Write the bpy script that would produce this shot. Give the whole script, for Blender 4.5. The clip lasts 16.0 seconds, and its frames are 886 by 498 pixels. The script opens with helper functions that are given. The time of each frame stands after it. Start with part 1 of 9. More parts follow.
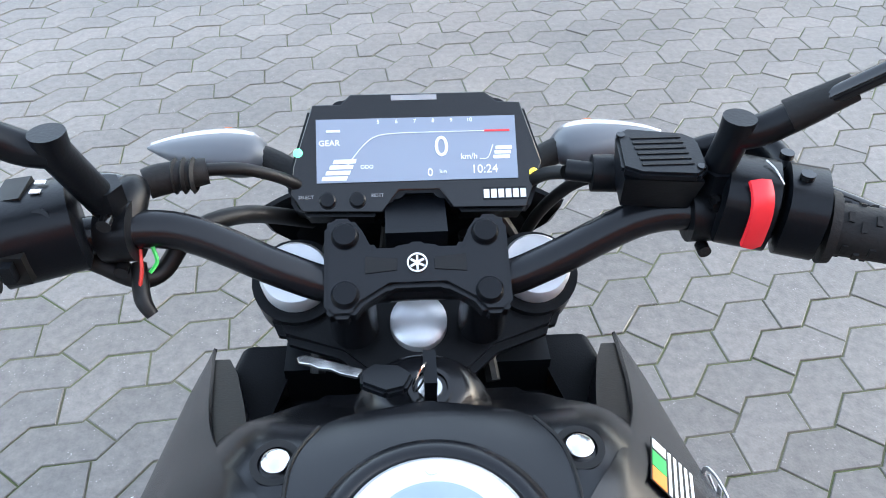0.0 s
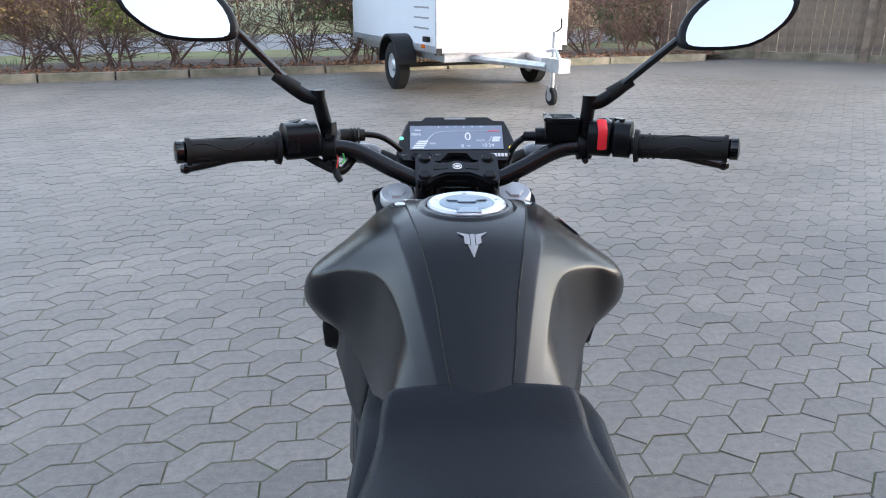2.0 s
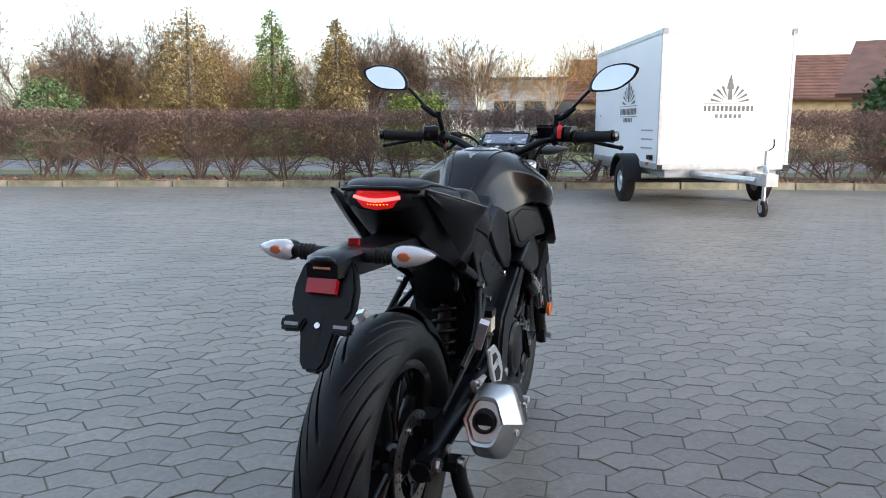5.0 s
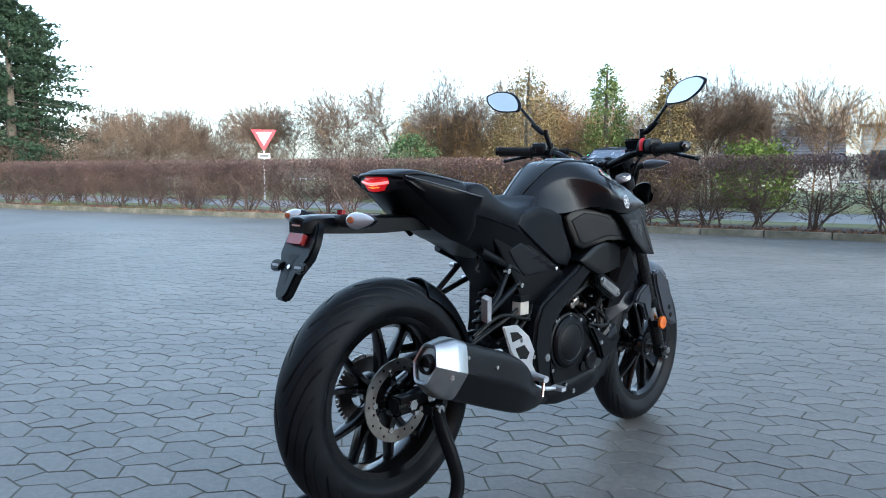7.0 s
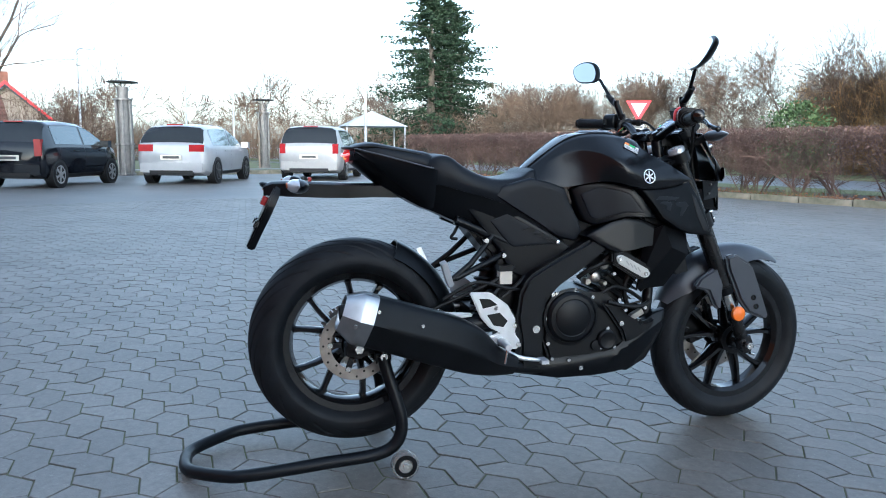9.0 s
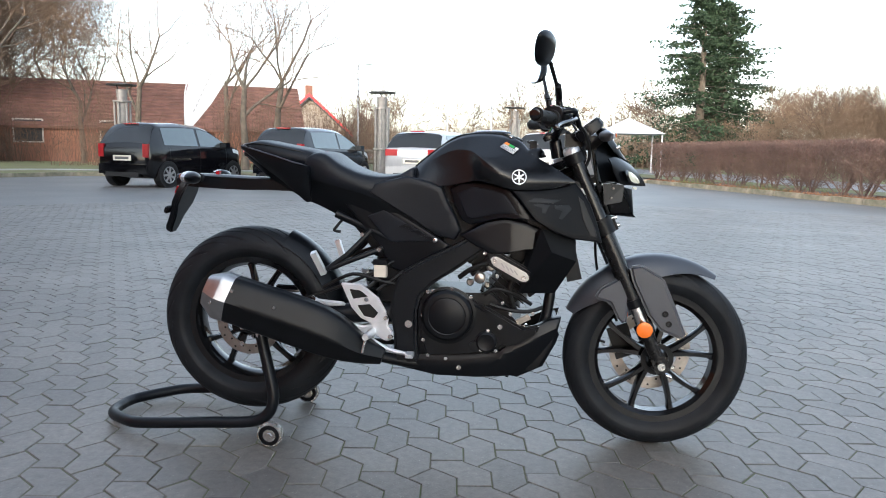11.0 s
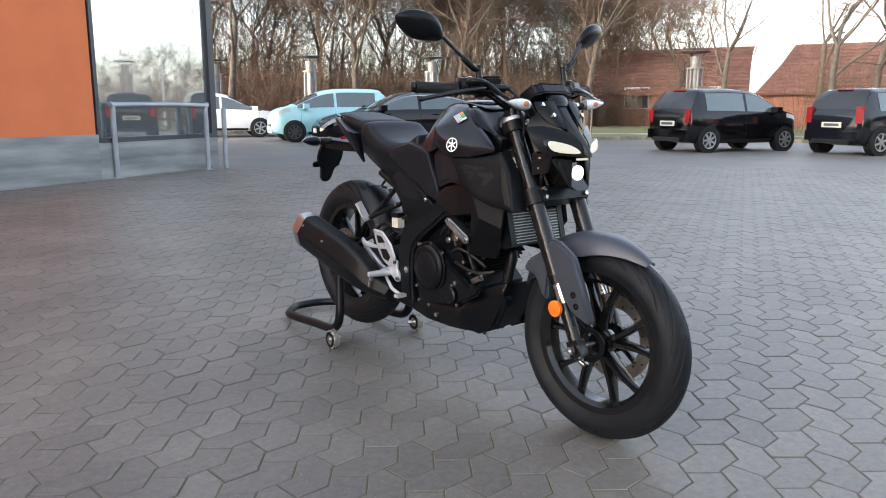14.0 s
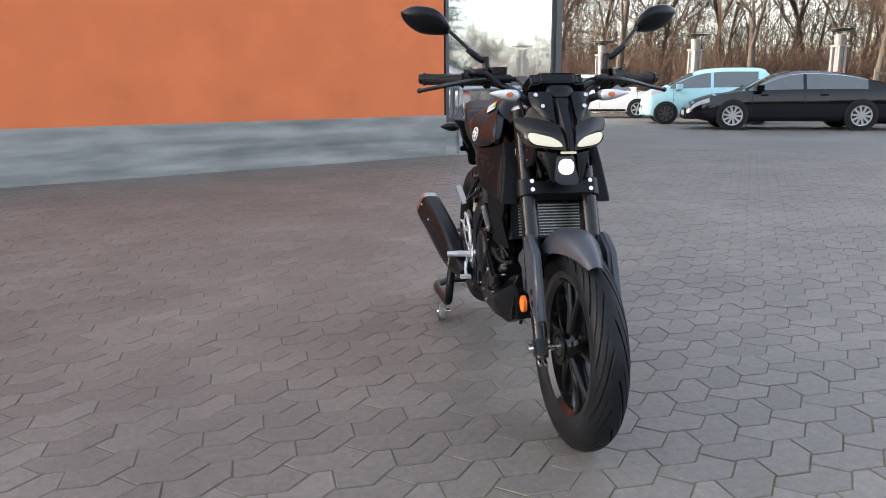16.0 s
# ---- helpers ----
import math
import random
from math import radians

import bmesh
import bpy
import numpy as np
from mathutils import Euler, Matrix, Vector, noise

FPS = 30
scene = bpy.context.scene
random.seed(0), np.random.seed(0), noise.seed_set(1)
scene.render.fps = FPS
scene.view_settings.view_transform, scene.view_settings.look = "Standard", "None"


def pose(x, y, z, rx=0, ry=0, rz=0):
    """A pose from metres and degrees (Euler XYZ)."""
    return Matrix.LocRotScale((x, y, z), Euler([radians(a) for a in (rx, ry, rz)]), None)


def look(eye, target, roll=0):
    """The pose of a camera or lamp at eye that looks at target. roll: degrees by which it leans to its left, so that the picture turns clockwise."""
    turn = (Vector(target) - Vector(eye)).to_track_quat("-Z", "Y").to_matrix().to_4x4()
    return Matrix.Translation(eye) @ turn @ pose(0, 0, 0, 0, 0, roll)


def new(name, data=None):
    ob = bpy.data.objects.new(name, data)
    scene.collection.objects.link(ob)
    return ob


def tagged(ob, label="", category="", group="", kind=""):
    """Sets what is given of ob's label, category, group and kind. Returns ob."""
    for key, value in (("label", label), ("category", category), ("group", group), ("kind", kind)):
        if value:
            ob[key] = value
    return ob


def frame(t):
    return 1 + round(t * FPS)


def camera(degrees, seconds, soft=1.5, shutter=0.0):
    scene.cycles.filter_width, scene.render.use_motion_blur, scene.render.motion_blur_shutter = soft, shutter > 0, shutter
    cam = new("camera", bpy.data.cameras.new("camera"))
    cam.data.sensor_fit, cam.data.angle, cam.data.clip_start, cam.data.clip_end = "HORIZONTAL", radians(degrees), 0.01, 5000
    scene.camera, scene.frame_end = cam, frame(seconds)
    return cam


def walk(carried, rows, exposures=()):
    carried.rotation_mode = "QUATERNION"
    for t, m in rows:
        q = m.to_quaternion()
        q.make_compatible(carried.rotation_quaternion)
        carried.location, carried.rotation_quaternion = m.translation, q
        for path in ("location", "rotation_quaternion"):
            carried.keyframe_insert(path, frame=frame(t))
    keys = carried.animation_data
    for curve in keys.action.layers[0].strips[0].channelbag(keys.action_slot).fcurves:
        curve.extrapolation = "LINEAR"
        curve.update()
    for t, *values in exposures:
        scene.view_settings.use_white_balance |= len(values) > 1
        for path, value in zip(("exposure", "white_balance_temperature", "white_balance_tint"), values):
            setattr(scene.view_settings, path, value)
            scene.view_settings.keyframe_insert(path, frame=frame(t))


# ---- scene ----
from mathutils.bvhtree import BVHTree

EXPOSURES = [(0, 3.7, 5900, 9), (1, 3.4, 5900, 10), (2, 3.0, 5900, 11), (2.5, 2.75, 5950, 10), (3, 2.3, 6000, 10), (3.5, 2.1, 5950, 9), (6, 2.87, 5850, 8), (6.5, 2.83, 5800, 8), (7, 2.58, 5250, 3), (7.5, 2.45, 5050, 2), (9, 2.45, 5150, 4), (11.5, 2.75, 6150, 10), (14, 2.93, 6300, 12), (16, 2.97, 6450, 14)]
cam = camera(61.6, 16.0, soft=1.0)
PATH = [
    (0, (-0.012, 0.622, 1.343), (0.103, 2.112, 0.015), 0.9),
    (0.5, (-0.025, 0.532, 1.336), (0.082, 2.061, 0.05), 0.4),
    (1, (-0.049, 0.364, 1.316), (0.058, 2.025, 0.207), 0.2),
    (1.5, (-0.062, 0.156, 1.294), (0.039, 1.945, 0.406), -0.1),
    (2, (-0.062, -0.09, 1.26), (0.009, 1.795, 0.595), 0.1),
    (2.5, (-0.071, -0.344, 1.225), (-0.05, 1.6, 0.754), 0.0),
    (3, (-0.038, -0.592, 1.186), (-0.094, 1.384, 0.887), -0.3),
    (3.5, (0.05, -0.866, 1.158), (-0.156, 1.095, 0.819), -0.2),
    (3.7, (0.108, -0.977, 1.147), (-0.162, 0.975, 0.806), -0.1),
    (5.8, (0.951, -1.45, 1.001), (-0.011, 0.277, 0.698), 0.2),
    (6, (1.044, -1.447, 0.979), (-0.03, 0.213, 0.675), 0.2),
    (6.5, (1.278, -1.386, 0.966), (0.028, 0.149, 0.678), 0.1),
    (7, (1.483, -1.262, 0.946), (0.082, 0.153, 0.756), 0.3),
    (7.5, (1.72, -1.081, 0.965), (0.136, 0.125, 0.765), 0.3),
    (8, (1.885, -0.868, 0.975), (0.164, 0.124, 0.745), 0.2),
    (8.5, (2.07, -0.605, 0.963), (0.24, 0.158, 0.705), 0.2),
    (9, (2.227, -0.318, 0.957), (0.315, 0.2, 0.685), 0.4),
    (9.2, (2.25, -0.231, 0.992), (0.333, 0.239, 0.673), 0.8),
    (11.3, (2.423, 1.122, 0.933), (0.481, 0.734, 0.652), 0.8),
    (11.5, (2.391, 1.283, 0.928), (0.485, 0.763, 0.616), 0.5),
    (12, (2.299, 1.59, 0.95), (0.477, 0.843, 0.596), 0.4),
    (12.5, (2.199, 1.899, 0.965), (0.489, 0.926, 0.606), 0.5),
    (13, (2.064, 2.199, 0.964), (0.526, 0.973, 0.6), 0.3),
    (13.5, (1.882, 2.474, 0.982), (0.48, 1.095, 0.617), 0.2),
    (14, (1.701, 2.726, 0.985), (0.48, 1.186, 0.614), 0.2),
    (14.5, (1.444, 2.922, 0.99), (0.433, 1.239, 0.61), 0.1),
    (15, (1.192, 3.111, 0.993), (0.381, 1.328, 0.59), -0.0),
    (15.5, (0.933, 3.245, 1.003), (0.386, 1.368, 0.578), -0.0),
    (16, (0.638, 3.291, 1.017), (0.375, 1.353, 0.596), -0.3),
]
walk(cam, [(t, look(e, a, r)) for t, e, a, r in PATH], EXPOSURES)

# ---- sky and sun ----
world = bpy.data.worlds.new("dusk_sky")
scene.world = world
world.use_nodes = True
wn, wl = world.node_tree.nodes, world.node_tree.links
wn.clear()
sky = wn.new("ShaderNodeTexSky")
sky.sky_type = "NISHITA"
sky.sun_disc = False
sky.sun_elevation = radians(11)
sky.sun_rotation = radians(100)
sky.air_density, sky.dust_density, sky.ozone_density = 1.0, 2.6, 1.0
veil = wn.new("ShaderNodeHueSaturation")
veil.inputs["Saturation"].default_value = 0.54
back = wn.new("ShaderNodeBackground")
back.inputs["Strength"].default_value = 0.13
wout = wn.new("ShaderNodeOutputWorld")
wl.new(sky.outputs[0], veil.inputs["Color"])
wl.new(veil.outputs[0], back.inputs[0])
wl.new(back.outputs[0], wout.inputs[0])
sun = new("sun", bpy.data.lights.new("sun", "SUN"))
sun.data.energy, sun.data.angle, sun.data.color = 0.5, radians(14), (1.0, 0.86, 0.72)
sun.matrix_world = look((0, 0, 0), (-0.96, 0.17, -0.19))


# ---- materials ----
def mat(name, color, rough=0.5, metal=0.0, vary=0.12, scale=6.0, grain=0.0, gscale=60.0, second=None, spec=0.5, emit=None, power=0.0, coat=0.0, rvary=0.08):
    """A surface with a broad and a fine variation in colour and gloss, and a fine relief."""
    m = bpy.data.materials.new(name)
    m.use_nodes = True
    n, l = m.node_tree.nodes, m.node_tree.links
    b = n["Principled BSDF"]
    b.inputs["Roughness"].default_value, b.inputs["Metallic"].default_value = rough, metal
    b.inputs["Specular IOR Level"].default_value = spec
    b.inputs["Coat Weight"].default_value = coat
    co = n.new("ShaderNodeTexCoord")
    big, fine = n.new("ShaderNodeTexNoise"), n.new("ShaderNodeTexNoise")
    big.inputs["Scale"].default_value, fine.inputs["Scale"].default_value = scale, gscale
    big.inputs["Detail"].default_value = 4
    for t in (big, fine):
        l.new(co.outputs["Object"], t.inputs["Vector"])
    ramp = n.new("ShaderNodeMix")
    ramp.data_type = "RGBA"
    dark = second or tuple(c * (1 - vary) for c in color)
    lite = tuple(min(1, c * (1 + vary)) for c in color)
    ramp.inputs[6].default_value, ramp.inputs[7].default_value = (*dark, 1), (*lite, 1)
    stretch = n.new("ShaderNodeMapRange")
    stretch.inputs[1].default_value, stretch.inputs[2].default_value = 0.3, 0.7
    l.new(big.outputs[0], stretch.inputs[0])
    l.new(stretch.outputs[0], ramp.inputs[0])
    l.new(ramp.outputs[2], b.inputs["Base Color"])
    rr = n.new("ShaderNodeMapRange")
    rr.inputs[3].default_value, rr.inputs[4].default_value = max(0.02, rough - rvary), min(1, rough + rvary)
    l.new(fine.outputs[0], rr.inputs[0])
    l.new(rr.outputs[0], b.inputs["Roughness"])
    if grain:
        bump = n.new("ShaderNodeBump")
        bump.inputs["Strength"].default_value, bump.inputs["Distance"].default_value = grain, 0.002
        l.new(fine.outputs[0], bump.inputs["Height"])
        l.new(bump.outputs[0], b.inputs["Normal"])
    if emit:
        b.inputs["Emission Color"].default_value, b.inputs["Emission Strength"].default_value = (*emit, 1), power
    return m


def plain(name, color, rough=0.5, metal=0.0, **more):
    return mat(name, color, rough, metal, vary=0.04, **more)


def glassy(name, color=(1, 1, 1), rough=0.02, alpha=0.25):
    m = bpy.data.materials.new(name)
    m.use_nodes = True
    b = m.node_tree.nodes["Principled BSDF"]
    b.inputs["Base Color"].default_value = (*color, 1)
    b.inputs["Roughness"].default_value, b.inputs["Alpha"].default_value = rough, alpha
    b.inputs["Specular IOR Level"].default_value = 0.8
    return m


M = {}
M["tank"] = mat("matt_black_paint", (0.0055, 0.006, 0.0075), 0.26, vary=0.15, scale=3, gscale=300, grain=0, spec=0.30, rvary=0.02)
M["plastic"] = mat("black_plastic", (0.0027, 0.0034, 0.0048), 0.33, vary=0.25, scale=8, gscale=500, grain=0.06, spec=0.21)
M["textured"] = mat("textured_black_plastic", (0.0040, 0.0046, 0.0058), 0.42, vary=0.25, scale=8, gscale=700, grain=0.10, spec=0.09)
M["gloss"] = mat("gloss_black", (0.005, 0.005, 0.0055), 0.14, vary=0.2, scale=8, gscale=40, spec=0.45)
M["frame"] = mat("black_frame_paint", (0.0050, 0.0060, 0.0078), 0.36, vary=0.2, scale=10, gscale=200, grain=0.03, spec=0.18)
M["grey"] = mat("grey_fork_paint", (0.033, 0.038, 0.049), 0.38, vary=0.12, scale=8, gscale=300, grain=0.03)
M["engine"] = mat("engine_black", (0.0030, 0.0036, 0.0048), 0.40, vary=0.35, scale=18, gscale=250, grain=0.10, spec=0.20)
M["seat"] = mat("seat_vinyl", (0.0065, 0.0080, 0.0112), 0.44, vary=0.2, scale=9, gscale=420, grain=0.16, spec=0.19)
M["rubber"] = mat("tyre_rubber", (0.0085, 0.0098, 0.0120), 0.52, vary=0.35, scale=14, gscale=240, grain=0.12, spec=0.16)
M["grip"] = mat("grip_rubber", (0.008, 0.008, 0.008), 0.66, vary=0.2, scale=20, gscale=300, grain=0.2, spec=0.28)
M["alu"] = mat("cast_aluminium", (0.60, 0.61, 0.63), 0.36, 0.55, vary=0.1, scale=20, gscale=300, grain=0.06)
M["steel"] = mat("bright_steel", (0.66, 0.65, 0.63), 0.24, 1.0, vary=0.1, scale=20, gscale=200)
M["brushed"] = mat("brushed_steel", (0.44, 0.44, 0.44), 0.33, 1.0, vary=0.12, scale=25, gscale=400, grain=0.05)
M["disc"] = mat("brake_disc_steel", (0.36, 0.33, 0.30), 0.32, 1.0, vary=0.2, scale=30, gscale=350, grain=0.05)
M["fork"] = mat("fork_tube_black", (0.006, 0.006, 0.0065), 0.25, vary=0.15, scale=10, gscale=100, spec=0.35)
M["orange"] = plain("amber_reflector", (0.75, 0.16, 0.01), 0.25, gscale=900, grain=0.3)
M["red"] = plain("red_switch", (0.72, 0.02, 0.03), 0.4)
M["redlens"] = plain("red_lens", (0.30, 0.005, 0.01), 0.12, gscale=700, grain=0.3)
M["taillit"] = plain("tail_lamp_red", (0.5, 0.01, 0.01), 0.2, emit=(1.0, 0.012, 0.02), power=0.060)
M["leddot"] = plain("amber_led", (0.6, 0.2, 0.02), 0.2, emit=(1.0, 0.40, 0.05), power=0.42)
M["tailhot"] = plain("tail_lamp_hot", (0.6, 0.05, 0.02), 0.2, emit=(1.0, 0.22, 0.20), power=0.26)
M["headlit"] = plain("lamp_white", (0.25, 0.25, 0.24), 0.15, emit=(1.0, 0.98, 0.85), power=0.35)
M["drl"] = plain("position_lamp", (0.12, 0.12, 0.11), 0.2, emit=(1.0, 0.97, 0.74), power=0.085)
M["clear"] = plain("clear_lens", (0.46, 0.47, 0.50), 0.10, gscale=260, grain=0.25, coat=0.5)
M["amber"] = plain("amber_bulb", (0.42, 0.12, 0.04), 0.2)
M["mirror"] = plain("mirror_glass", (0.68, 0.69, 0.70), 0.02, 1.0, rvary=0.005)
M["caplid"] = mat("satin_cap_lid", (0.26, 0.31, 0.36), 0.42, 0.8, vary=0.08, scale=20, gscale=300)
# black signal shell lightened to grey, the sky sheen put into its colour
M["signalgrey"] = plain("sheen_lightened_signal_body", (0.085, 0.09, 0.10), 0.35)
M["screen"] = plain("lcd_screen", (0.20, 0.235, 0.30), 0.10, coat=0.5, rvary=0.02)
M["lcd"] = plain("lcd_segments", (0.55, 0.58, 0.64), 0.3, emit=(0.9, 0.95, 1.0), power=0.035)
M["white"] = plain("white_print", (0.78, 0.78, 0.78), 0.4)
M["greyprint"] = plain("grey_print", (0.26, 0.26, 0.27), 0.4)
M["green"] = plain("green_print", (0.02, 0.42, 0.07), 0.4)
M["orangeprint"] = plain("orange_print", (0.8, 0.22, 0.02), 0.4)
M["greenlamp"] = plain("green_pilot_lamp", (0.1, 0.7, 0.3), 0.3, emit=(0.2, 1.0, 0.5), power=0.15)
M["yellowlamp"] = plain("yellow_pilot_lamp", (0.9, 0.6, 0.02), 0.3, emit=(1.0, 0.7, 0.05), power=0.14)
M["radiator"] = mat("radiator_core", (0.22, 0.22, 0.22), 0.4, 0.8, vary=0.2, scale=60, gscale=300)
M["wire"] = plain("cable_black", (0.006, 0.006, 0.006), 0.5, spec=0.25)
M["redwire"] = plain("cable_red", (0.5, 0.03, 0.02), 0.5)
M["greenwire"] = plain("cable_green", (0.05, 0.45, 0.08), 0.5)
M["resin"] = glassy("clear_wheel_resin", (0.30, 0.29, 0.27), 0.1, 0.5)
M["resvoir"] = plain("cream_plastic", (0.55, 0.50, 0.42), 0.4)


# ---- building helpers ----
def tag(ob, label, category, kind="", group=""):
    return tagged(ob, label, category, group, kind)


def part(name, bm, material, parent=None, label="", smooth=40, at=None):
    """Links a bmesh as one mesh object, under a thing or a part."""
    me = bpy.data.meshes.new(name)
    bmesh.ops.recalc_face_normals(bm, faces=bm.faces[:])
    bm.to_mesh(me)
    bm.free()
    for k in (material if isinstance(material, (list, tuple)) else [material]):
        me.materials.append(M[k] if isinstance(k, str) else k)
    if smooth:
        me.polygons.foreach_set("use_smooth", [True] * len(me.polygons))
        me.set_sharp_from_angle(angle=radians(smooth))
    ob = new(name, me)
    if at is not None:
        ob.matrix_world = at
    if parent is not None:
        ob.parent = parent
    if label:
        ob["label"] = label
    return ob


def sharing(name, me, parent, m):
    ob = new(name, me)
    ob.parent = parent
    ob.matrix_basis = m
    return ob


def raw(name, verts, faces, material, parent=None, smooth=False):
    me = bpy.data.meshes.new(name)
    me.from_pydata(verts, [], faces)
    for k in (material if isinstance(material, (list, tuple)) else [material]):
        me.materials.append(M[k] if isinstance(k, str) else k)
    if smooth:
        me.polygons.foreach_set("use_smooth", [True] * len(me.polygons))
    ob = new(name, me)
    if parent is not None:
        ob.parent = parent
    return ob


def thing(name, label, category, m=None, group="", kind=""):
    ob = new(name)
    ob.empty_display_size = 0.1
    if m is not None:
        ob.matrix_world = m
    return tagged(ob, label, category, group, kind)


def bevel(bm, r, seg=2, angle=30):
    if r <= 0:
        return bm
    edges = [e for e in bm.edges if len(e.link_faces) == 2 and e.calc_face_angle(0) > radians(angle)]
    if edges:
        bmesh.ops.bevel(bm, geom=edges, offset=r, segments=seg, affect="EDGES", clamp_overlap=True)
    return bm


def block(x0, x1, y0, y1, z0, z1, r=0.0, bm=None, seg=2):
    b = bmesh.new()
    vs = [b.verts.new((x, y, z)) for x in (x0, x1) for y in (y0, y1) for z in (z0, z1)]
    for f in ((0, 1, 3, 2), (4, 6, 7, 5), (0, 4, 5, 1), (2, 3, 7, 6), (0, 2, 6, 4), (1, 5, 7, 3)):
        b.faces.new([vs[i] for i in f])
    bevel(b, r, seg)
    return merge(bm, b)


def merge(bm, b):
    if bm is None:
        return b
    me = bpy.data.meshes.new("join")
    b.to_mesh(me)
    b.free()
    bm.from_mesh(me)
    bpy.data.meshes.remove(me)
    return bm


def moved(b, m):
    bmesh.ops.transform(b, matrix=m, verts=b.verts[:])
    return b


def mirrored(b):
    bmesh.ops.transform(b, matrix=Matrix.Diagonal((-1, 1, 1, 1)), verts=b.verts[:])
    bmesh.ops.reverse_faces(b, faces=b.faces[:])
    return b


def both(b):
    """The bmesh and its mirror image across the centre plane, as one."""
    me = bpy.data.meshes.new("half")
    b.to_mesh(me)
    c = bmesh.new()
    c.from_mesh(me)
    bpy.data.meshes.remove(me)
    return merge(b, mirrored(c))


def slab(outline, x0, x1, r=0.004, bm=None, seg=2, axis="x"):
    """A plate: an outline of (y, z) drawn out from x0 to x1; for axis z the outline is (x, y), for axis y it is (x, z)."""
    b = bmesh.new()
    put = {"x": lambda p, q: (q, p[0], p[1]), "y": lambda p, q: (p[0], q, p[1]), "z": lambda p, q: (p[0], p[1], q)}[axis]
    lo = [b.verts.new(put(p, x0)) for p in outline]
    hi = [b.verts.new(put(p, x1)) for p in outline]
    n = len(outline)
    b.faces.new(lo)
    b.faces.new(hi[::-1])
    for i in range(n):
        b.faces.new((lo[i], hi[i], hi[(i + 1) % n], lo[(i + 1) % n]))
    bmesh.ops.recalc_face_normals(b, faces=b.faces[:])
    bevel(b, r, seg)
    return merge(bm, b)


def catmull(points, n=6, closed=False):
    p = [Vector(q) for q in points]
    if len(p) < 3:
        return p
    out = []
    m = len(p)
    for i in range(m if closed else m - 1):
        a, b, c, d = (p[(i + k) % m] if closed else p[min(max(i + k, 0), m - 1)] for k in (-1, 0, 1, 2))
        for s in range(n):
            t = s / n
            out.append(0.5 * ((2 * b) + (c - a) * t + (2 * a - 5 * b + 4 * c - d) * t * t + (3 * b - a - 3 * c + d) * t ** 3))
    if not closed:
        out.append(p[-1])
    return out


def tube(points, r, seg=10, bm=None, smooth=5, closed=False, taper=None, caps=True):
    """A round bar along a smoothed line; r is one radius or one for each given point."""
    b = bmesh.new()
    p = catmull(points, smooth, closed) if smooth > 1 and len(points) > 2 else [Vector(q) for q in points]
    k = len(p)
    if isinstance(r, (list, tuple)):
        rad = np.interp(np.linspace(0, len(r) - 1, k), range(len(r)), r)
    else:
        rad = [r] * k
    rings, up = [], None
    for i in range(k):
        d = (p[(i + 1) % k] - p[i - 1]) if closed else (p[min(i + 1, k - 1)] - p[max(i - 1, 0)])
        d.normalize()
        if up is None:
            up = d.orthogonal()
        up = (up - d * up.dot(d)).normalized()
        side = d.cross(up)
        rings.append([b.verts.new(p[i] + (up * math.cos(a) + side * math.sin(a)) * float(rad[i])) for a in (2 * math.pi * j / seg for j in range(seg))])
    for i in range(k if closed else k - 1):
        a, c = rings[i], rings[(i + 1) % k]
        for j in range(seg):
            b.faces.new((a[j], a[(j + 1) % seg], c[(j + 1) % seg], c[j]))
    if not closed and caps:
        b.faces.new(rings[0][::-1])
        b.faces.new(rings[-1])
    return merge(bm, b)


def lathe(profile, seg=48, axis="x", centre=(0, 0, 0), bm=None, closed=False, arc=None):
    """Turns a profile of (along, radius) round an axis; arc limits it to (from, to) degrees."""
    b = bmesh.new()
    turns = seg if arc is None else seg + 1
    rings = []
    for j in range(turns):
        a = 2 * math.pi * j / seg if arc is None else radians(arc[0] + (arc[1] - arc[0]) * j / seg)
        c, s = math.cos(a), math.sin(a)
        put = {"x": lambda h, r: (h, r * c, r * s), "y": lambda h, r: (r * c, h, r * s), "z": lambda h, r: (r * c, r * s, h)}[axis]
        rings.append([b.verts.new(Vector(put(h, r)) + Vector(centre)) for h, r in profile])
    m = len(profile)
    for j in range(seg):
        u, v = rings[j], rings[(j + 1) % turns]
        for i in range(m if closed else m - 1):
            q = (u[i], u[(i + 1) % m], v[(i + 1) % m], v[i])
            if len({x.co.to_tuple(6) for x in q}) >= 3:
                try:
                    b.faces.new(q)
                except ValueError:
                    pass
    bmesh.ops.remove_doubles(b, verts=b.verts[:], dist=1e-6)
    return merge(bm, b)


def rod(p, q, r, seg=12, bm=None, r2=None):
    return tube([p, q], [r, r if r2 is None else r2], seg, bm, 1)


def loft(sections, bm=None, closed=False, caps=True, ring=False):
    """A skin over sections, each a list of points; ring closes each section, caps fills the ends."""
    b = bmesh.new()
    rows = [[b.verts.new(p) for p in s] for s in sections]
    m = len(rows[0])
    for i in range(len(rows) if closed else len(rows) - 1):
        u, v = rows[i], rows[(i + 1) % len(rows)]
        for j in range(m if ring else m - 1):
            b.faces.new((u[j], u[(j + 1) % m], v[(j + 1) % m], v[j]))
    if ring and caps and not closed:
        b.faces.new(rows[0][::-1])
        b.faces.new(rows[-1])
    bmesh.ops.remove_doubles(b, verts=b.verts[:], dist=1e-5)
    bmesh.ops.recalc_face_normals(b, faces=b.faces[:])
    return merge(bm, b)


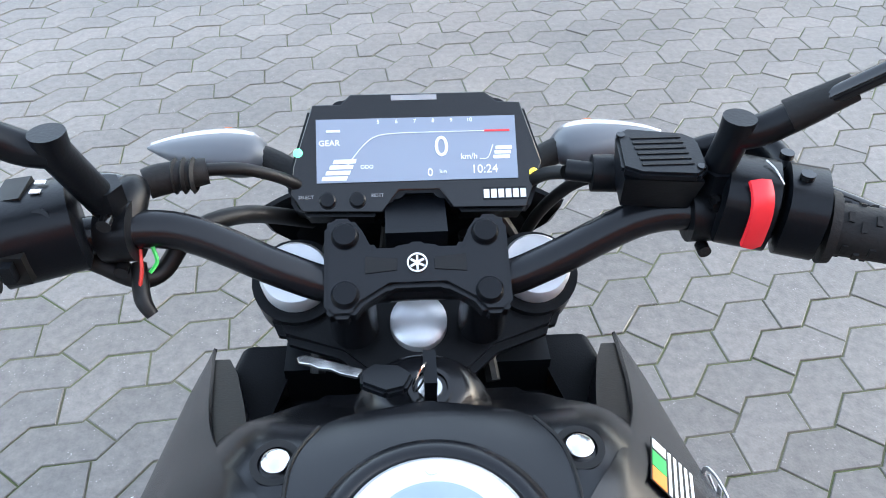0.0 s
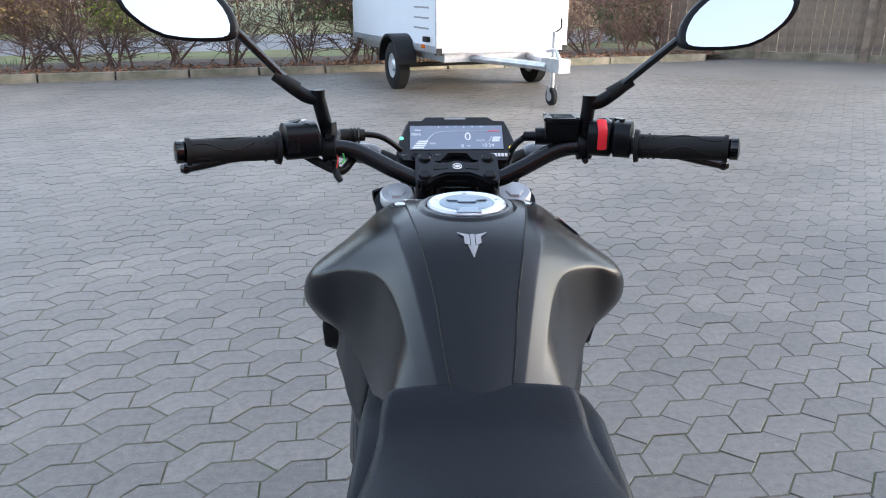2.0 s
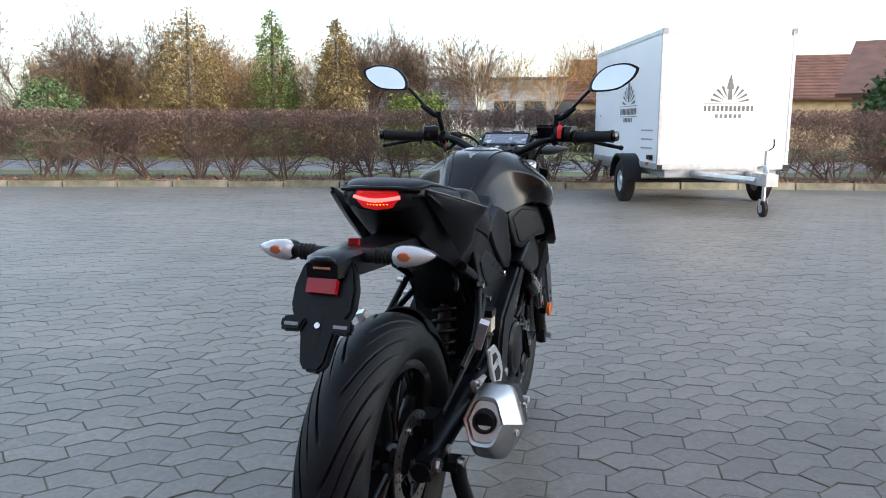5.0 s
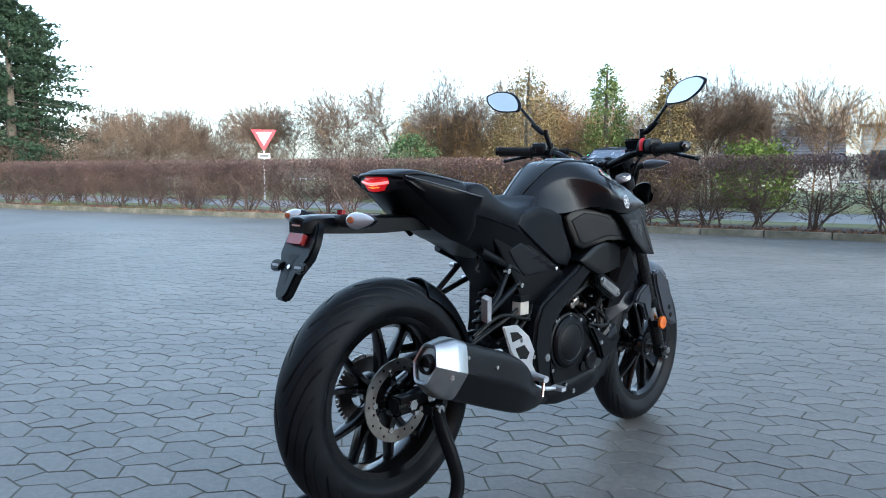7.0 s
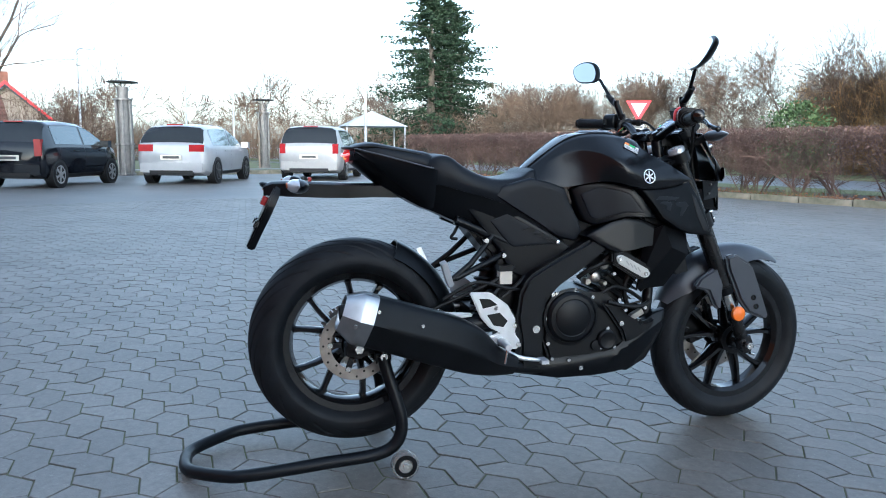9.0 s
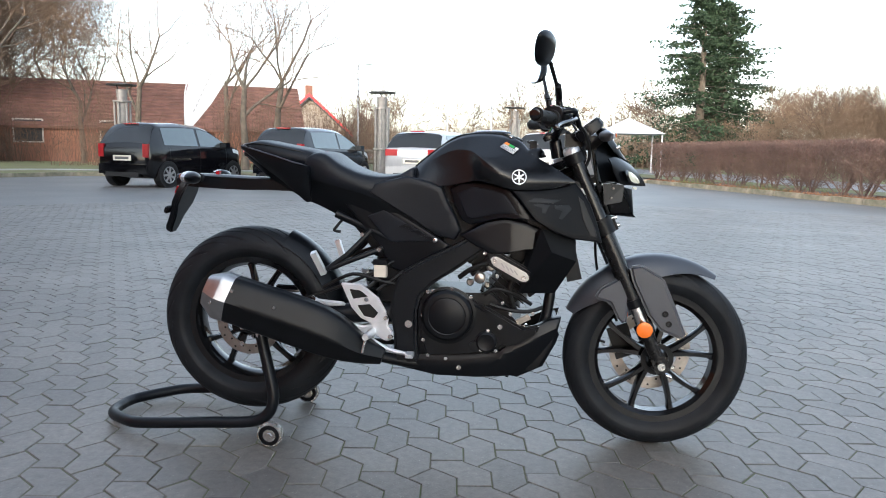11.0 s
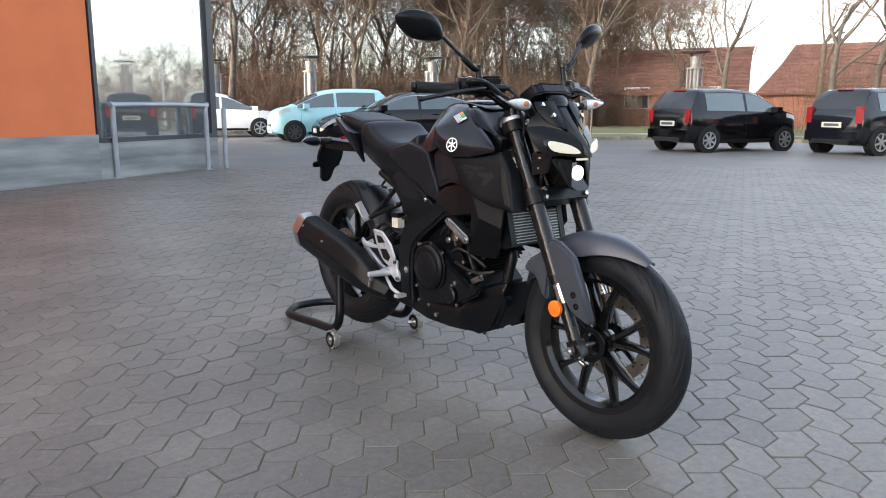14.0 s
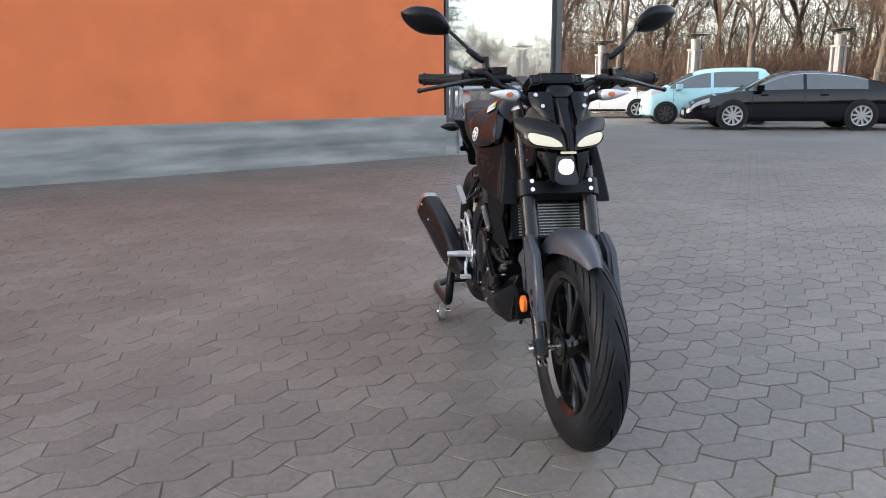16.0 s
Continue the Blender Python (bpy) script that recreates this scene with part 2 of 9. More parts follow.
def smoothgrid(sections, n=4, k=3):
    """Sections refined by smooth curves both ways: n steps between sections, k between points."""
    rows = [catmull(s, k) for s in sections]
    cols = [catmull([r[j] for r in rows], n) for j in range(len(rows[0]))]
    return [[c[i] for c in cols] for i in range(len(cols[0]))]


def thicken(b, t):
    """Gives an open skin a thickness inwards."""
    bmesh.ops.recalc_face_normals(b, faces=b.faces[:])
    bmesh.ops.solidify(b, geom=b.faces[:], thickness=t)
    return b


def sticks(p0, p1, r0, r1, sides=3):
    """Vertices and faces of many tapered bars at once."""
    p0, p1 = np.asarray(p0, float), np.asarray(p1, float)
    n = len(p0)
    r0, r1 = np.broadcast_to(np.asarray(r0, float), n), np.broadcast_to(np.asarray(r1, float), n)
    d = p1 - p0
    d /= np.maximum(np.linalg.norm(d, axis=1, keepdims=True), 1e-9)
    ref = np.where(np.abs(d[:, 2:3]) > 0.9, [[1.0, 0, 0]], [[0, 0, 1.0]])
    u = np.cross(d, ref)
    u /= np.maximum(np.linalg.norm(u, axis=1, keepdims=True), 1e-9)
    v = np.cross(d, u)
    vs = []
    for p, r in ((p0, r0), (p1, r1)):
        for k in range(sides):
            a = 2 * np.pi * k / sides
            vs.append(p + (u * np.cos(a) + v * np.sin(a)) * r[:, None])
    verts = np.stack(vs, 1).reshape(-1, 3)
    base = np.arange(n)[:, None] * (2 * sides)
    faces = np.concatenate([base + np.array([[k, (k + 1) % sides, sides + (k + 1) % sides, sides + k]]) for k in range(sides)])
    return verts, faces


def spikes(p0, p1, r0):
    """Vertices and faces of many three-sided twigs that end in a point."""
    v, _ = sticks(p0, p1, r0, r0)
    v = v.reshape(-1, 6, 3)
    v = np.concatenate([v[:, :3], np.asarray(p1, float)[:, None, :]], 1).reshape(-1, 3)
    base = np.arange(len(p0))[:, None] * 4
    return v, np.concatenate([base + np.array([[k, (k + 1) % 3, 3]]) for k in range(3)])


def leaves(p, size, rng, flat=0.0):
    """Vertices and faces of many small four-cornered leaves, turned at random."""
    p = np.asarray(p, float)
    n = len(p)
    size = np.broadcast_to(np.asarray(size, float), n)
    a = rng.normal(size=(n, 3))
    a[:, 2] *= 1 - flat
    a /= np.linalg.norm(a, axis=1, keepdims=True)
    b = np.cross(a, rng.normal(size=(n, 3)))
    b /= np.linalg.norm(b, axis=1, keepdims=True)
    s = size[:, None]
    verts = np.stack([p - a * s, p - b * s * 0.45, p + a * s, p + b * s * 0.45], 1).reshape(-1, 3)
    return verts, np.arange(n * 4).reshape(-1, 4)


def joined(*sets):
    vs, fs, k = [], [], 0
    for v, f in sets:
        vs.append(v)
        fs.extend((f + k).tolist())
        k += len(v)
    return np.concatenate(vs).tolist(), fs


def writing(words, size, m, material, parent, depth=0.0008, name="lettering", label=""):
    cu = bpy.data.curves.new(name, "FONT")
    cu.body, cu.size, cu.extrude = words, size, depth
    cu.align_x, cu.align_y = "CENTER", "CENTER"
    cu.resolution_u = 3
    tmp = new("tmp", cu)
    dg = bpy.context.evaluated_depsgraph_get()
    me = bpy.data.meshes.new_from_object(tmp.evaluated_get(dg))
    bpy.data.objects.remove(tmp)
    me.materials.clear()
    me.materials.append(M[material])
    ob = new(name, me)
    ob.parent = parent
    ob.matrix_basis = m
    if label:
        ob["label"] = label
    return ob

# ---- surfaces of the place ----
M["joint"] = mat("mossy_joint_sand", (0.090, 0.078, 0.056), 0.95, vary=0.3, scale=5, gscale=120, grain=0.3, second=(0.062, 0.084, 0.024))
M["kerb"] = mat("kerb_concrete", (0.21, 0.185, 0.14), 0.9, vary=0.25, scale=4, gscale=90, grain=0.3, second=(0.095, 0.095, 0.06))
M["soil"] = mat("bed_soil", (0.065, 0.045, 0.030), 0.95, vary=0.4, scale=3, gscale=60, grain=0.6)
M["grass"] = mat("winter_grass", (0.085, 0.11, 0.035), 0.95, vary=0.3, scale=1.2, gscale=50, grain=0.6, second=(0.10, 0.085, 0.04))
M["wet"] = mat("wet_asphalt", (0.10, 0.105, 0.115), 0.55, vary=0.3, scale=0.8, gscale=70, grain=0.2)
M["litter"] = mat("fallen_leaves", (0.20, 0.10, 0.05), 0.9, vary=0.4, scale=9, second=(0.10, 0.05, 0.03))
M["twig"] = mat("hedge_twigs", (0.115, 0.072, 0.055), 0.9, vary=0.3, scale=2, second=(0.065, 0.042, 0.035))
M["hedgeleaf"] = mat("dry_hedge_leaves", (0.125, 0.070, 0.055), 0.9, vary=0.3, scale=2, second=(0.068, 0.042, 0.040))
M["bark"] = mat("bark", (0.075, 0.062, 0.048), 0.95, vary=0.3, scale=5, gscale=40, grain=0.8)
M["woodtwig"] = mat("bare_twigs", (0.125, 0.086, 0.058), 0.95, vary=0.3, scale=0.5, second=(0.075, 0.053, 0.038), spec=0.2)
M["brush"] = mat("brown_brushwood", (0.100, 0.066, 0.048), 0.95, vary=0.35, scale=0.35, second=(0.064, 0.043, 0.033), spec=0.15)
M["gold"] = mat("golden_twigs", (0.27, 0.155, 0.062), 0.95, vary=0.3, scale=0.6, second=(0.20, 0.125, 0.058), spec=0.2)
M["thuja"] = mat("green_conifer", (0.105, 0.135, 0.040), 0.9, vary=0.4, scale=1.5, spec=0.15)
M["thujabrown"] = mat("bronze_conifer", (0.155, 0.115, 0.050), 0.9, vary=0.4, scale=1.5, spec=0.15)
M["spruce"] = mat("spruce_needles", (0.022, 0.038, 0.020), 0.9, vary=0.4, scale=1.5, spec=0.2)
M["bushgreen"] = mat("bright_bush", (0.115, 0.150, 0.032), 0.9, vary=0.4, scale=2, spec=0.15)
M["laurel"] = mat("laurel_leaves", (0.055, 0.09, 0.025), 0.7, vary=0.4, scale=2)
M["trailer"] = mat("white_trailer_panel", (0.72, 0.74, 0.77), 0.35, vary=0.03, scale=1, gscale=40)
M["galv"] = mat("galvanised_steel", (0.45, 0.47, 0.49), 0.45, 0.7, vary=0.15, scale=12, gscale=60)
M["logo"] = plain("grey_logo", (0.11, 0.105, 0.10), 0.5)
M["fence"] = mat("weathered_fence_boards", (0.19, 0.150, 0.110), 0.9, vary=0.25, scale=6, gscale=70, grain=0.5, second=(0.12, 0.10, 0.08))
M["brick"] = mat("yellow_brick", (0.34, 0.25, 0.15), 0.9, vary=0.2, scale=4, gscale=40, grain=0.3)
M["redbrick"] = mat("red_brick", (0.20, 0.088, 0.058), 0.9, vary=0.2, scale=4, gscale=40, grain=0.3)
M["tiles"] = mat("red_roof_tiles", (0.125, 0.060, 0.045), 0.85, vary=0.25, scale=2, gscale=30, grain=0.4)
M["darkroof"] = mat("slate_roof", (0.06, 0.065, 0.08), 0.8, vary=0.2, scale=2)
M["plaster"] = mat("white_plaster", (0.42, 0.40, 0.37), 0.85, vary=0.08, scale=2)
M["render"] = mat("orange_render", (0.57, 0.150, 0.052), 0.9, vary=0.09, scale=1.3, gscale=90, grain=0.25)
M["plinth"] = mat("grey_concrete_plinth", (0.25, 0.25, 0.24), 0.85, vary=0.2, scale=2.2, gscale=60, grain=0.2, second=(0.115, 0.12, 0.118))
banded = M["plinth"].node_tree
spread = banded.nodes.new("ShaderNodeMapping")
spread.inputs["Scale"].default_value = (0.35, 0.35, 2.6)
for lk in list(banded.links):
    if lk.from_node.type == "TEX_COORD" and lk.to_node.inputs["Scale"].default_value < 10:
        banded.links.new(lk.from_socket, spread.inputs["Vector"])
        banded.links.new(spread.outputs["Vector"], lk.to_socket)
        break
M["winframe"] = plain("dark_window_frame", (0.035, 0.035, 0.04), 0.45)
M["winglass"] = plain("shop_glass", (0.42, 0.44, 0.45), 0.03, 0.8, rvary=0.01)
M["railsteel"] = mat("rail_grey_steel", (0.30, 0.32, 0.34), 0.5, 0.5, vary=0.1, scale=6)
M["signred"] = plain("sign_red", (0.65, 0.02, 0.03), 0.4)
M["banner"] = plain("white_banner", (0.36, 0.37, 0.39), 0.7)
M["flagcloth"] = plain("white_flag_cloth", (0.46, 0.465, 0.48), 0.8, spec=0.1)
M["lampsteel"] = mat("lantern_steel", (0.20, 0.19, 0.18), 0.5, 0.3, vary=0.15, scale=8)
M["carglass"] = plain("car_glass", (0.085, 0.100, 0.108), 0.05, 0.55, rvary=0.01, spec=0.5)
# paler copy of the car glass: reflected and see-through brightness put into the colour
M["sideglass"] = plain("car_lightened_side_glass", (0.13, 0.148, 0.15), 0.06, 0.6, rvary=0.01, spec=0.5)
# darker copy for tail windows, its colour lowered against the sky reflection
M["tailglass"] = plain("car_darkened_tail_glass", (0.022, 0.024, 0.026), 0.06, 0.15, rvary=0.01, spec=0.4)
M["gable"] = mat("cream_gable_boards", (0.30, 0.25, 0.20), 0.85, vary=0.12, scale=3, gscale=40, grain=0.2)
M["carrubber"] = plain("car_tyre", (0.010, 0.010, 0.010), 0.8, spec=0.3)
M["carrim"] = plain("car_rim", (0.42, 0.42, 0.43), 0.35, 0.8)
M["darkrim"] = plain("car_dark_rim", (0.05, 0.05, 0.05), 0.4, 0.3)
M["cartrim"] = plain("car_black_trim", (0.009, 0.009, 0.010), 0.5, spec=0.3)
M["carred"] = plain("car_tail_lamp", (0.26, 0.010, 0.014), 0.2)
M["carlamp"] = plain("car_head_lamp", (0.40, 0.41, 0.42), 0.12)
M["plate"] = plain("plate_white", (0.62, 0.58, 0.50), 0.5)
M["platebar"] = plain("plate_bar", (0.06, 0.06, 0.06), 0.5)
M["chrome"] = plain("chrome", (0.75, 0.75, 0.76), 0.12, 1.0)


def paint(name, c, rough=0.24, metal=0.3):
    return plain(name, c, rough, metal, rvary=0.02, spec=0.4)


rng = np.random.default_rng(7)

# ---- ground, kerbs, bed, verge ----
# the ground is one sheet; the paving stones lie on it and carry its own colour further out
gm = mat("paving_far", (0.132, 0.124, 0.114), 0.52, vary=0.16, scale=0.6, gscale=25, grain=0.4, second=(0.100, 0.096, 0.090), spec=0.5)
gb = bmesh.new()
R = 900.0
steps = [-R, -200, -80, -40, -20, -8, 0, 8, 20, 40, 80, 200, R]
gv = [[gb.verts.new((x, y, -0.009)) for y in steps] for x in steps]
for i in range(len(steps) - 1):
    for j in range(len(steps) - 1):
        gb.faces.new((gv[i][j], gv[i + 1][j], gv[i + 1][j + 1], gv[i][j + 1]))
ground = part("ground", gb, gm)
tag(ground, "grey paved yard running out to the verges", "ground", "structure")

KX, KY = 0.0, 12.13                       # the kerb under the hedge
KD = Vector((0.9586, 0.2847, 0))          # along it
KN = Vector((-0.2847, 0.9586, 0))         # away from the yard


def on_kerb(s, d=0.0, z=0.0):
    return Vector((KX, KY, 0)) + KD * s + KN * d + Vector((0, 0, z))


def sheet(name, outline, z, material, label, category):
    b = bmesh.new()
    b.faces.new([b.verts.new((x, y, z)) for x, y in outline])
    bmesh.ops.triangulate(b, faces=b.faces[:])
    return tag(part(name, b, material, None, "", 0), label, category, "structure")


def flat(*v):
    return [(q.x, q.y) for q in v]


sheet("hedge_bed", flat(on_kerb(-25.5, 0.1), on_kerb(6.2, 0.1), on_kerb(6.2, 2.0), on_kerb(-25.5, 2.0)), 0.09, "soil", "dark soil bed with fallen leaves under the hedge", "bed")
sheet("verge", flat(on_kerb(-60, 2.0), on_kerb(40, 2.0), on_kerb(40, 4.2), on_kerb(-60, 4.2)), 0.05, "grass", "wet winter grass verge behind the hedge", "grass")
sheet("road", flat(on_kerb(-120, 4.2), on_kerb(120, 4.2), on_kerb(120, 9.5), on_kerb(-120, 9.5)), 0.03, "wet", "wet pale asphalt road behind the hedge", "road")
sheet("far_verge", flat(on_kerb(-200, 9.5), on_kerb(200, 9.5), on_kerb(200, 300), on_kerb(-200, 300)), 0.04, "grass", "winter grass beyond the road", "grass")
sheet("lawn", [(-14.6, -14.4), (-19.0, -12.6), (-22.6, -6.0), (-24.6, 1.5), (-25.2, 4.4), (-60, -4), (-140, -60), (-120, -160), (-15, -160), (-13.6, -24.5)], 0.07, "grass", "winter grass beyond the parking row", "grass")
sheet("footpath", [(-16.5, -17.5), (-21.0, -15.0), (-25.0, -7.0), (-27.0, 2.0), (-28.2, 2.0), (-26.4, -7.6), (-22.2, -16.2), (-17.4, -18.9)], 0.075, "plinth", "pale gravel footpath across the grass", "path")


def kerb_stone(length, h=0.11, w=0.12):
    return block(-length / 2 + 0.004, length / 2 - 0.004, 0, w, -0.05, h, 0.012)


kerb = thing("kerb", "weathered mossy concrete kerb stones along the hedge bed", "kerb", kind="structure")
kb = kerb_stone(0.98)
first = part("kerb_stone", kb, "kerb", kerb)
ang = math.atan2(KD.y, KD.x)
first.matrix_basis = Matrix.Translation(on_kerb(-25.0)) @ Matrix.Rotation(ang, 4, "Z")
for i in range(1, 31):
    sharing("kerb_stone", first.data, kerb, Matrix.Translation(on_kerb(-25.0 + i, random.uniform(-0.012, 0.012), random.uniform(-0.012, 0.008))) @ Matrix.Rotation(ang + random.uniform(-0.01, 0.01), 4, "Z"))
kerb2 = thing("lawn_kerb", "low grey concrete kerb round the grass", "kerb", kind="structure")
edge = [(-14.6, -14.4), (-19.0, -12.6), (-22.6, -6.0), (-24.6, 1.5), (-25.2, 4.4)]
for (ax, ay), (bx, by) in zip(edge, edge[1:]):
    d = Vector((bx - ax, by - ay, 0))
    n = max(1, round(d.length))
    for i in range(n):
        c = Vector((ax, ay, 0)) + d * ((i + 0.5) / n)
        sharing("kerb_stone", first.data, kerb2, Matrix.Translation(c) @ Matrix.Rotation(math.atan2(d.y, d.x), 4, "Z"))


# ---- bare hedge ----
def hedge(length, seed, thin=1.0):
    r = np.random.default_rng(seed)
    p0, p1, r0, r1 = [], [], [], []
    for s in np.arange(0.3, length, 0.80):
        s += r.uniform(-0.25, 0.25)
        for _ in range(int(7 * thin)):
            a = np.array([s + r.normal(0, 0.08), r.normal(0, 0.06), 0.0])
            mid = a + [r.normal(0, 0.34), r.normal(0, 0.16), r.uniform(0.40, 0.80)]
            p0.append(a), p1.append(mid), r0.append(r.uniform(0.012, 0.028)), r1.append(0.010)
            for _ in range(7):
                k = a + (mid - a) * r.uniform(0.15, 1)
                e = k + [r.normal(0, 0.36), r.normal(0, 0.2), r.uniform(0.02, 0.55)]
                p0.append(k), p1.append(e), r0.append(0.007), r1.append(0.004)
                for _ in range(7):
                    f = k + (e - k) * r.uniform(0.2, 1)
                    g = f + [r.normal(0, 0.17), r.normal(0, 0.13), r.normal(0.06, 0.14)]
                    g[2] = min(g[2], 1.31)
                    p0.append(f), p1.append(g), r0.append(0.0035), r1.append(0.002)
    n = int(length * 560 * thin)
    t = np.stack([r.uniform(0, length, n), r.normal(0, 0.27, n), 1.32 - np.abs(r.normal(0, 0.17, n))], 1)
    p0 += list(t - np.stack([r.normal(0, 0.06, n), r.normal(0, 0.05, n), r.uniform(0.05, 0.2, n)], 1))
    p1 += list(t)
    r0 += [0.0035] * n
    r1 += [0.002] * n
    m = int(length * 1250 * thin)
    z = 1.30 - np.abs(r.normal(0, 0.30, m))
    lp = np.stack([r.uniform(0, length, m), r.normal(0, 0.28, m), np.maximum(z, 0.15)], 1)
    return joined(sticks(p0, p1, r0, r1)), joined(leaves(lp, r.uniform(0.018, 0.034, m), r))


def put_hedge(name, length, seed, m, thin=1.0):
    (v, f), (lv, lf) = hedge(length, seed, thin)
    h = thing(name, "clipped bare brown deciduous hedge in winter", "hedge", m, kind="stuff")
    raw("twigs", v, f, "twig", h)
    raw("dry_leaves", lv, lf, "hedgeleaf", h)
    return h


put_hedge("hedge", 25.4, 3, Matrix.Translation(on_kerb(-25.4, 0.85, 0.08)) @ Matrix.Rotation(ang, 4, "Z"))
put_hedge("hedge", 5.2, 4, Matrix.Translation(on_kerb(0.0, 0.85, 0.08)) @ Matrix.Rotation(ang, 4, "Z"), 0.9)
n = 5200
q = np.stack([rng.uniform(-25, 6, n), np.abs(rng.normal(0.2, 0.5, n)) + 0.12, np.full(n, 0.0)], 1)
lp = np.array([on_kerb(a, b, 0.098 + rng.uniform(0, 0.02)) for a, b, _ in q])
lv, lf = joined(leaves(lp, rng.uniform(0.02, 0.045, n), rng, 0.7))
tag(raw("leaf_litter", lv, lf, "litter"), "brown fallen leaves under the hedge", "leaves", "stuff")
n = 5200
gp = np.array([on_kerb(a, b, 0.09) for a, b in zip(rng.uniform(-24, 6, n), rng.choice([0.22, 0.45, 1.5], n) + rng.normal(0, 0.08, n))])
keep = np.sin(gp[:, 0] * 1.7) + np.sin(gp[:, 0] * 0.63 + 1) > 0.55
gp = gp[keep]
gv_, gf_ = joined(sticks(gp, gp + np.stack([rng.normal(0, 0.03, len(gp)), rng.normal(0, 0.03, len(gp)), rng.uniform(0.05, 0.17, len(gp))], 1), 0.004, 0.001))
tag(raw("grass_tufts", gv_, gf_, "grass"), "green grass tufts along the kerb", "grass", "stuff")


# ---- trees ----
def bare_tree(r, height, spread=0.32, levels=5, trunk=0.16, kids=3, droop=0.0, first=0.28, rmin=0.0045):
    out = []

    def grow(p, d, length, rad, lev):
        segs = (1, 2, 3)[min(lev, 2)]
        for s in range(segs):
            e = p + d * (length / segs)
            out.append((p.copy(), e.copy(), rad, rad * 0.84 if lev else 0.0))
            p = e
            rad *= 0.84
            d = d + r.normal(0, 0.09, 3) + np.array([0, 0, 0.05 - droop])
            d /= np.linalg.norm(d)
            if lev > 0 and (s > 0 or lev < levels):
                for _ in range(kids if s == segs - 1 else max(1, kids - 2)):
                    side = r.normal(0, 1, 3)
                    side -= d * side.dot(d)
                    side /= np.linalg.norm(side)
                    nd = d * math.cos(spread * 2) + side * math.sin(spread * 2) * r.uniform(0.6, 1.3)
                    nd /= np.linalg.norm(nd)
                    grow(p, nd, length * r.uniform(0.55, 0.78), max(rad * r.uniform(0.45, 0.7), rmin), lev - 1)

    grow(np.zeros(3), np.array([0, 0, 1.0]), height * first * 1.4, trunk, levels)
    p0, p1, a, b = (np.array(x) for x in zip(*out))
    top = p1[:, 2].max()
    k = height / top
    return p0 * k, p1 * k, a, b


def tree_mesh(name, sets, material):
    v, f = joined(*sets)
    me = bpy.data.meshes.new(name)
    me.from_pydata(v, [], f)
    me.materials.append(M[material])
    return me


def standing_tree(name, seed, height, place, label, material="bark", **kw):
    r = np.random.default_rng(seed)
    p0, p1, a, b = bare_tree(r, height, **kw)
    big = a > 0.03
    t = thing(name, label, "tree", Matrix.Translation(place))
    raw("trunk", *joined(sticks(p0[big], p1[big], a[big], b[big], 6)), material, t, True)
    fine = ~big & (b > 0)
    tip = ~big & (b == 0)
    raw("crown", *joined(sticks(p0[fine], p1[fine], a[fine], b[fine], 3), spikes(p0[tip], p1[tip], a[tip])), "woodtwig", t)
    return t


# the wood behind the parking row and along the road, too dense to count
def wood(name, spots, seed, label, material="woodtwig", height=(9, 13), levels=4, thin=0.007, **kw):
    r = np.random.default_rng(seed)
    kinds = [bare_tree(r, 1.0, trunk=0.011, levels=levels, rmin=0.0005, **kw) for _ in range(5)]
    sets = []
    for x, y in spots:
        p0, p1, a, b = kinds[r.integers(5)]
        h = r.uniform(*height)
        t = r.uniform(0, 6.28)
        c, s = math.cos(t), math.sin(t)
        rot = np.array([[c, -s, 0], [s, c, 0], [0, 0, 1]])
        off = np.array([x, y, 0])
        q0, q1, k = p0 @ rot.T * h + off, p1 @ rot.T * h + off, b > 0
        sets.append(sticks(q0[k], q1[k], np.maximum(a[k] * h * 0.8, thin), np.maximum(b[k] * h * 0.8, thin * 0.7)))
        sets.append(spikes(q0[~k], q1[~k], np.maximum(a[~k] * h * 0.8, thin)))
    v, f = joined(*sets)
    return tag(raw(name, v, f, material), label, "trees", "stuff")


r = np.random.default_rng(11)
spots = [(x + r.normal(0, 1.2), y + r.normal(0, 1.6)) for x, y in zip(np.linspace(-6, -40, 30), np.linspace(-34, -26, 30))]
spots += [(x + r.normal(0, 2.0), y + r.normal(0, 2.0)) for x, y in zip(np.linspace(-2, -48, 20), np.linspace(-42, -34, 20))]
spots += [(x + r.normal(0, 3.0), y + r.normal(0, 3.0)) for x, y in zip(np.linspace(6, -60, 8), np.linspace(-56, -46, 8))]
wood("bare_wood", spots, 21, "dense bare winter wood behind the car park", material="woodtwig", kids=4, spread=0.33, thin=0.0075, height=(12, 17), first=0.40)


def scrub(name, pts, seed, label, material, count=220, height=2.2, wide=1.0, radius=0.008):
    """Upright masses of bare stems and twigs."""
    r = np.random.default_rng(seed)
    p0, p1 = [], []
    for x, y in pts:
        for _ in range(count // 2):
            a = np.array([x + r.normal(0, wide * 0.5), y + r.normal(0, wide * 0.5), 0])
            h = height * r.uniform(0.35, 1.05)
            e = a + [r.normal(0, 0.20) * h, r.normal(0, 0.20) * h, h]
            p0.append(a), p1.append(e)
            for _ in range(3):
                k = a + (e - a) * r.uniform(0.25, 0.95)
                p0.append(k), p1.append(k + [r.normal(0, 0.17) * h, r.normal(0, 0.17) * h, r.uniform(-0.02, 0.30) * h])
    v, f = joined(sticks(p0, p1, radius, radius * 0.5))
    return tag(raw(name, v, f, material), label, "shrubs", "stuff")


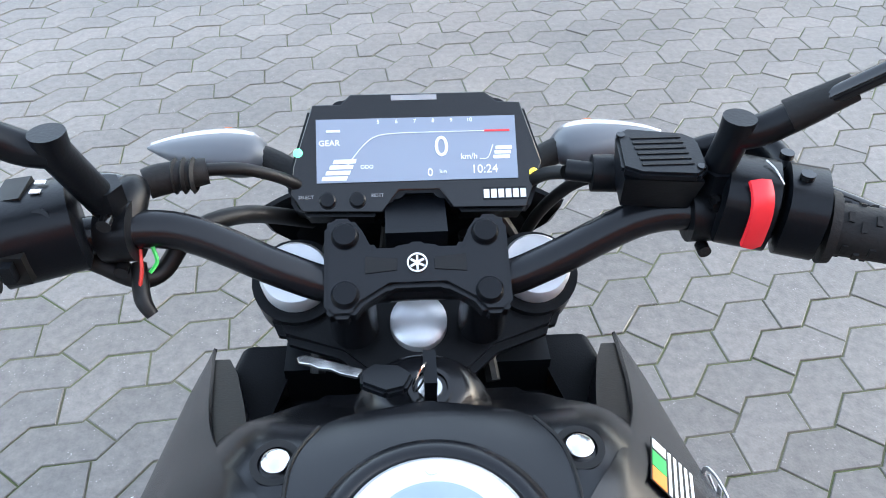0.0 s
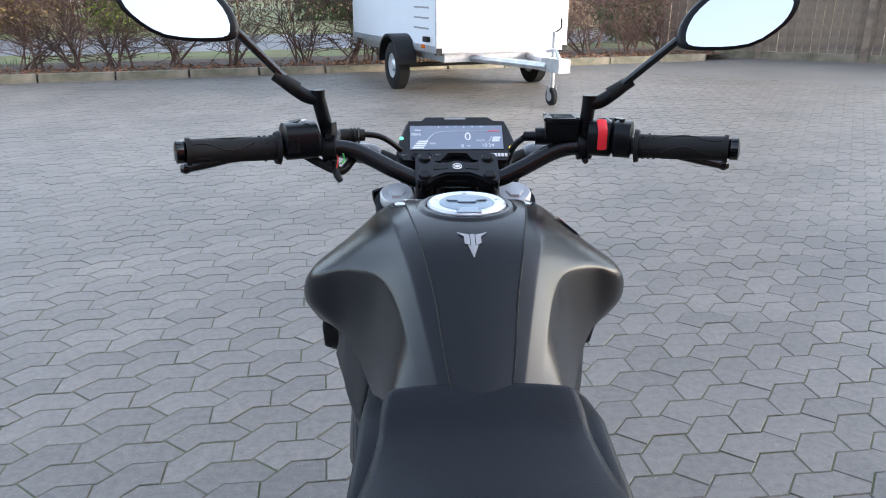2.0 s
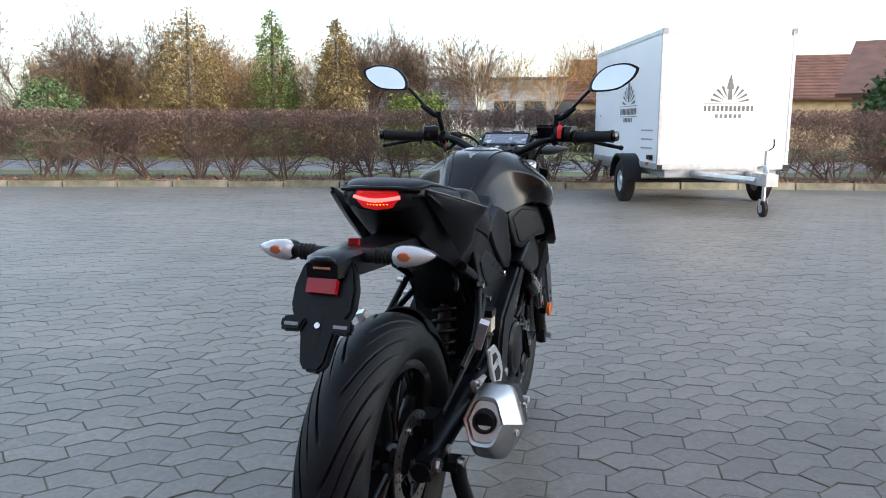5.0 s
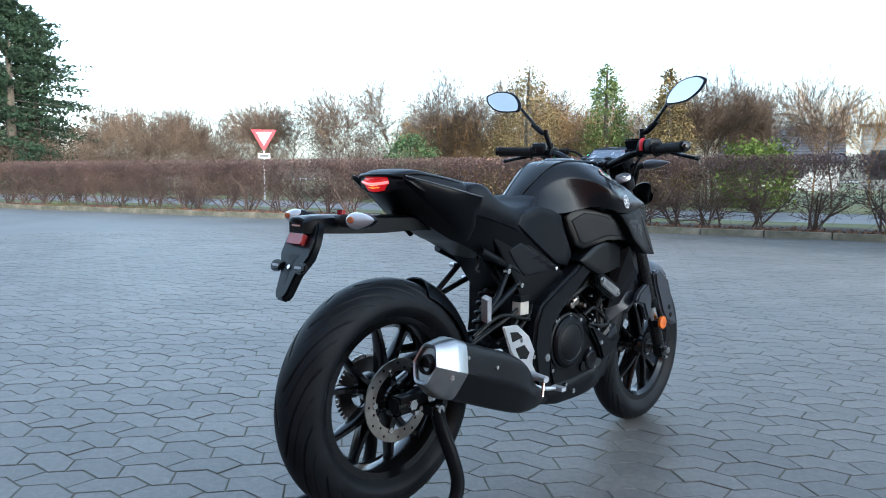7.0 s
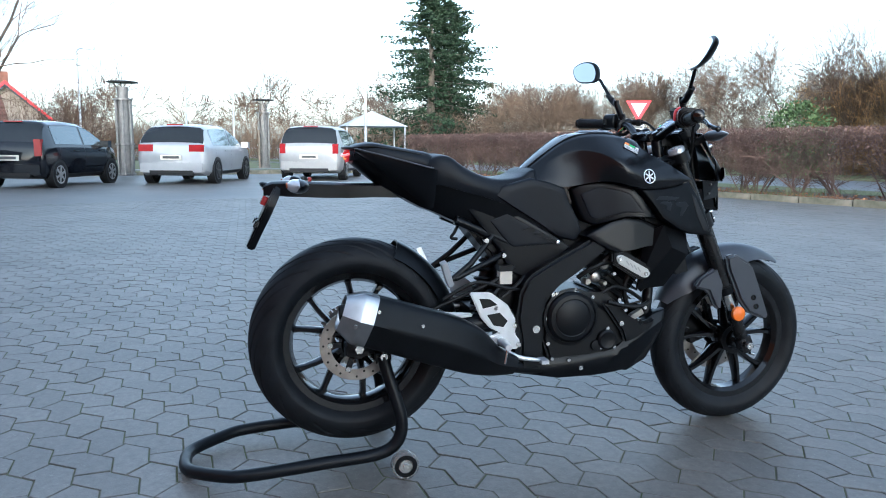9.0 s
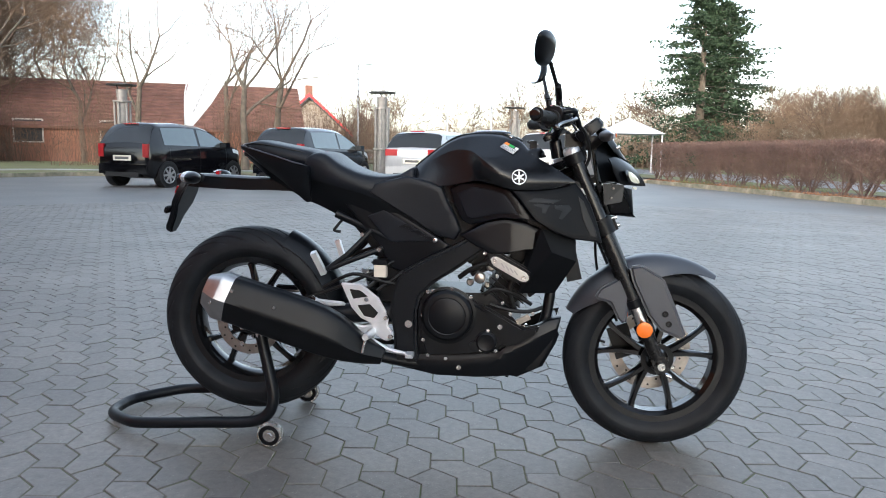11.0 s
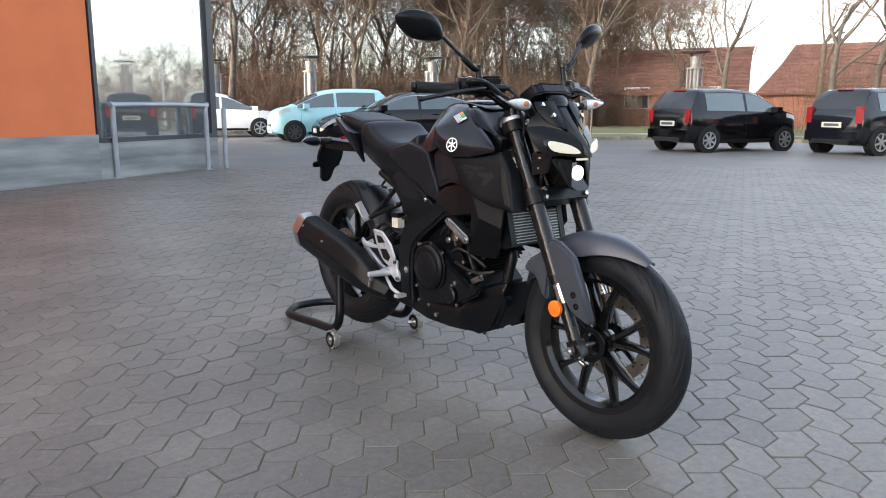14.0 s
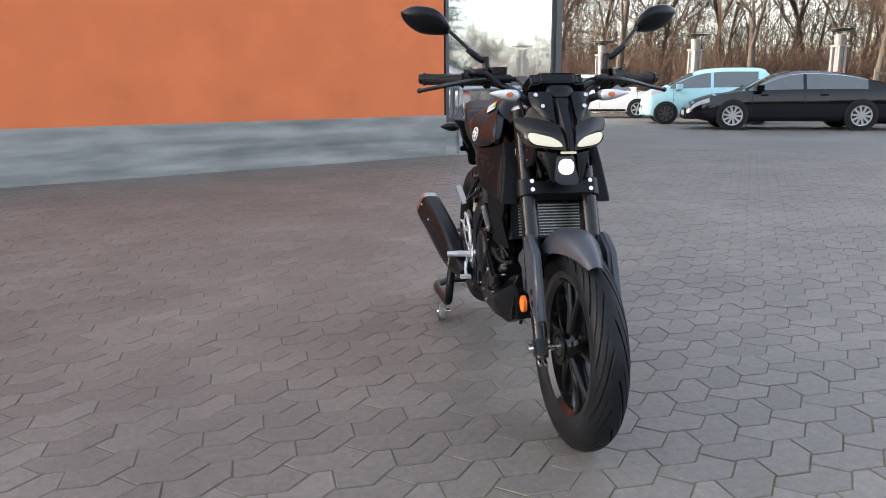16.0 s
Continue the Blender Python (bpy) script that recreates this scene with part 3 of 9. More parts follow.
r = np.random.default_rng(5)
scrub("undergrowth", [(x + r.normal(0, 1), y + r.normal(0, 1.2)) for x, y in zip(np.linspace(-8, -42, 52), np.linspace(-31, -22, 52))], 6, "brown undergrowth of bare shrubs in the wood", "brush", 230, 2.7, 2.1, 0.009)
scrub("thicket", [(x + r.normal(0, 1.4), y + r.normal(0, 1.6)) for x, y in zip(np.linspace(-2, -46, 64), np.linspace(-37, -29, 64))], 16, "tangled brown thicket deep in the wood", "brush", 180, 5.7, 2.6, 0.013)
scrub("garden_shrubs", [(x + r.normal(0, 0.8), y + r.normal(0, 0.8)) for x, y in ((-29.5, -10.2), (-31.5, -9.0), (-32.6, -7.4), (-27.8, -16.8), (-30.4, -8.6), (-29.4, -18.0), (-33.8, -6.4), (-28.6, -12.0))], 17, "bare brown shrubs before the red house", "brush", 150, 3.6, 1.5, 0.009)
line = [on_kerb(s, 16 + 3 * math.sin(s * 0.7)) for s in np.linspace(-46, -6, 46)]
wood("roadside_trees", [(p.x + r.normal(0, 1.5), p.y + r.normal(0, 2.5)) for p in [on_kerb(s, 17) for s in np.linspace(-48, -3, 44)]], 31, "bare winter trees across the road", height=(4.0, 6.4), kids=4, spread=0.30, thin=0.0055)
scrub("roadside_shrubs", [(p.x, p.y) for p in line], 8, "bare brown shrubs across the road", "woodtwig", 190, 2.9, 1.6, 0.006)
scrub("golden_shrubs", [(p.x, p.y) for p in [on_kerb(s, 15 + r.normal(0, 1)) for s in np.linspace(-18, -9, 16)]], 9, "golden willow-like winter shrubs", "gold", 330, 3.6, 1.4, 0.006)
wood("golden_trees", [(p.x, p.y) for p in [on_kerb(s, 18 + r.normal(0, 1.2)) for s in np.linspace(-20, 4, 14)]], 33, "reddish bare birches across the road", "gold", (4.4, 6.2), kids=4, spread=0.26, thin=0.005)
wood("far_trees", [(x + r.normal(0, 3), y + r.normal(0, 4)) for x, y in zip(np.linspace(-78, -52, 40), np.linspace(-34, 26, 40))], 35, "far row of bare trees beyond the grass", height=(4, 7), kids=3, spread=0.36, thin=0.020)
scrub("far_shrubs", [(x + r.normal(0, 2), y + r.normal(0, 2)) for x, y in zip(np.linspace(-70, -46, 44), np.linspace(-26, 24, 44))], 36, "far brown shrubs beyond the grass", "woodtwig", 170, 3.0, 2.4, 0.017)


def conifer(name, place, height, width, material, label, seed, dense=10000, shape="cone", leaf=0.075):
    r = np.random.default_rng(seed)
    t = thing(name, label, "tree", Matrix.Translation(place))
    part("trunk", tube([(0, 0, 0), (0, 0, height * 0.5), (0, 0, height * 0.96)], [width * 0.06, width * 0.04, 0.015], 7), "bark", t)
    n = 420
    if shape == "cone":
        z = 1 - r.uniform(0.001, 0.98, n) ** 0.62
        prof = (1 - z) ** 0.66 * np.minimum(1, 0.72 + z * 1.6)
    else:
        z = r.uniform(0.03, 0.96, n)
        prof = np.sqrt(np.maximum(1 - (2 * z - 0.9) ** 2, 0.02))
    rad, a = prof * width * 0.47 * r.uniform(0.40, 1.10, n) ** 0.5, r.uniform(0, 6.28, n)
    tufts = np.stack([rad * np.cos(a), rad * np.sin(a), 0.04 * height + z * height * 0.93], 1)
    pick = r.integers(0, n, dense)
    size = width * (0.080 if shape == "cone" else 0.075) * r.uniform(0.6, 1.2, n) * (0.30 + 0.70 * prof)
    pts = tufts[pick] + r.normal(0, 1, (dense, 3)) * size[pick][:, None] * [1, 1, 1.5]
    pts[:, 2] = np.maximum(pts[:, 2], 0.05)
    raw("crown", *joined(leaves(pts, r.uniform(0.5, 1.3, dense) * leaf, r, 0.1)), material, t)
    return t


def spruce(name, place, height, seed):
    r = np.random.default_rng(seed)
    t = thing(name, "tall dark green spruce with drooping boughs", "tree", Matrix.Translation(place) @ Matrix.Scale(1.62, 4))
    part("trunk", tube([(0, 0, 0), (0.05, 0, height * 0.5), (0, 0, height)], [0.22, 0.14, 0.02], 8), "bark", t)
    p0, p1, pts = [], [], []
    for z in np.arange(0.16, 0.99, 0.030):
        reach = (1 - z) ** 0.75 * height * 0.66 * r.uniform(0.65, 1.2)
        for _ in range(7):
            a = r.uniform(0, 6.28)
            d = np.array([math.cos(a), math.sin(a), 0.18 - 0.55 * (1 - z)])
            s = np.array([0, 0, z * height])
            reach_ = reach * r.uniform(0.45, 1.1)
            e = s + d * reach_
            p0.append(s), p1.append(e)
            k = r.uniform(0.18, 1.05, 74)
            q = s + (e - s) * k[:, None] + np.stack([r.normal(0, 0.15, 74) * k, r.normal(0, 0.15, 74) * k, 0.02 - np.abs(r.normal(0, 0.11, 74))], 1)
            pts.append(q)
    pts = np.concatenate(pts)
    raw("branchwork", *joined(sticks(p0, p1, 0.02, 0.006)), "bark", t)["kind"] = "stuff"
    raw("crown", *joined(leaves(pts, r.uniform(0.05, 0.12, len(pts)), r, 0.3)), "spruce", t)
    return t


spruce("spruce", (-49.0, 12.6, 0), 7.4, 41)
spruce("spruce", (-50.5, 14.4, 0), 7.0, 42)
for x, y, h, w, mt, lab, seed in ((-13.1, 21.6, 5.1, 2.5, "thuja", "green columnar conifer across the road", 51), (-15.3, 20.0, 5.0, 3.7, "thujabrown", "bronze-green bushy conifer across the road", 52), (-10.8, 21.8, 4.7, 2.4, "thujabrown", "bronze columnar conifer across the road", 53), (-12.4, 24.4, 4.2, 1.5, "thujabrown", "bronze conifer behind the green one", 55)):
    conifer("conifer", (x, y, 0.04), h, w, mt, lab, seed, 11000, "cone", 0.055)
conifer("bush", (-8.2, 22.6, 0.04), 2.1, 2.4, "bushgreen", "round yellow-green evergreen bush", 56, 5200, "round", 0.08)
conifer("bush", (-19.2, 17.9, 0.04), 2.6, 2.2, "laurel", "dark evergreen bush among bare shrubs", 57, 3000, "round", 0.08)
conifer("bush", (5.2, 18.6, 0), 2.5, 1.7, "laurel", "dense green evergreen bush behind the hedge", 58, 4200, "round", 0.10)
put_hedge("hedge", 7.0, 14, pose(2.6, 15.6, 0.0, 0, 0, 12), 0.45)
lowb = thing("low_green_hedge", "low clipped green hedge before the brick house", "hedge", kind="stuff")
pts = np.stack([rng.uniform(-4.6, -1.0, 2600), 30 + rng.uniform(-0.4, 0.4, 2600), rng.uniform(0.0, 1.55, 2600)], 1)
raw("foliage", *joined(leaves(pts, 0.1, rng)), "laurel", lowb)

standing_tree("bare_tree", 61, 9.5, (7.2, 17.8, 0), "thick-limbed bare winter tree behind the fence", trunk=0.20, levels=4, kids=4, spread=0.30, first=0.30)
standing_tree("bare_tree", 62, 9.0, (8.7, 17.4, 0), "large bare winter tree with mossy trunk", trunk=0.24, levels=4, kids=4, spread=0.29, first=0.32)
standing_tree("bare_tree", 63, 8.0, (11.2, 18.4, 0), "bare winter tree beside the fence", trunk=0.22, levels=4, kids=3, spread=0.40)
for seed, x, y, h in ((71, -26.5, -14.5, 9.5), (72, -29.5, -12.0, 10.0), (73, -24.0, -19.5, 10.5), (74, -15.5, -25.0, 11.0), (75, -19.5, -23.0, 11.5), (76, -10.8, -27.0, 11.5), (77, -25.6, -9.7, 9.0), (78, -27.3, -9.0, 10.5), (79, -31.0, -19.6, 8.5)):
    standing_tree("bare_tree", seed, h, (x, y, 0), "tall bare winter tree on the grass", trunk=0.17, levels=5, kids=3, spread=0.33)


def young_tree(place, seed):
    r = np.random.default_rng(seed)
    t = thing("young_tree", "slim young bare tree tied to two wooden stakes", "tree", Matrix.Translation(place), "young trees")
    p0, p1, a, b = bare_tree(r, 4.4, trunk=0.032, levels=4, kids=3, spread=0.22, first=0.42)
    raw("trunk", *joined(sticks(p0, p1, a, np.maximum(b, 0.002), 4)), "woodtwig", t)
    for x in (-0.32, 0.32):
        part("stake", rod((x, 0, 0), (x, 0, 1.5), 0.035, 8), "fence", t)
    part("tie", block(-0.34, 0.34, -0.012, 0.012, 1.3, 1.38, 0.003), "fence", t)
    return t


for x, y, s in ((-20.5, -16.5, 81), (-15.6, -17.6, 82), (-27.0, -4.4, 83), (-28.5, 0.4, 84)):
    young_tree((x, y, 0.07), s)


# ---- box trailer ----
def trailer():
    # in its own frame: forward is -y, x to its left side as seen from the yard
    m = Matrix.Translation((0.2, 8.9, 0)) @ Matrix.Rotation(radians(20.4), 4, "Z")
    t = thing("box_trailer", "white box trailer with dark grey fan-shaped emblems", "trailer", m)
    L, W, z0, z1 = 3.5, 1.75, 0.55, 2.32
    part("box", block(0, W, 0, L, z0, z1, 0.015), "trailer", t)
    for x in (-0.006, W - 0.034):
        part("corner_rail", block(x, x + 0.04, -0.006, 0.035, z0, z1, 0.006), "galv", t)
    part("roof_rail", block(-0.01, W + 0.01, -0.01, 0.03, z1 - 0.05, z1 + 0.012, 0.008), "galv", t)
    part("roof_rail", block(-0.012, 0.03, 0.0, L, z1 - 0.05, z1 + 0.012, 0.008), "galv", t)
    part("floor_rail", block(-0.01, W + 0.01, -0.012, 0.03, z0 - 0.03, z0 + 0.05, 0.008), "galv", t)
    part("floor_rail", block(-0.012, 0.03, 0.0, L, z0 - 0.03, z0 + 0.05, 0.008), "galv", t)
    for x in (-0.01, W - 0.06):
        part("corner_cap", block(x, x + 0.07, -0.02, 0.06, z1 - 0.06, z1 + 0.02, 0.02), "greyprint", t, "grey plastic corner cap")
        part("corner_cap", block(x, x + 0.07, -0.02, 0.06, z0 - 0.05, z0 + 0.03, 0.02), "cartrim", t)
    part("chassis", block(0.12, W - 0.12, 0.05, L - 0.1, z0 - 0.14, z0 - 0.032, 0.01), "galv", t)
    for s in (-1, 1):
        part("drawbar", tube([(W / 2 + s * 0.55, 0.9, 0.46), (W / 2 + s * 0.42, 0.2, 0.45), (W / 2 + s * 0.05, -1.15, 0.45)], 0.045, 8, None, 1), "galv", t)
    part("coupling", block(W / 2 - 0.07, W / 2 + 0.07, -1.42, -1.05, 0.40, 0.54, 0.03), "galv", t)
    part("coupling_handle", tube([(W / 2, -1.32, 0.52), (W / 2, -1.22, 0.62), (W / 2, -1.05, 0.60)], 0.018, 8), "galv", t)
    jw = part("jockey_wheel", lathe([(-0.03, 0.03), (-0.03, 0.08), (-0.02, 0.1), (0.02, 0.1), (0.03, 0.08), (0.03, 0.03)], 24, "x", (W / 2 + 0.12, -0.98, 0.1)), "carrubber", t)
    part("hub", lathe([(-0.034, 0.0), (-0.034, 0.05), (0.034, 0.05), (0.034, 0.0)], 16, "x", (W / 2 + 0.12, -0.98, 0.1)), "galv", jw)
    part("jockey_tube", rod((W / 2 + 0.12, -0.98, 0.18), (W / 2 + 0.12, -0.98, 0.80), 0.024), "galv", t)
    for x in (-0.045, 0.045):
        part("jockey_fork", block(W / 2 + 0.12 + x - 0.004, W / 2 + 0.12 + x + 0.004, -1.0, -0.96, 0.09, 0.22), "galv", t)
    part("jockey_handle", tube([(W / 2 + 0.12, -0.98, 0.79), (W / 2 + 0.20, -0.98, 0.84), (W / 2 + 0.2, -0.98, 0.94)], 0.010, 8), "cartrim", t)
    for x in (-0.13, W + 0.13):
        w = part("wheel", lathe([(-0.08, 0.16), (-0.085, 0.26), (-0.06, 0.30), (0.06, 0.30), (0.085, 0.26), (0.08, 0.16)], 32, "x", (x, 1.05, 0.30)), "carrubber", t)
        part("rim", lathe([(-0.07, 0.0), (-0.075, 0.05), (-0.05, 0.08), (-0.07, 0.155), (-0.02, 0.165), (0.05, 0.0)], 28, "x", (x, 1.05, 0.30)), "galv", w)
        arch = [(1.05 + 0.38 * math.cos(a), 0.34 + 0.36 * math.sin(a)) for a in np.linspace(0.0, math.pi, 12)]
        arch += [(1.05 + 0.35 * math.cos(a), 0.34 + 0.33 * math.sin(a)) for a in np.linspace(math.pi, 0.0, 12)]
        part("mudguard", slab(arch, x - 0.13, x + 0.13, 0.0), "cartrim", t)
    part("axle", rod((-0.05, 1.05, 0.30), (W + 0.05, 1.05, 0.30), 0.03), "cartrim", t)

    def fan(cx, cz, s, put, name, pa):
        b = bmesh.new()
        for i, a in enumerate(np.radians([12, 30, 48, 66, 114, 132, 150, 168])):
            w = 0.075
            p = [(0.16, a - w * 0.35), (0.16, a + w * 0.35), (0.42, a + w), (0.42, a - w)]
            b.faces.new([b.verts.new(put(cx + q * s * math.cos(k), cz + q * s * math.sin(k) * 0.95)) for q, k in p])
        for (u0, u1, v0, v1) in ((-0.05, 0.05, 0.08, 0.30), (-0.075, 0.075, 0.30, 0.42), (-0.045, 0.045, 0.42, 0.52), (-0.02, 0.02, 0.52, 0.6)):
            b.faces.new([b.verts.new(put(cx + s * u, cz + s * v)) for u, v in ((u0, v0), (u1, v0), (u1 * 0.8, v1), (u0 * 0.8, v1))])
        for v0, v1, h in ((-0.16, -0.04, 0.55), (-0.30, -0.22, 0.30), (-0.005, 0.005, 0.58), (-0.20, -0.19, 0.58)):
            k = 0 if v1 - v0 < 0.03 else int(h * 22)
            if not k:
                b.faces.new([b.verts.new(put(cx + s * u, cz + s * v)) for u, v in ((-h, v0), (h, v0), (h, v1), (-h, v1))])
            for i in range(k):
                u0 = -h + 2 * h * i / k
                u1 = u0 + 2 * h / k * 0.62
                b.faces.new([b.verts.new(put(cx + s * u, cz + s * v)) for u, v in ((u0, v0), (u1, v0), (u1, v1), (u0, v1))])
        return part(name, b, "logo", pa, "dark grey fan emblem over lettering bars", 0)

    fan(0.92, 1.38, 0.62, lambda u, v: (u, -0.005, v), "emblem", t)
    fan(-1.45, 1.38, 0.78, lambda u, v: (-0.005, -u, v), "emblem", t)
    for i in range(3):
        part("lettering_bar", block(-0.006, -0.002, 0.25, 0.75, 0.78 + i * 0.12, 0.80 + i * 0.12), "greyprint", t)
    part("marker_lamp", block(-0.03, -0.004, 0.35, 0.43, 0.56, 0.60, 0.005), "orange", t)
    part("door_handle", block(-0.05, -0.005, 0.20, 0.34, 0.64, 0.70, 0.01), "cartrim", t)
    return t


trailer()


# ---- board fence ----
def fence(p, q, n, h):
    a = Vector((*p, 0))
    d = Vector((*q, 0)) - a
    ln = d.length
    f = thing("board_fence", "weathered grey-brown upright board fence with cap rail", "fence", Matrix.Translation(a) @ Matrix.Rotation(math.atan2(d.y, d.x), 4, "Z"))
    for i in range(int(ln / 1.75) + 1):
        part("post", block(i * 1.75 - 0.06, i * 1.75 + 0.06, -0.07, 0.05, -0.05, h - 0.02, 0.008), "fence", f)
        if i * 1.75 < ln - 0.5:
            part("cap_rail", block(i * 1.75 - 0.02, i * 1.75 + 1.77, -0.07, 0.06, h, h + 0.045, 0.006), "fence", f)
            part("rail", block(i * 1.75 + 0.06, i * 1.75 + 1.69, -0.03, 0.02, h - 0.16, h - 0.06, 0.006), "fence", f)
    b0 = part("board", block(-0.068, 0.068, -0.012, 0.012, 0.12, h - 0.03, 0.004), "fence", f)
    b0.matrix_basis = Matrix.Translation((0.14, 0.0, 0))
    for i in range(1, int((ln - 0.1) / 0.142)):
        sharing("board", b0.data, f, pose(0.14 + i * 0.142, 0.02 * (i % 2), random.uniform(-0.02, 0.02), 0, random.uniform(-0.5, 0.5), random.uniform(-2, 2)))
    part("gravel_board", block(0.0, ln, -0.03, 0.03, -0.02, 0.13, 0.008), "kerb", f)


fence((4.9, 15.0), (11.6, 11.2), 0, 1.62)


# ---- houses ----
def house(name, m, w, d, eave, ridge, wall, roof, label, windows=(), chimney=None, gable=None):
    """A low house: w along x, d along y, ridge along x."""
    h = thing(name, label, "house", m)
    part("wall", block(0, w, 0, d, 0, eave, 0.01), wall, h)
    o = 0.45
    for s in (0, 1):
        y0, y1 = (-o, d / 2) if s == 0 else (d + o, d / 2)
        z0 = eave - o * (ridge - eave) / (d / 2)
        b = bmesh.new()
        v = [b.verts.new(c) for c in ((-o, y0, z0), (w + o, y0, z0), (w + o, y1, ridge), (-o, y1, ridge))]
        b.faces.new(v)
        thicken(b, 0.14)
        rf = part("roof", b, roof, h)
    for x in (0.0, w - 0.16):
        part("gable", slab([(0.02, eave + 0.005), (d - 0.02, eave + 0.005), (d / 2, ridge - 0.08)], x, x + 0.15, 0.0), gable or wall, h)
    rows = max(6, int(math.hypot(d / 2, ridge - eave) / 0.34))
    for k in range(rows):
        f = (k + 0.5) / rows
        y = -o + (d / 2 + o) * f
        z = eave - o * (ridge - eave) / (d / 2) + (ridge - eave + o * (ridge - eave) / (d / 2)) * f
        part("tile_course", block(-o, w + o, y - 0.03, y + 0.03, z + 0.0, z + 0.05, 0), roof, h)
    for x, z, ww, hh in windows:
        win = part("window", block(x, x + ww, -0.05, 0.02, z, z + hh, 0.006), "plaster", h)
        part("pane", block(x + 0.07, x + ww - 0.07, -0.058, -0.051, z + 0.07, z + hh - 0.07), "carglass", win)
    if chimney:
        part("chimney", block(chimney - 0.3, chimney + 0.3, d / 2 - 0.3, d / 2 + 0.3, ridge - 0.6, ridge + 1.0, 0.02), "redbrick", h)
    return h


house("brick_house", pose(-5.3, 38.0, 0, 0, 0, 3), 22, 8.0, 2.7, 4.7, "brick", "tiles", "low yellow brick house with a red tiled roof", [(1.6, 0.9, 1.4, 1.2), (4.4, 0.9, 1.4, 1.2), (7.0, 0.9, 1.4, 1.2), (19, 0.9, 1.6, 1.2)])
house("brick_house", pose(5.4, 25.4, 0, 0, 0, -16), 18, 8.0, 2.2, 4.0, "brick", "tiles", "low brick house with a long red tiled roof", [(2.0, 0.9, 1.6, 1.2), (8.0, 0.9, 1.6, 1.2)])
house("white_house", pose(-27, 62, 0, 0, 0, 20), 9, 7, 2.8, 5.6, "plaster", "darkroof", "far white house with a dark roof", [(1, 1, 1, 1), (3, 1, 1, 1), (5.4, 1, 1, 1)])
house("red_house", pose(-32.1, -26.3, 0, 0, 0, 112), 16, 8, 2.1, 4.4, "redbrick", "tiles", "brown-red house with a tiled roof behind bare trees", [(2, 1, 1.4, 1.2), (6, 1, 1.4, 1.2)])
gh = house("gabled_house", pose(-55.8, -12.9, 0, 0, 0, 196.4), 9.0, 5.6, 2.5, 5.0, "gable", "darkroof", "cream gabled house with red bargeboards and a dark roof", [], 2.5)
for y0, y1 in ((-0.5, 2.8), (6.1, 2.8)):
    z0 = 2.5 - 0.5 * 2.5 / 2.8
    part("bargeboard", slab([(y0, z0 - 0.1), (y1, 4.95), (y1, 5.2), (y0, z0 + 0.15)], -0.50, -0.455, 0.0), "signred", gh, "red painted bargeboard", smooth=0)
hall = thing("grey_hall", "far flat-roofed grey commercial hall", "building", pose(-19, 72, 0, 0, 0, 8))
part("wall", block(0, 13, 0, 10, 0, 5.6, 0.02), "plinth", hall)
part("roof", block(-0.2, 13.2, -0.2, 10.2, 5.6, 5.9, 0.02), "darkroof", hall)
for i in range(4):
    wv = part("window", block(0.8 + i * 3.0, 3.0 + i * 3.0, -0.06, 0.0, 1.0, 3.6, 0.01), "winframe", hall)
    part("pane", block(0.9 + i * 3.0, 2.9 + i * 3.0, -0.07, -0.061, 1.1, 3.5), "carglass", wv)
tent = thing("white_pavilion", "white pitched pavilion roof beyond the hedge", "pavilion", pose(-36, 6.2, 0, 0, 0, 0))
part("roof", loft([[(-1.5, -1.6, 1.95), (1.5, -1.6, 1.95), (1.5, 1.6, 1.95), (-1.5, 1.6, 1.95)], [(-0.02, -0.02, 2.75), (0.02, -0.02, 2.75), (0.02, 0.02, 2.75), (-0.02, 0.02, 2.75)]], ring=True), "banner", tent, smooth=0)
for x in (-1.35, 1.35):
    for y in (-1.45, 1.45):
        part("pole", rod((x, y, 0), (x, y, 1.97), 0.04), "banner", tent)


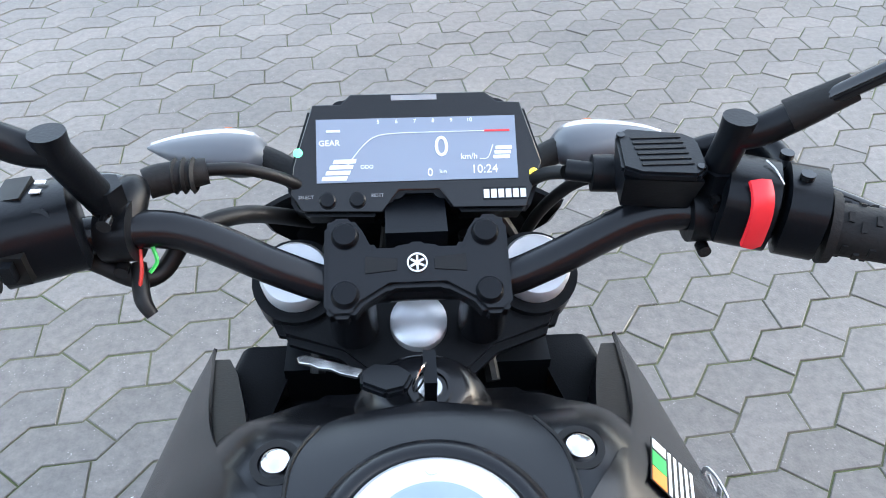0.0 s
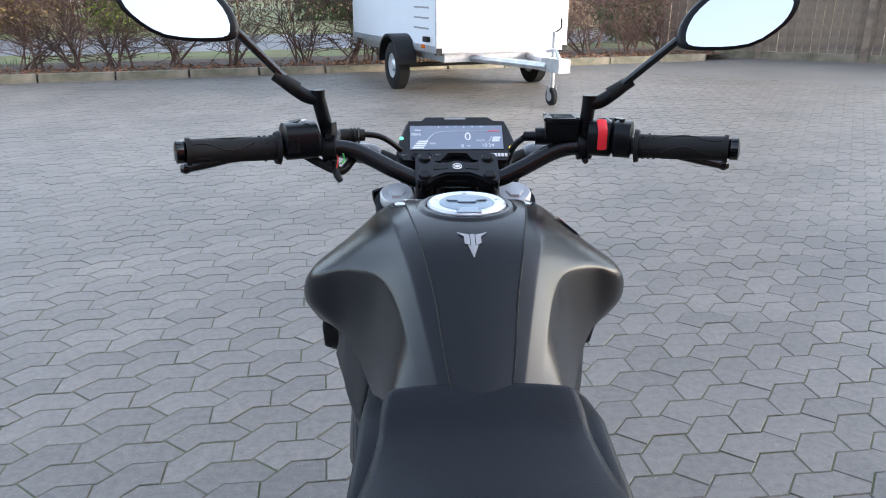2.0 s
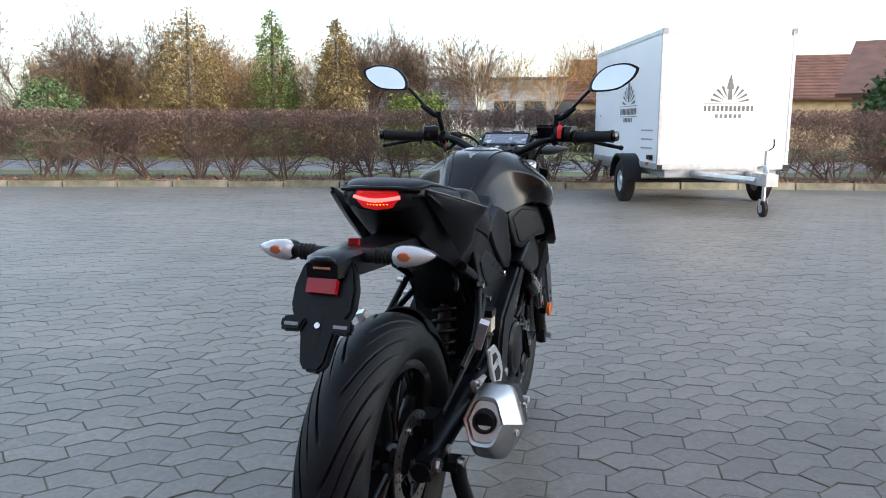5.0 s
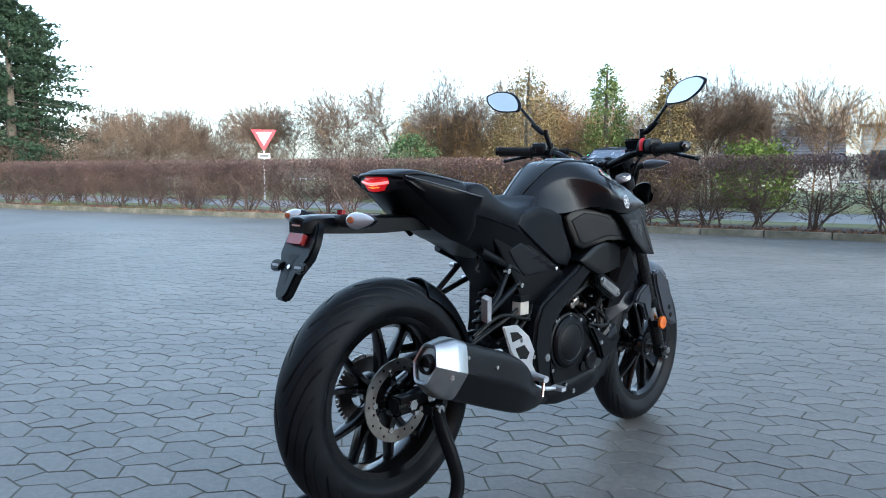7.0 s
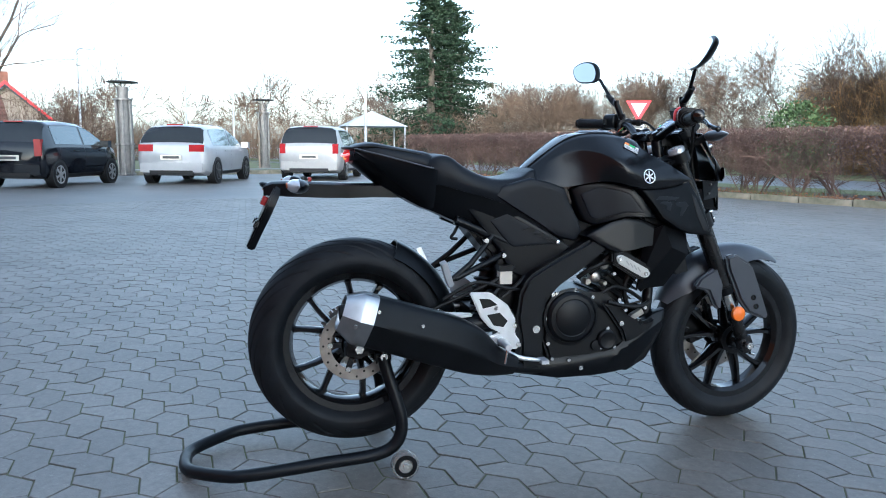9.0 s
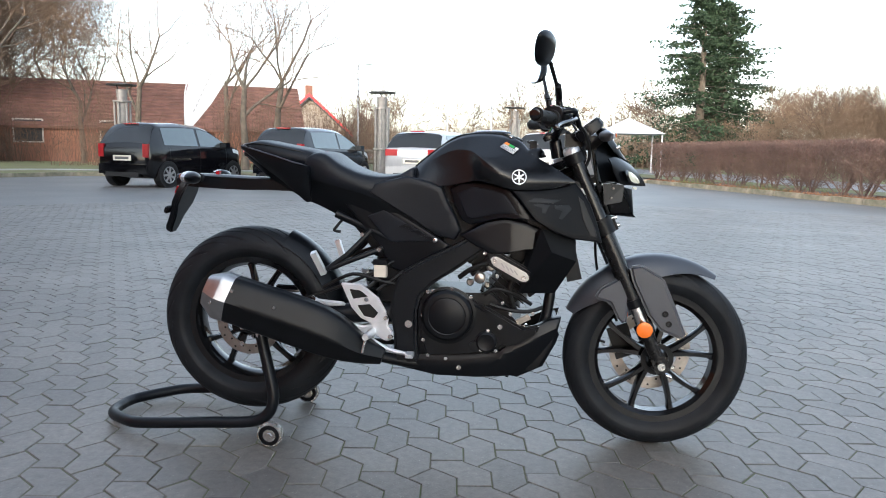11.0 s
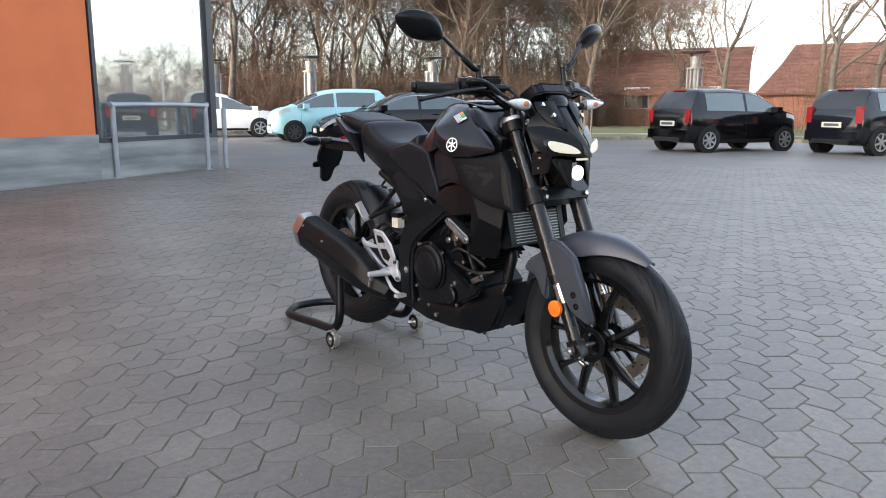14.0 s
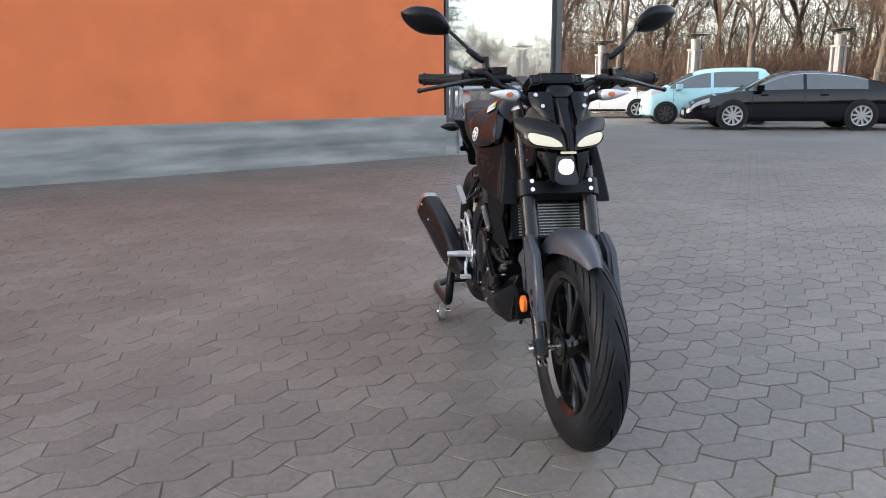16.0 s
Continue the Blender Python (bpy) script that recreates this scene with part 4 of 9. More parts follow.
# ---- orange shop building ----
def shop():
    a = Vector((-3.17, -9.60, 0))
    d = Vector((0.866, 0.50, 0))
    m = Matrix.Translation(a) @ Matrix.Rotation(math.atan2(d.y, d.x), 4, "Z")
    # along x from the corner; the wall faces +y; the building lies towards -y
    w = thing("shop_building", "orange rendered shop building on a grey concrete plinth", "building", m, kind="structure")
    H, win0, win1, sill = 5.4, 0.12, 2.52, 0.50
    part("plinth", block(-0.0, 22, -0.30, 0.05, -0.05, 0.62, 0.006), "plinth", w, "stained grey concrete plinth").location = (win1 + 0.02, 0, 0)
    part("plinth", block(0.0, win1 + 0.02, -0.30, 0.03, -0.05, sill, 0.006), "plinth", w, "stained grey concrete plinth")
    part("plinth", block(0.0, 0.30, -12, -0.30, -0.05, sill, 0.006), "plinth", w)
    part("orange_wall", block(win1 + 0.02, 24, -0.30, 0.0, 0.62, H, 0.006), "render", w, "orange rendered wall")
    part("orange_wall", block(0, win1 + 0.02, -0.30, 0.0, 3.2, H, 0.006), "render", w)
    part("orange_wall", block(0.0, 0.3, -12, -0.3, 3.2, H, 0.006), "render", w)
    part("roof", block(-0.5, 24.5, -12, 0.5, H, H + 0.3, 0.02), "darkroof", w)
    part("back_wall", block(23.7, 24, -12, -0.3, 0, H), "render", w)
    part("inner_floor", block(0.3, 23.7, -12, -0.3, -0.05, 0.05), "plinth", w)
    part("inner_wall", block(0.3, 23.7, -7, -6.8, 0.05, H - 0.01), "plaster", w)
    for x0, x1, z0, z1 in ((win0, win1, sill, sill + 0.07), (win0, win1, 3.13, 3.2), (win1 - 0.06, win1, sill, 3.2), (-0.02, 0.12, sill, 3.2)):
        part("window_frame", block(x0, x1, -0.14, 0.02, z0, z1, 0.006), "winframe", w)
    part("pane", block(0.12, win1 - 0.06, -0.05, -0.04, sill + 0.07, 3.13), "winglass", w)
    part("pane", block(0.06, 0.07, -11.5, -0.15, sill + 0.07, 3.13), "winglass", w)
    for k in range(5):
        part("window_frame", block(0.0, 0.14, -0.14 - 2.4 * k - 0.1, -0.14 - 2.4 * k, sill, 3.2, 0.006), "winframe", w)
    return w


shop()


def tube_rail():
    a, b = Vector((-1.24, -8.42, 0)), Vector((-2.83, -9.13, 0))
    t = thing("tube_rail", "grey steel tube barrier in front of the shop window", "railing")
    up = Vector((0, 0, 1.02))
    part("tube", tube([a, a + up * 0.92, a + up + (b - a) * 0.06, b + up - (b - a) * 0.06, b + up * 0.92, b], 0.038, 12, None, 6), "railsteel", t)
    for p in (a, b):
        part("foot_plate", block(p.x - 0.08, p.x + 0.08, p.y - 0.08, p.y + 0.08, -0.005, 0.01), "railsteel", t)
    part("post", rod(b + Vector((-0.35, -0.12, 0)), b + Vector((-0.35, -0.12, 0.98)), 0.038), "railsteel", t)


tube_rail()


# ---- cars ----
def car(name, label, m, L, W, H, prof, colour, belt=0.92, wheels=(0.78, 3.36), wr=0.31, rim="carrim", side=(0.14, 0.80), rear=True, spokes=5, chrome=False, lamp=(0.62, 0.86), lampw=0.30, clad=True):
    """Length runs from the tail at x = 0 to the nose at x = L; prof is the height of the upper line along it."""
    c = thing(name, label, "car", m, "parked cars")
    curve = catmull([(q[0], q[1], 0) for q in prof], 5)
    ps, pz = [q.x for q in curve], [q.y for q in curve]
    ps = list(np.maximum.accumulate(ps))
    stations = np.unique(np.round(np.concatenate([np.linspace(0, L, 44), [0.02, 0.05, 0.09, L - 0.02, L - 0.05, L - 0.09]]), 4))

    def sec(s):
        f = s / L
        top = float(np.interp(s, ps, pz))
        hw = W / 2 * (1 - 0.10 * max(0, (f - 0.76) / 0.24) ** 2 - 0.24 * max(0, (f - 0.925) / 0.075) ** 2 - 0.05 * max(0, (0.14 - f) / 0.14) ** 2 - 0.10 * max(0, (0.025 - f) / 0.025) ** 2)
        low = 0.20 + 0.10 * max(0, (f - 0.9) / 0.1) + 0.08 * max(0, (0.06 - f) / 0.06)
        bl = min(belt + 0.04 * (0.5 - f), top - 0.03)
        g = max(0.0, min(1.0, (top - bl) / (H - belt)))
        hr = hw * (0.97 - 0.23 * g)
        return [(0.0, low), (hw * 0.86, low), (hw * 0.965, low + 0.10), (hw, (low + bl) * 0.50), (hw * 0.985, bl - 0.12), (hw * 0.955, bl), (hw * 0.955 + (hr - hw * 0.955) * 0.86, bl + (top - bl) * 0.84), (hr * 0.88, bl + (top - bl) * 0.97), (hr * 0.45, top + 0.012), (0.0, top + 0.018)]

    rows = []
    for s in stations:
        h = sec(s)
        rows.append([(s, y, z) for y, z in h] + [(s, -y, z) for y, z in h[-2:0:-1]])
    body = part("body", loft(rows, ring=True), colour, c, smooth=32)

    def skin(s, k, out=0.006):
        h = sec(s)
        i = min(int(k), len(h) - 2)
        f = k - i
        y = h[i][0] + (h[i + 1][0] - h[i][0]) * f
        z = h[i][1] + (h[i + 1][1] - h[i][1]) * f
        return Vector((s, y + out * (1 if k < 7 else 0.3), z + out * (0.3 if k < 6.6 else 1)))

    def panel(pname, ss, ks, material, out=0.006, flip=1, pa=c, label_=""):
        b = bmesh.new()
        g = [[b.verts.new(Vector((q.x, q.y * flip, q.z))) for q in (skin(s, k, out) for k in ks)] for s in ss]
        for i in range(len(ss) - 1):
            for j in range(len(ks) - 1):
                b.faces.new((g[i][j], g[i + 1][j], g[i + 1][j + 1], g[i][j + 1]))
        return part(pname, b, material, pa, label_, 60)

    a0, a1 = side[0] * L, side[1] * L
    mid = a0 + (a1 - a0) * 0.52
    for fl in (1, -1):
        for u, v in ((a0, mid - 0.04), (mid + 0.04, a1)):
            panel("side_window", np.linspace(u, v, 7), (5.06, 5.5, 5.96), "sideglass", 0.006, fl)
        if chrome:
            panel("window_trim", np.linspace(a0, a1, 12), (5.97, 6.05), "chrome", 0.010, fl)
        panel("sill_trim", np.linspace(wheels[0] + 0.4, wheels[1] - 0.4, 6), (1.2, 2.0), "cartrim", 0.006, fl)
        for hx in (a0 + (a1 - a0) * 0.36, a0 + (a1 - a0) * 0.86):
            hy = skin(hx, 4.2).y
            part("door_handle", block(hx - 0.09, hx + 0.09, hy * fl - 0.02, hy * fl + 0.02, belt - 0.12, belt - 0.09, 0.006), colour, c)
        for dx in (mid, a1 - 0.1, a0 + 0.15):
            panel("door_gap", (dx, dx + 0.008), (2.2, 3, 4, 5.0), "cartrim", 0.002, fl)
        mp = skin(a1 - 0.25, 5.1)
        part("wing_mirror", block(mp.x - 0.07, mp.x + 0.10, min(mp.y * fl, (mp.y + 0.2) * fl), max(mp.y * fl, (mp.y + 0.2) * fl), belt - 0.02, belt + 0.13, 0.04), colour, c)
    # windscreen and tail window follow the slopes of the upper line
    f0, f1 = [s for s, z in prof if z > belt + 0.12][-1], [s for s, z in prof if s > [q for q, zz in prof if zz > belt + 0.12][-1]][0]
    r1 = [s for s, z in prof if z > belt + 0.12][0]
    for pname, u, v in (("windscreen", f0 + 0.06, f1 - 0.04), ("tail_window", 0.05 if r1 > 0.12 else 0.02, r1 + 0.02)):
        b = bmesh.new()
        ss = np.linspace(u, v, 6)
        ks = (6.2, 7.0, 8.0, 9.0)
        g = []
        for s in ss:
            half = [skin(s, k, 0.010) for k in ks]
            g.append([b.verts.new(q) for q in half] + [b.verts.new((q.x, -q.y, q.z)) for q in half[-2::-1]])
        for i in range(len(ss) - 1):
            for j in range(len(g[0]) - 1):
                b.faces.new((g[i][j], g[i + 1][j], g[i + 1][j + 1], g[i][j + 1]))
        part(pname, b, "tailglass" if pname == "tail_window" else "carglass", c, "", 60)
    for wx in wheels:
        for s in (1, -1):
            y = s * (W / 2 - 0.10)
            arch = part("wheel_arch", lathe([(-0.09, 0.0), (-0.09, wr + 0.034), (0.104, wr + 0.034), (0.104, 0.0)], 28, "y", (wx, y if s > 0 else y - 0.022, wr + 0.01)), "cartrim", c)
            wh = part("wheel", lathe([(-0.10, wr * 0.66), (-0.105, wr * 0.9), (-0.08, wr), (0.08, wr), (0.118, wr * 0.93), (0.122, wr * 0.72), (0.10, wr * 0.66)] if s > 0 else [(0.10, wr * 0.66), (0.105, wr * 0.9), (0.08, wr), (-0.08, wr), (-0.118, wr * 0.93), (-0.122, wr * 0.72), (-0.10, wr * 0.66)], 32, "y", (wx, y, wr)), "carrubber", c)
            rb = lathe([(0.09 * s, wr * 0.62), (0.118 * s, wr * 0.70), (0.112 * s, wr * 0.62)], 32, "y", (wx, y, wr))
            for k in range(spokes):
                sp = block(-0.024, 0.024, -0.012, 0.012, 0.03, wr * 0.66, 0.005)
                moved(sp, Matrix.Translation((wx, y + 0.112 * s, wr)) @ Matrix.Rotation(2 * math.pi * k / spokes + 0.2, 4, "Y"))
                merge(rb, sp)
            lathe([(0.10 * s, 0.0), (0.122 * s, 0.0), (0.122 * s, 0.045), (0.10 * s, 0.06)], 16, "y", (wx, y, wr), rb)
            part("rim", rb, rim, wh)
            part("brake_dark", lathe([(0.088 * s, 0.0), (0.092 * s, wr * 0.62)], 24, "y", (wx, y, wr)), "cartrim", wh)
    # tail
    for s in (1, -1):
        yy = [W / 2 * 0.90 - lampw, W / 2 * 0.90]
        lb = block(-0.010, 0.10, min(yy) if s > 0 else -max(yy), max(yy) if s > 0 else -min(yy), lamp[0], lamp[1], 0.045, None, 3)
        part("tail_lamp", lb, "carred", c)
        panel("head_lamp", np.linspace(L - 0.50, L - 0.06, 6), (4.15, 4.55, 5.0), "carlamp", 0.008, s)
    part("rear_bumper", block(-0.05, 0.14, -W / 2 * 0.86, W / 2 * 0.86, 0.30, 0.52, 0.05), colour, c)
    part("bumper_insert", block(-0.055, 0.1, -W / 2 * 0.6, W / 2 * 0.6, 0.24, 0.34, 0.02), "cartrim", c)
    pl = part("number_plate", block(-0.040, -0.026, -0.26, 0.26, 0.60, 0.72, 0.004), "plate", c)
    part("plate_bar", block(-0.045, -0.041, -0.2, 0.2, 0.63, 0.69), "platebar", pl)
    part("front_bumper", block(L - 0.22, L + 0.012, -W / 2 * 0.60, W / 2 * 0.60, 0.24, 0.44, 0.06, None, 3), colour, c)
    part("grille", block(L - 0.10, L + 0.018, -W / 2 * 0.30, W / 2 * 0.30, 0.32, 0.52, 0.03), "cartrim", c)
    part("front_plate", block(L + 0.018, L + 0.026, -0.25, 0.25, 0.34, 0.45), "plate", c)
    part("brake_lamp", block(r1 - 0.03, r1 + 0.02, -0.2, 0.2, H - 0.035, H - 0.01, 0.004), "carred", c)
    return c


def heading(x, y, deg, wheel=0.78):
    """Places a car by the middle of its rear axle and the way it points."""
    return Matrix.Translation((x, y, 0)) @ Matrix.Rotation(radians(deg), 4, "Z") @ Matrix.Translation((-wheel, 0, 0))


hatch = [(0, 0.90), (0.05, 1.0), (0.34, 1.38), (0.75, 1.455), (1.5, 1.48), (2.3, 1.42), (3.15, 0.98), (3.8, 0.86), (4.1, 0.72), (4.2, 0.55)]
small = [(0, 0.84), (0.05, 0.98), (0.28, 1.40), (0.7, 1.46), (1.5, 1.47), (2.1, 1.38), (2.75, 1.0), (3.2, 0.88), (3.42, 0.72), (3.5, 0.52)]
estate = [(0, 0.90), (0.05, 1.02), (0.30, 1.45), (0.8, 1.52), (2.0, 1.52), (2.6, 1.42), (3.4, 0.98), (4.1, 0.86), (4.4, 0.7), (4.5, 0.52)]
coupe = [(0, 0.94), (0.10, 0.98), (0.35, 1.06), (1.3, 1.33), (2.1, 1.41), (2.7, 1.36), (3.65, 0.95), (4.3, 0.84), (4.75, 0.70), (4.97, 0.48)]
car("hatchback_car", "silver-white parked hatchback with red tail lamps", heading(-18.0, -1.75, 164), 4.2, 1.78, 1.48, hatch, paint("silver_white_paint", (0.38, 0.385, 0.40)), rim="darkrim", lamp=(0.80, 0.97), lampw=0.36)
car("estate_car", "silver parked estate car with roof rails", heading(-19.7, 1.75, 163), 4.5, 1.82, 1.53, estate, paint("silver_paint", (0.36, 0.355, 0.35), 0.3, 0.4), wheels=(0.82, 3.53), lamp=(0.75, 1.02), lampw=0.16)
car("city_car", "dark grey parked city car", heading(-16.3, -5.0, 163, 0.55), 3.54, 1.64, 1.47, small, paint("dark_grey_paint", (0.006, 0.007, 0.010), 0.08, 0.0), wheels=(0.55, 2.97), wr=0.29, lamp=(0.70, 1.06), lampw=0.15, spokes=6)
car("city_car", "black parked small hatchback", heading(-14.3, -7.95, 164, 0.55), 3.42, 1.62, 1.46, small, paint("black_car_paint", (0.003, 0.003, 0.004), 0.08, 0.0), wheels=(0.55, 2.89), wr=0.28, lamp=(0.68, 0.98), lampw=0.15, spokes=7)
car("fastback_car", "black parked luxury fastback with chrome window trim", heading(-12.0, -14.1, -18.8, 1.0), 4.97, 1.91, 1.42, coupe, paint("gloss_black_paint", (0.003, 0.003, 0.005), 0.06, 0.0), belt=0.94, wheels=(1.0, 3.92), wr=0.345, spokes=10, chrome=True, side=(0.18, 0.72), lamp=(0.78, 0.90), lampw=0.42)
car("city_car", "light turquoise parked small car", heading(-11.27, -17.4, -18, 0.5), 3.6, 1.65, 1.56, [(0, 0.94), (0.05, 1.08), (0.26, 1.50), (0.8, 1.56), (1.6, 1.55), (2.2, 1.44), (2.95, 1.06), (3.25, 0.99), (3.50, 0.86), (3.6, 0.60)], paint("turquoise_paint", (0.36, 0.62, 0.66), 0.25, 0.1), belt=0.99, wheels=(0.5, 2.98), wr=0.30, rim="darkrim", spokes=8)
car("saloon_car", "white parked car beside the shop", heading(-7.4, -23.4, 162), 4.3, 1.78, 1.46, hatch, paint("white_paint", (0.70, 0.71, 0.73), 0.25, 0.1), spokes=6)


# ---- lanterns, sign, banner, poles ----
def lantern(x, y):
    t = thing("lantern_column", "tall lattice steel lantern column with a flat round cap", "lamp post", pose(x, y, 0.05), "lantern columns")
    for k in range(6):
        a = 2 * math.pi * k / 6
        part("rod", rod((0.22 * math.cos(a), 0.22 * math.sin(a), 0), (0.22 * math.cos(a), 0.22 * math.sin(a), 2.25), 0.035, 8), "lampsteel", t)
    for z in (0.02, 0.9, 2.2):
        part("collar", lathe([(z, 0.19), (z, 0.27), (z + 0.05, 0.27), (z + 0.05, 0.19)], 20, "z", closed=True), "lampsteel", t)
    part("core", rod((0, 0, 0), (0, 0, 2.2), 0.16, 12), "lampsteel", t)
    part("lamp_head", lathe([(2.26, 0.0), (2.26, 0.15), (2.45, 0.16), (2.58, 0.17), (2.60, 0.0)], 20, "z"), "lampsteel", t)
    part("cap", lathe([(2.70, 0.0), (2.70, 0.44), (2.73, 0.44), (2.78, 0.0)], 24, "z"), "cartrim", t)
    for k in range(3):
        a = 2 * math.pi * k / 3
        part("stay", rod((0.2 * math.cos(a), 0.2 * math.sin(a), 2.58), (0.3 * math.cos(a), 0.3 * math.sin(a), 2.71), 0.012, 6), "cartrim", t)


for x, y in ((-21.6, -3.6), (-29.0, 0.6), (-19.6, -11.3), (-15.0, -19.0), (-11.5, -21.6), (-9.6, -25.6)):
    lantern(x, y)

sg = thing("give_way_sign", "red and white triangular give-way sign on a grey post", "traffic sign", pose(-24.9, 15.1, 0, 0, 0, 58))
part("post", rod((0, 0, 0), (0, 0, 2.55), 0.035), "galv", sg)


def tri(s, y, t=0.006):
    return slab([(-0.5 * s, 0.29 * s), (0.5 * s, 0.29 * s), (0, -0.58 * s)], y, y + t, 0.0, None, 2, "y")


part("plate", moved(tri(1.0, -0.05), Matrix.Translation((0, 0, 2.55))), "signred", sg, smooth=0)
part("plate_centre", moved(tri(0.62, -0.056), Matrix.Translation((0, 0, 2.56))), "banner", sg, "white triangular sign centre", smooth=0)
part("lower_plate", block(-0.24, 0.24, -0.052, -0.044, 1.70, 1.90), "banner", sg)
part("lettering_bar", block(-0.18, 0.18, -0.058, -0.053, 1.76, 1.84), "logo", sg)

bn = thing("beach_flag", "white feather-shaped advertising flag with grey lettering bars", "flag", pose(-18.75, -9.0, 0.05, 0, 0, 112))
part("pole", tube([(0, 0, 0), (0.07, 0, 1.4), (0.09, 0, 2.4), (0.24, 0, 2.95), (0.50, 0, 3.42), (0.78, 0, 3.78), (1.10, 0, 3.97)], 0.018, 8), "galv", bn)
part("cloth", slab([(0.10, 1.40), (0.08, 1.9), (0.11, 2.4), (0.26, 2.95), (0.52, 3.42), (0.80, 3.76), (1.10, 3.95), (1.32, 3.80), (1.38, 3.4), (1.20, 2.75), (0.86, 2.2), (0.52, 1.76), (0.24, 1.42)], -0.006, 0.006, 0.0, None, 2, "y"), "flagcloth", bn, smooth=0)
for k in range(9):
    part("lettering_bar", moved(block(-0.05, 0.05, -0.012, -0.008, -0.02, 0.02), Matrix.Translation((0.34 + 0.070 * k, 0, 1.95 + 0.15 * k)) @ Matrix.Rotation(radians(-64), 4, "Y")), "greyprint", bn)

for x, y, h in ((-26.2, 4.3, 3.6), (-33.0, -2.6, 3.6), (-35.0, -0.6, 3.4)):
    p = thing("flag_pole", "slim white flag pole", "pole", pose(x, y, 0), "flag poles")
    part("mast", rod((0, 0, 0), (0, 0, h), 0.06, 10, None, 0.04), "banner", p)
    part("base", lathe([(0, 0.0), (0, 0.13), (0.12, 0.12), (0.16, 0.0)], 16, "z"), "galv", p)
sl = thing("street_lamp", "slim grey street lamp with a small hooded head", "lamp post", pose(-33.5, -7.0, 0))
part("mast", rod((0, 0, 0), (0, 0, 4.9), 0.06, 10, None, 0.04), "galv", sl)
part("arm", tube([(0, 0, 4.85), (0.1, 0.1, 5.0), (0.3, 0.45, 5.05)], 0.03, 8), "galv", sl)
part("lamp_head", block(0.12, 0.5, 0.4, 0.75, 4.96, 5.10, 0.04), "galv", sl)
rf = thing("rail_fence", "low dark timber rail fence across the grass", "fence", pose(-24.4, -6.0, 0.07, 0, 0, 104))
for i in range(3):
    part("post", block(i * 1.6 - 0.06, i * 1.6 + 0.06, -0.06, 0.06, 0, 0.95, 0.01), "bark", rf)
    if i < 2:
        for z in (0.42, 0.82):
            part("rail", rod((i * 1.6, 0, z), (i * 1.6 + 1.6, 0, z), 0.06, 8), "bark", rf)

# ---- motorcycle: y runs forward from the rear axle, x to its right-hand side ----
bike = thing("motorcycle", "matt black naked motorcycle held upright by a rear paddock stand", "motorcycle")
AXR, AXF = (0.0, 0.0, 0.370), (0.0, 1.335, 0.296)


def arcpts(cy, cz, r, a0, a1, n):
    return [(cy + r * math.cos(radians(a)), cz + r * math.sin(radians(a))) for a in np.linspace(a0, a1, n)]


def tyre(R_, half, pitch, lean):
    """A tyre with slanting tread grooves pressed into its crown."""
    turns, across = 528, 44
    b = bmesh.new()
    prof = [(-half * 0.62, 0.212), (-half * 0.86, 0.228)]
    for k in range(across + 1):
        a = radians(-96 + 192 * k / across)
        prof.append((half * math.sin(a), R_ - half * 0.92 + half * 0.92 * math.cos(a)))
    prof += [(half * 0.86, 0.228), (half * 0.62, 0.212)]
    prof = [p for p in prof if p[1] > 0.205]
    low = min(R_ * 0.80, 0.25)
    rings = []
    for j in range(turns):
        th = 2 * math.pi * j / turns
        ring = []
        for h, r in prof:
            s = h / half
            d = 0.0
            tw = th - 2 * math.pi / pitch * lean * max(0.0, abs(s) - 0.08) ** 1.3
            if r > low:
                side = 0.5 if s > 0 else 0.0
                q = abs(s)
                if 0.08 < q < 0.95:
                    ph = (j * pitch / turns + side) % 1.0
                    edge = min(1.0, (q - 0.08) / 0.08, (0.95 - q) / 0.06)
                    if ph < 0.12:
                        d = 0.008 * edge * math.sin(math.pi * ph / 0.12) ** 0.5
                    elif 0.50 < ph < 0.58 and 0.30 < q:
                        d = 0.005 * min(edge, (q - 0.30) / 0.08) * math.sin(math.pi * (ph - 0.50) / 0.08) ** 0.5
            ring.append(b.verts.new((h * (1 - d * 4), (r - d) * math.cos(tw), (r - d) * math.sin(tw))))
        rings.append(ring)
    for j in range(turns):
        u, v = rings[j], rings[(j + 1) % turns]
        for i in range(len(prof) - 1):
            b.faces.new((u[i], u[i + 1], v[i + 1], v[i]))
    return b


def spoke(a, split, r0, r1, w, hub_x, rim_x):
    """One tapered cast spoke leaving the hub beside its twin."""
    b = bmesh.new()
    rows = []
    for f in np.linspace(0, 1, 6):
        r = r0 + (r1 - r0) * f
        ang_ = a + split * (0.35 + 0.65 * f)
        ww = w * (1.25 - 0.45 * f) * (1.0 + 0.5 * max(0, f - 0.85) / 0.15)
        xx = hub_x + (rim_x - hub_x) * f
        c, s = math.cos(ang_), math.sin(ang_)
        rows.append([(x, r * c - t * s, r * s + t * c) for x, t in ((-xx, -ww * 0.55), (-xx * 0.5, -ww), (xx * 0.5, -ww), (xx, -ww * 0.55), (xx, ww * 0.55), (xx * 0.5, ww), (-xx * 0.5, ww), (-xx, ww * 0.55))])
    return loft(rows, ring=True)


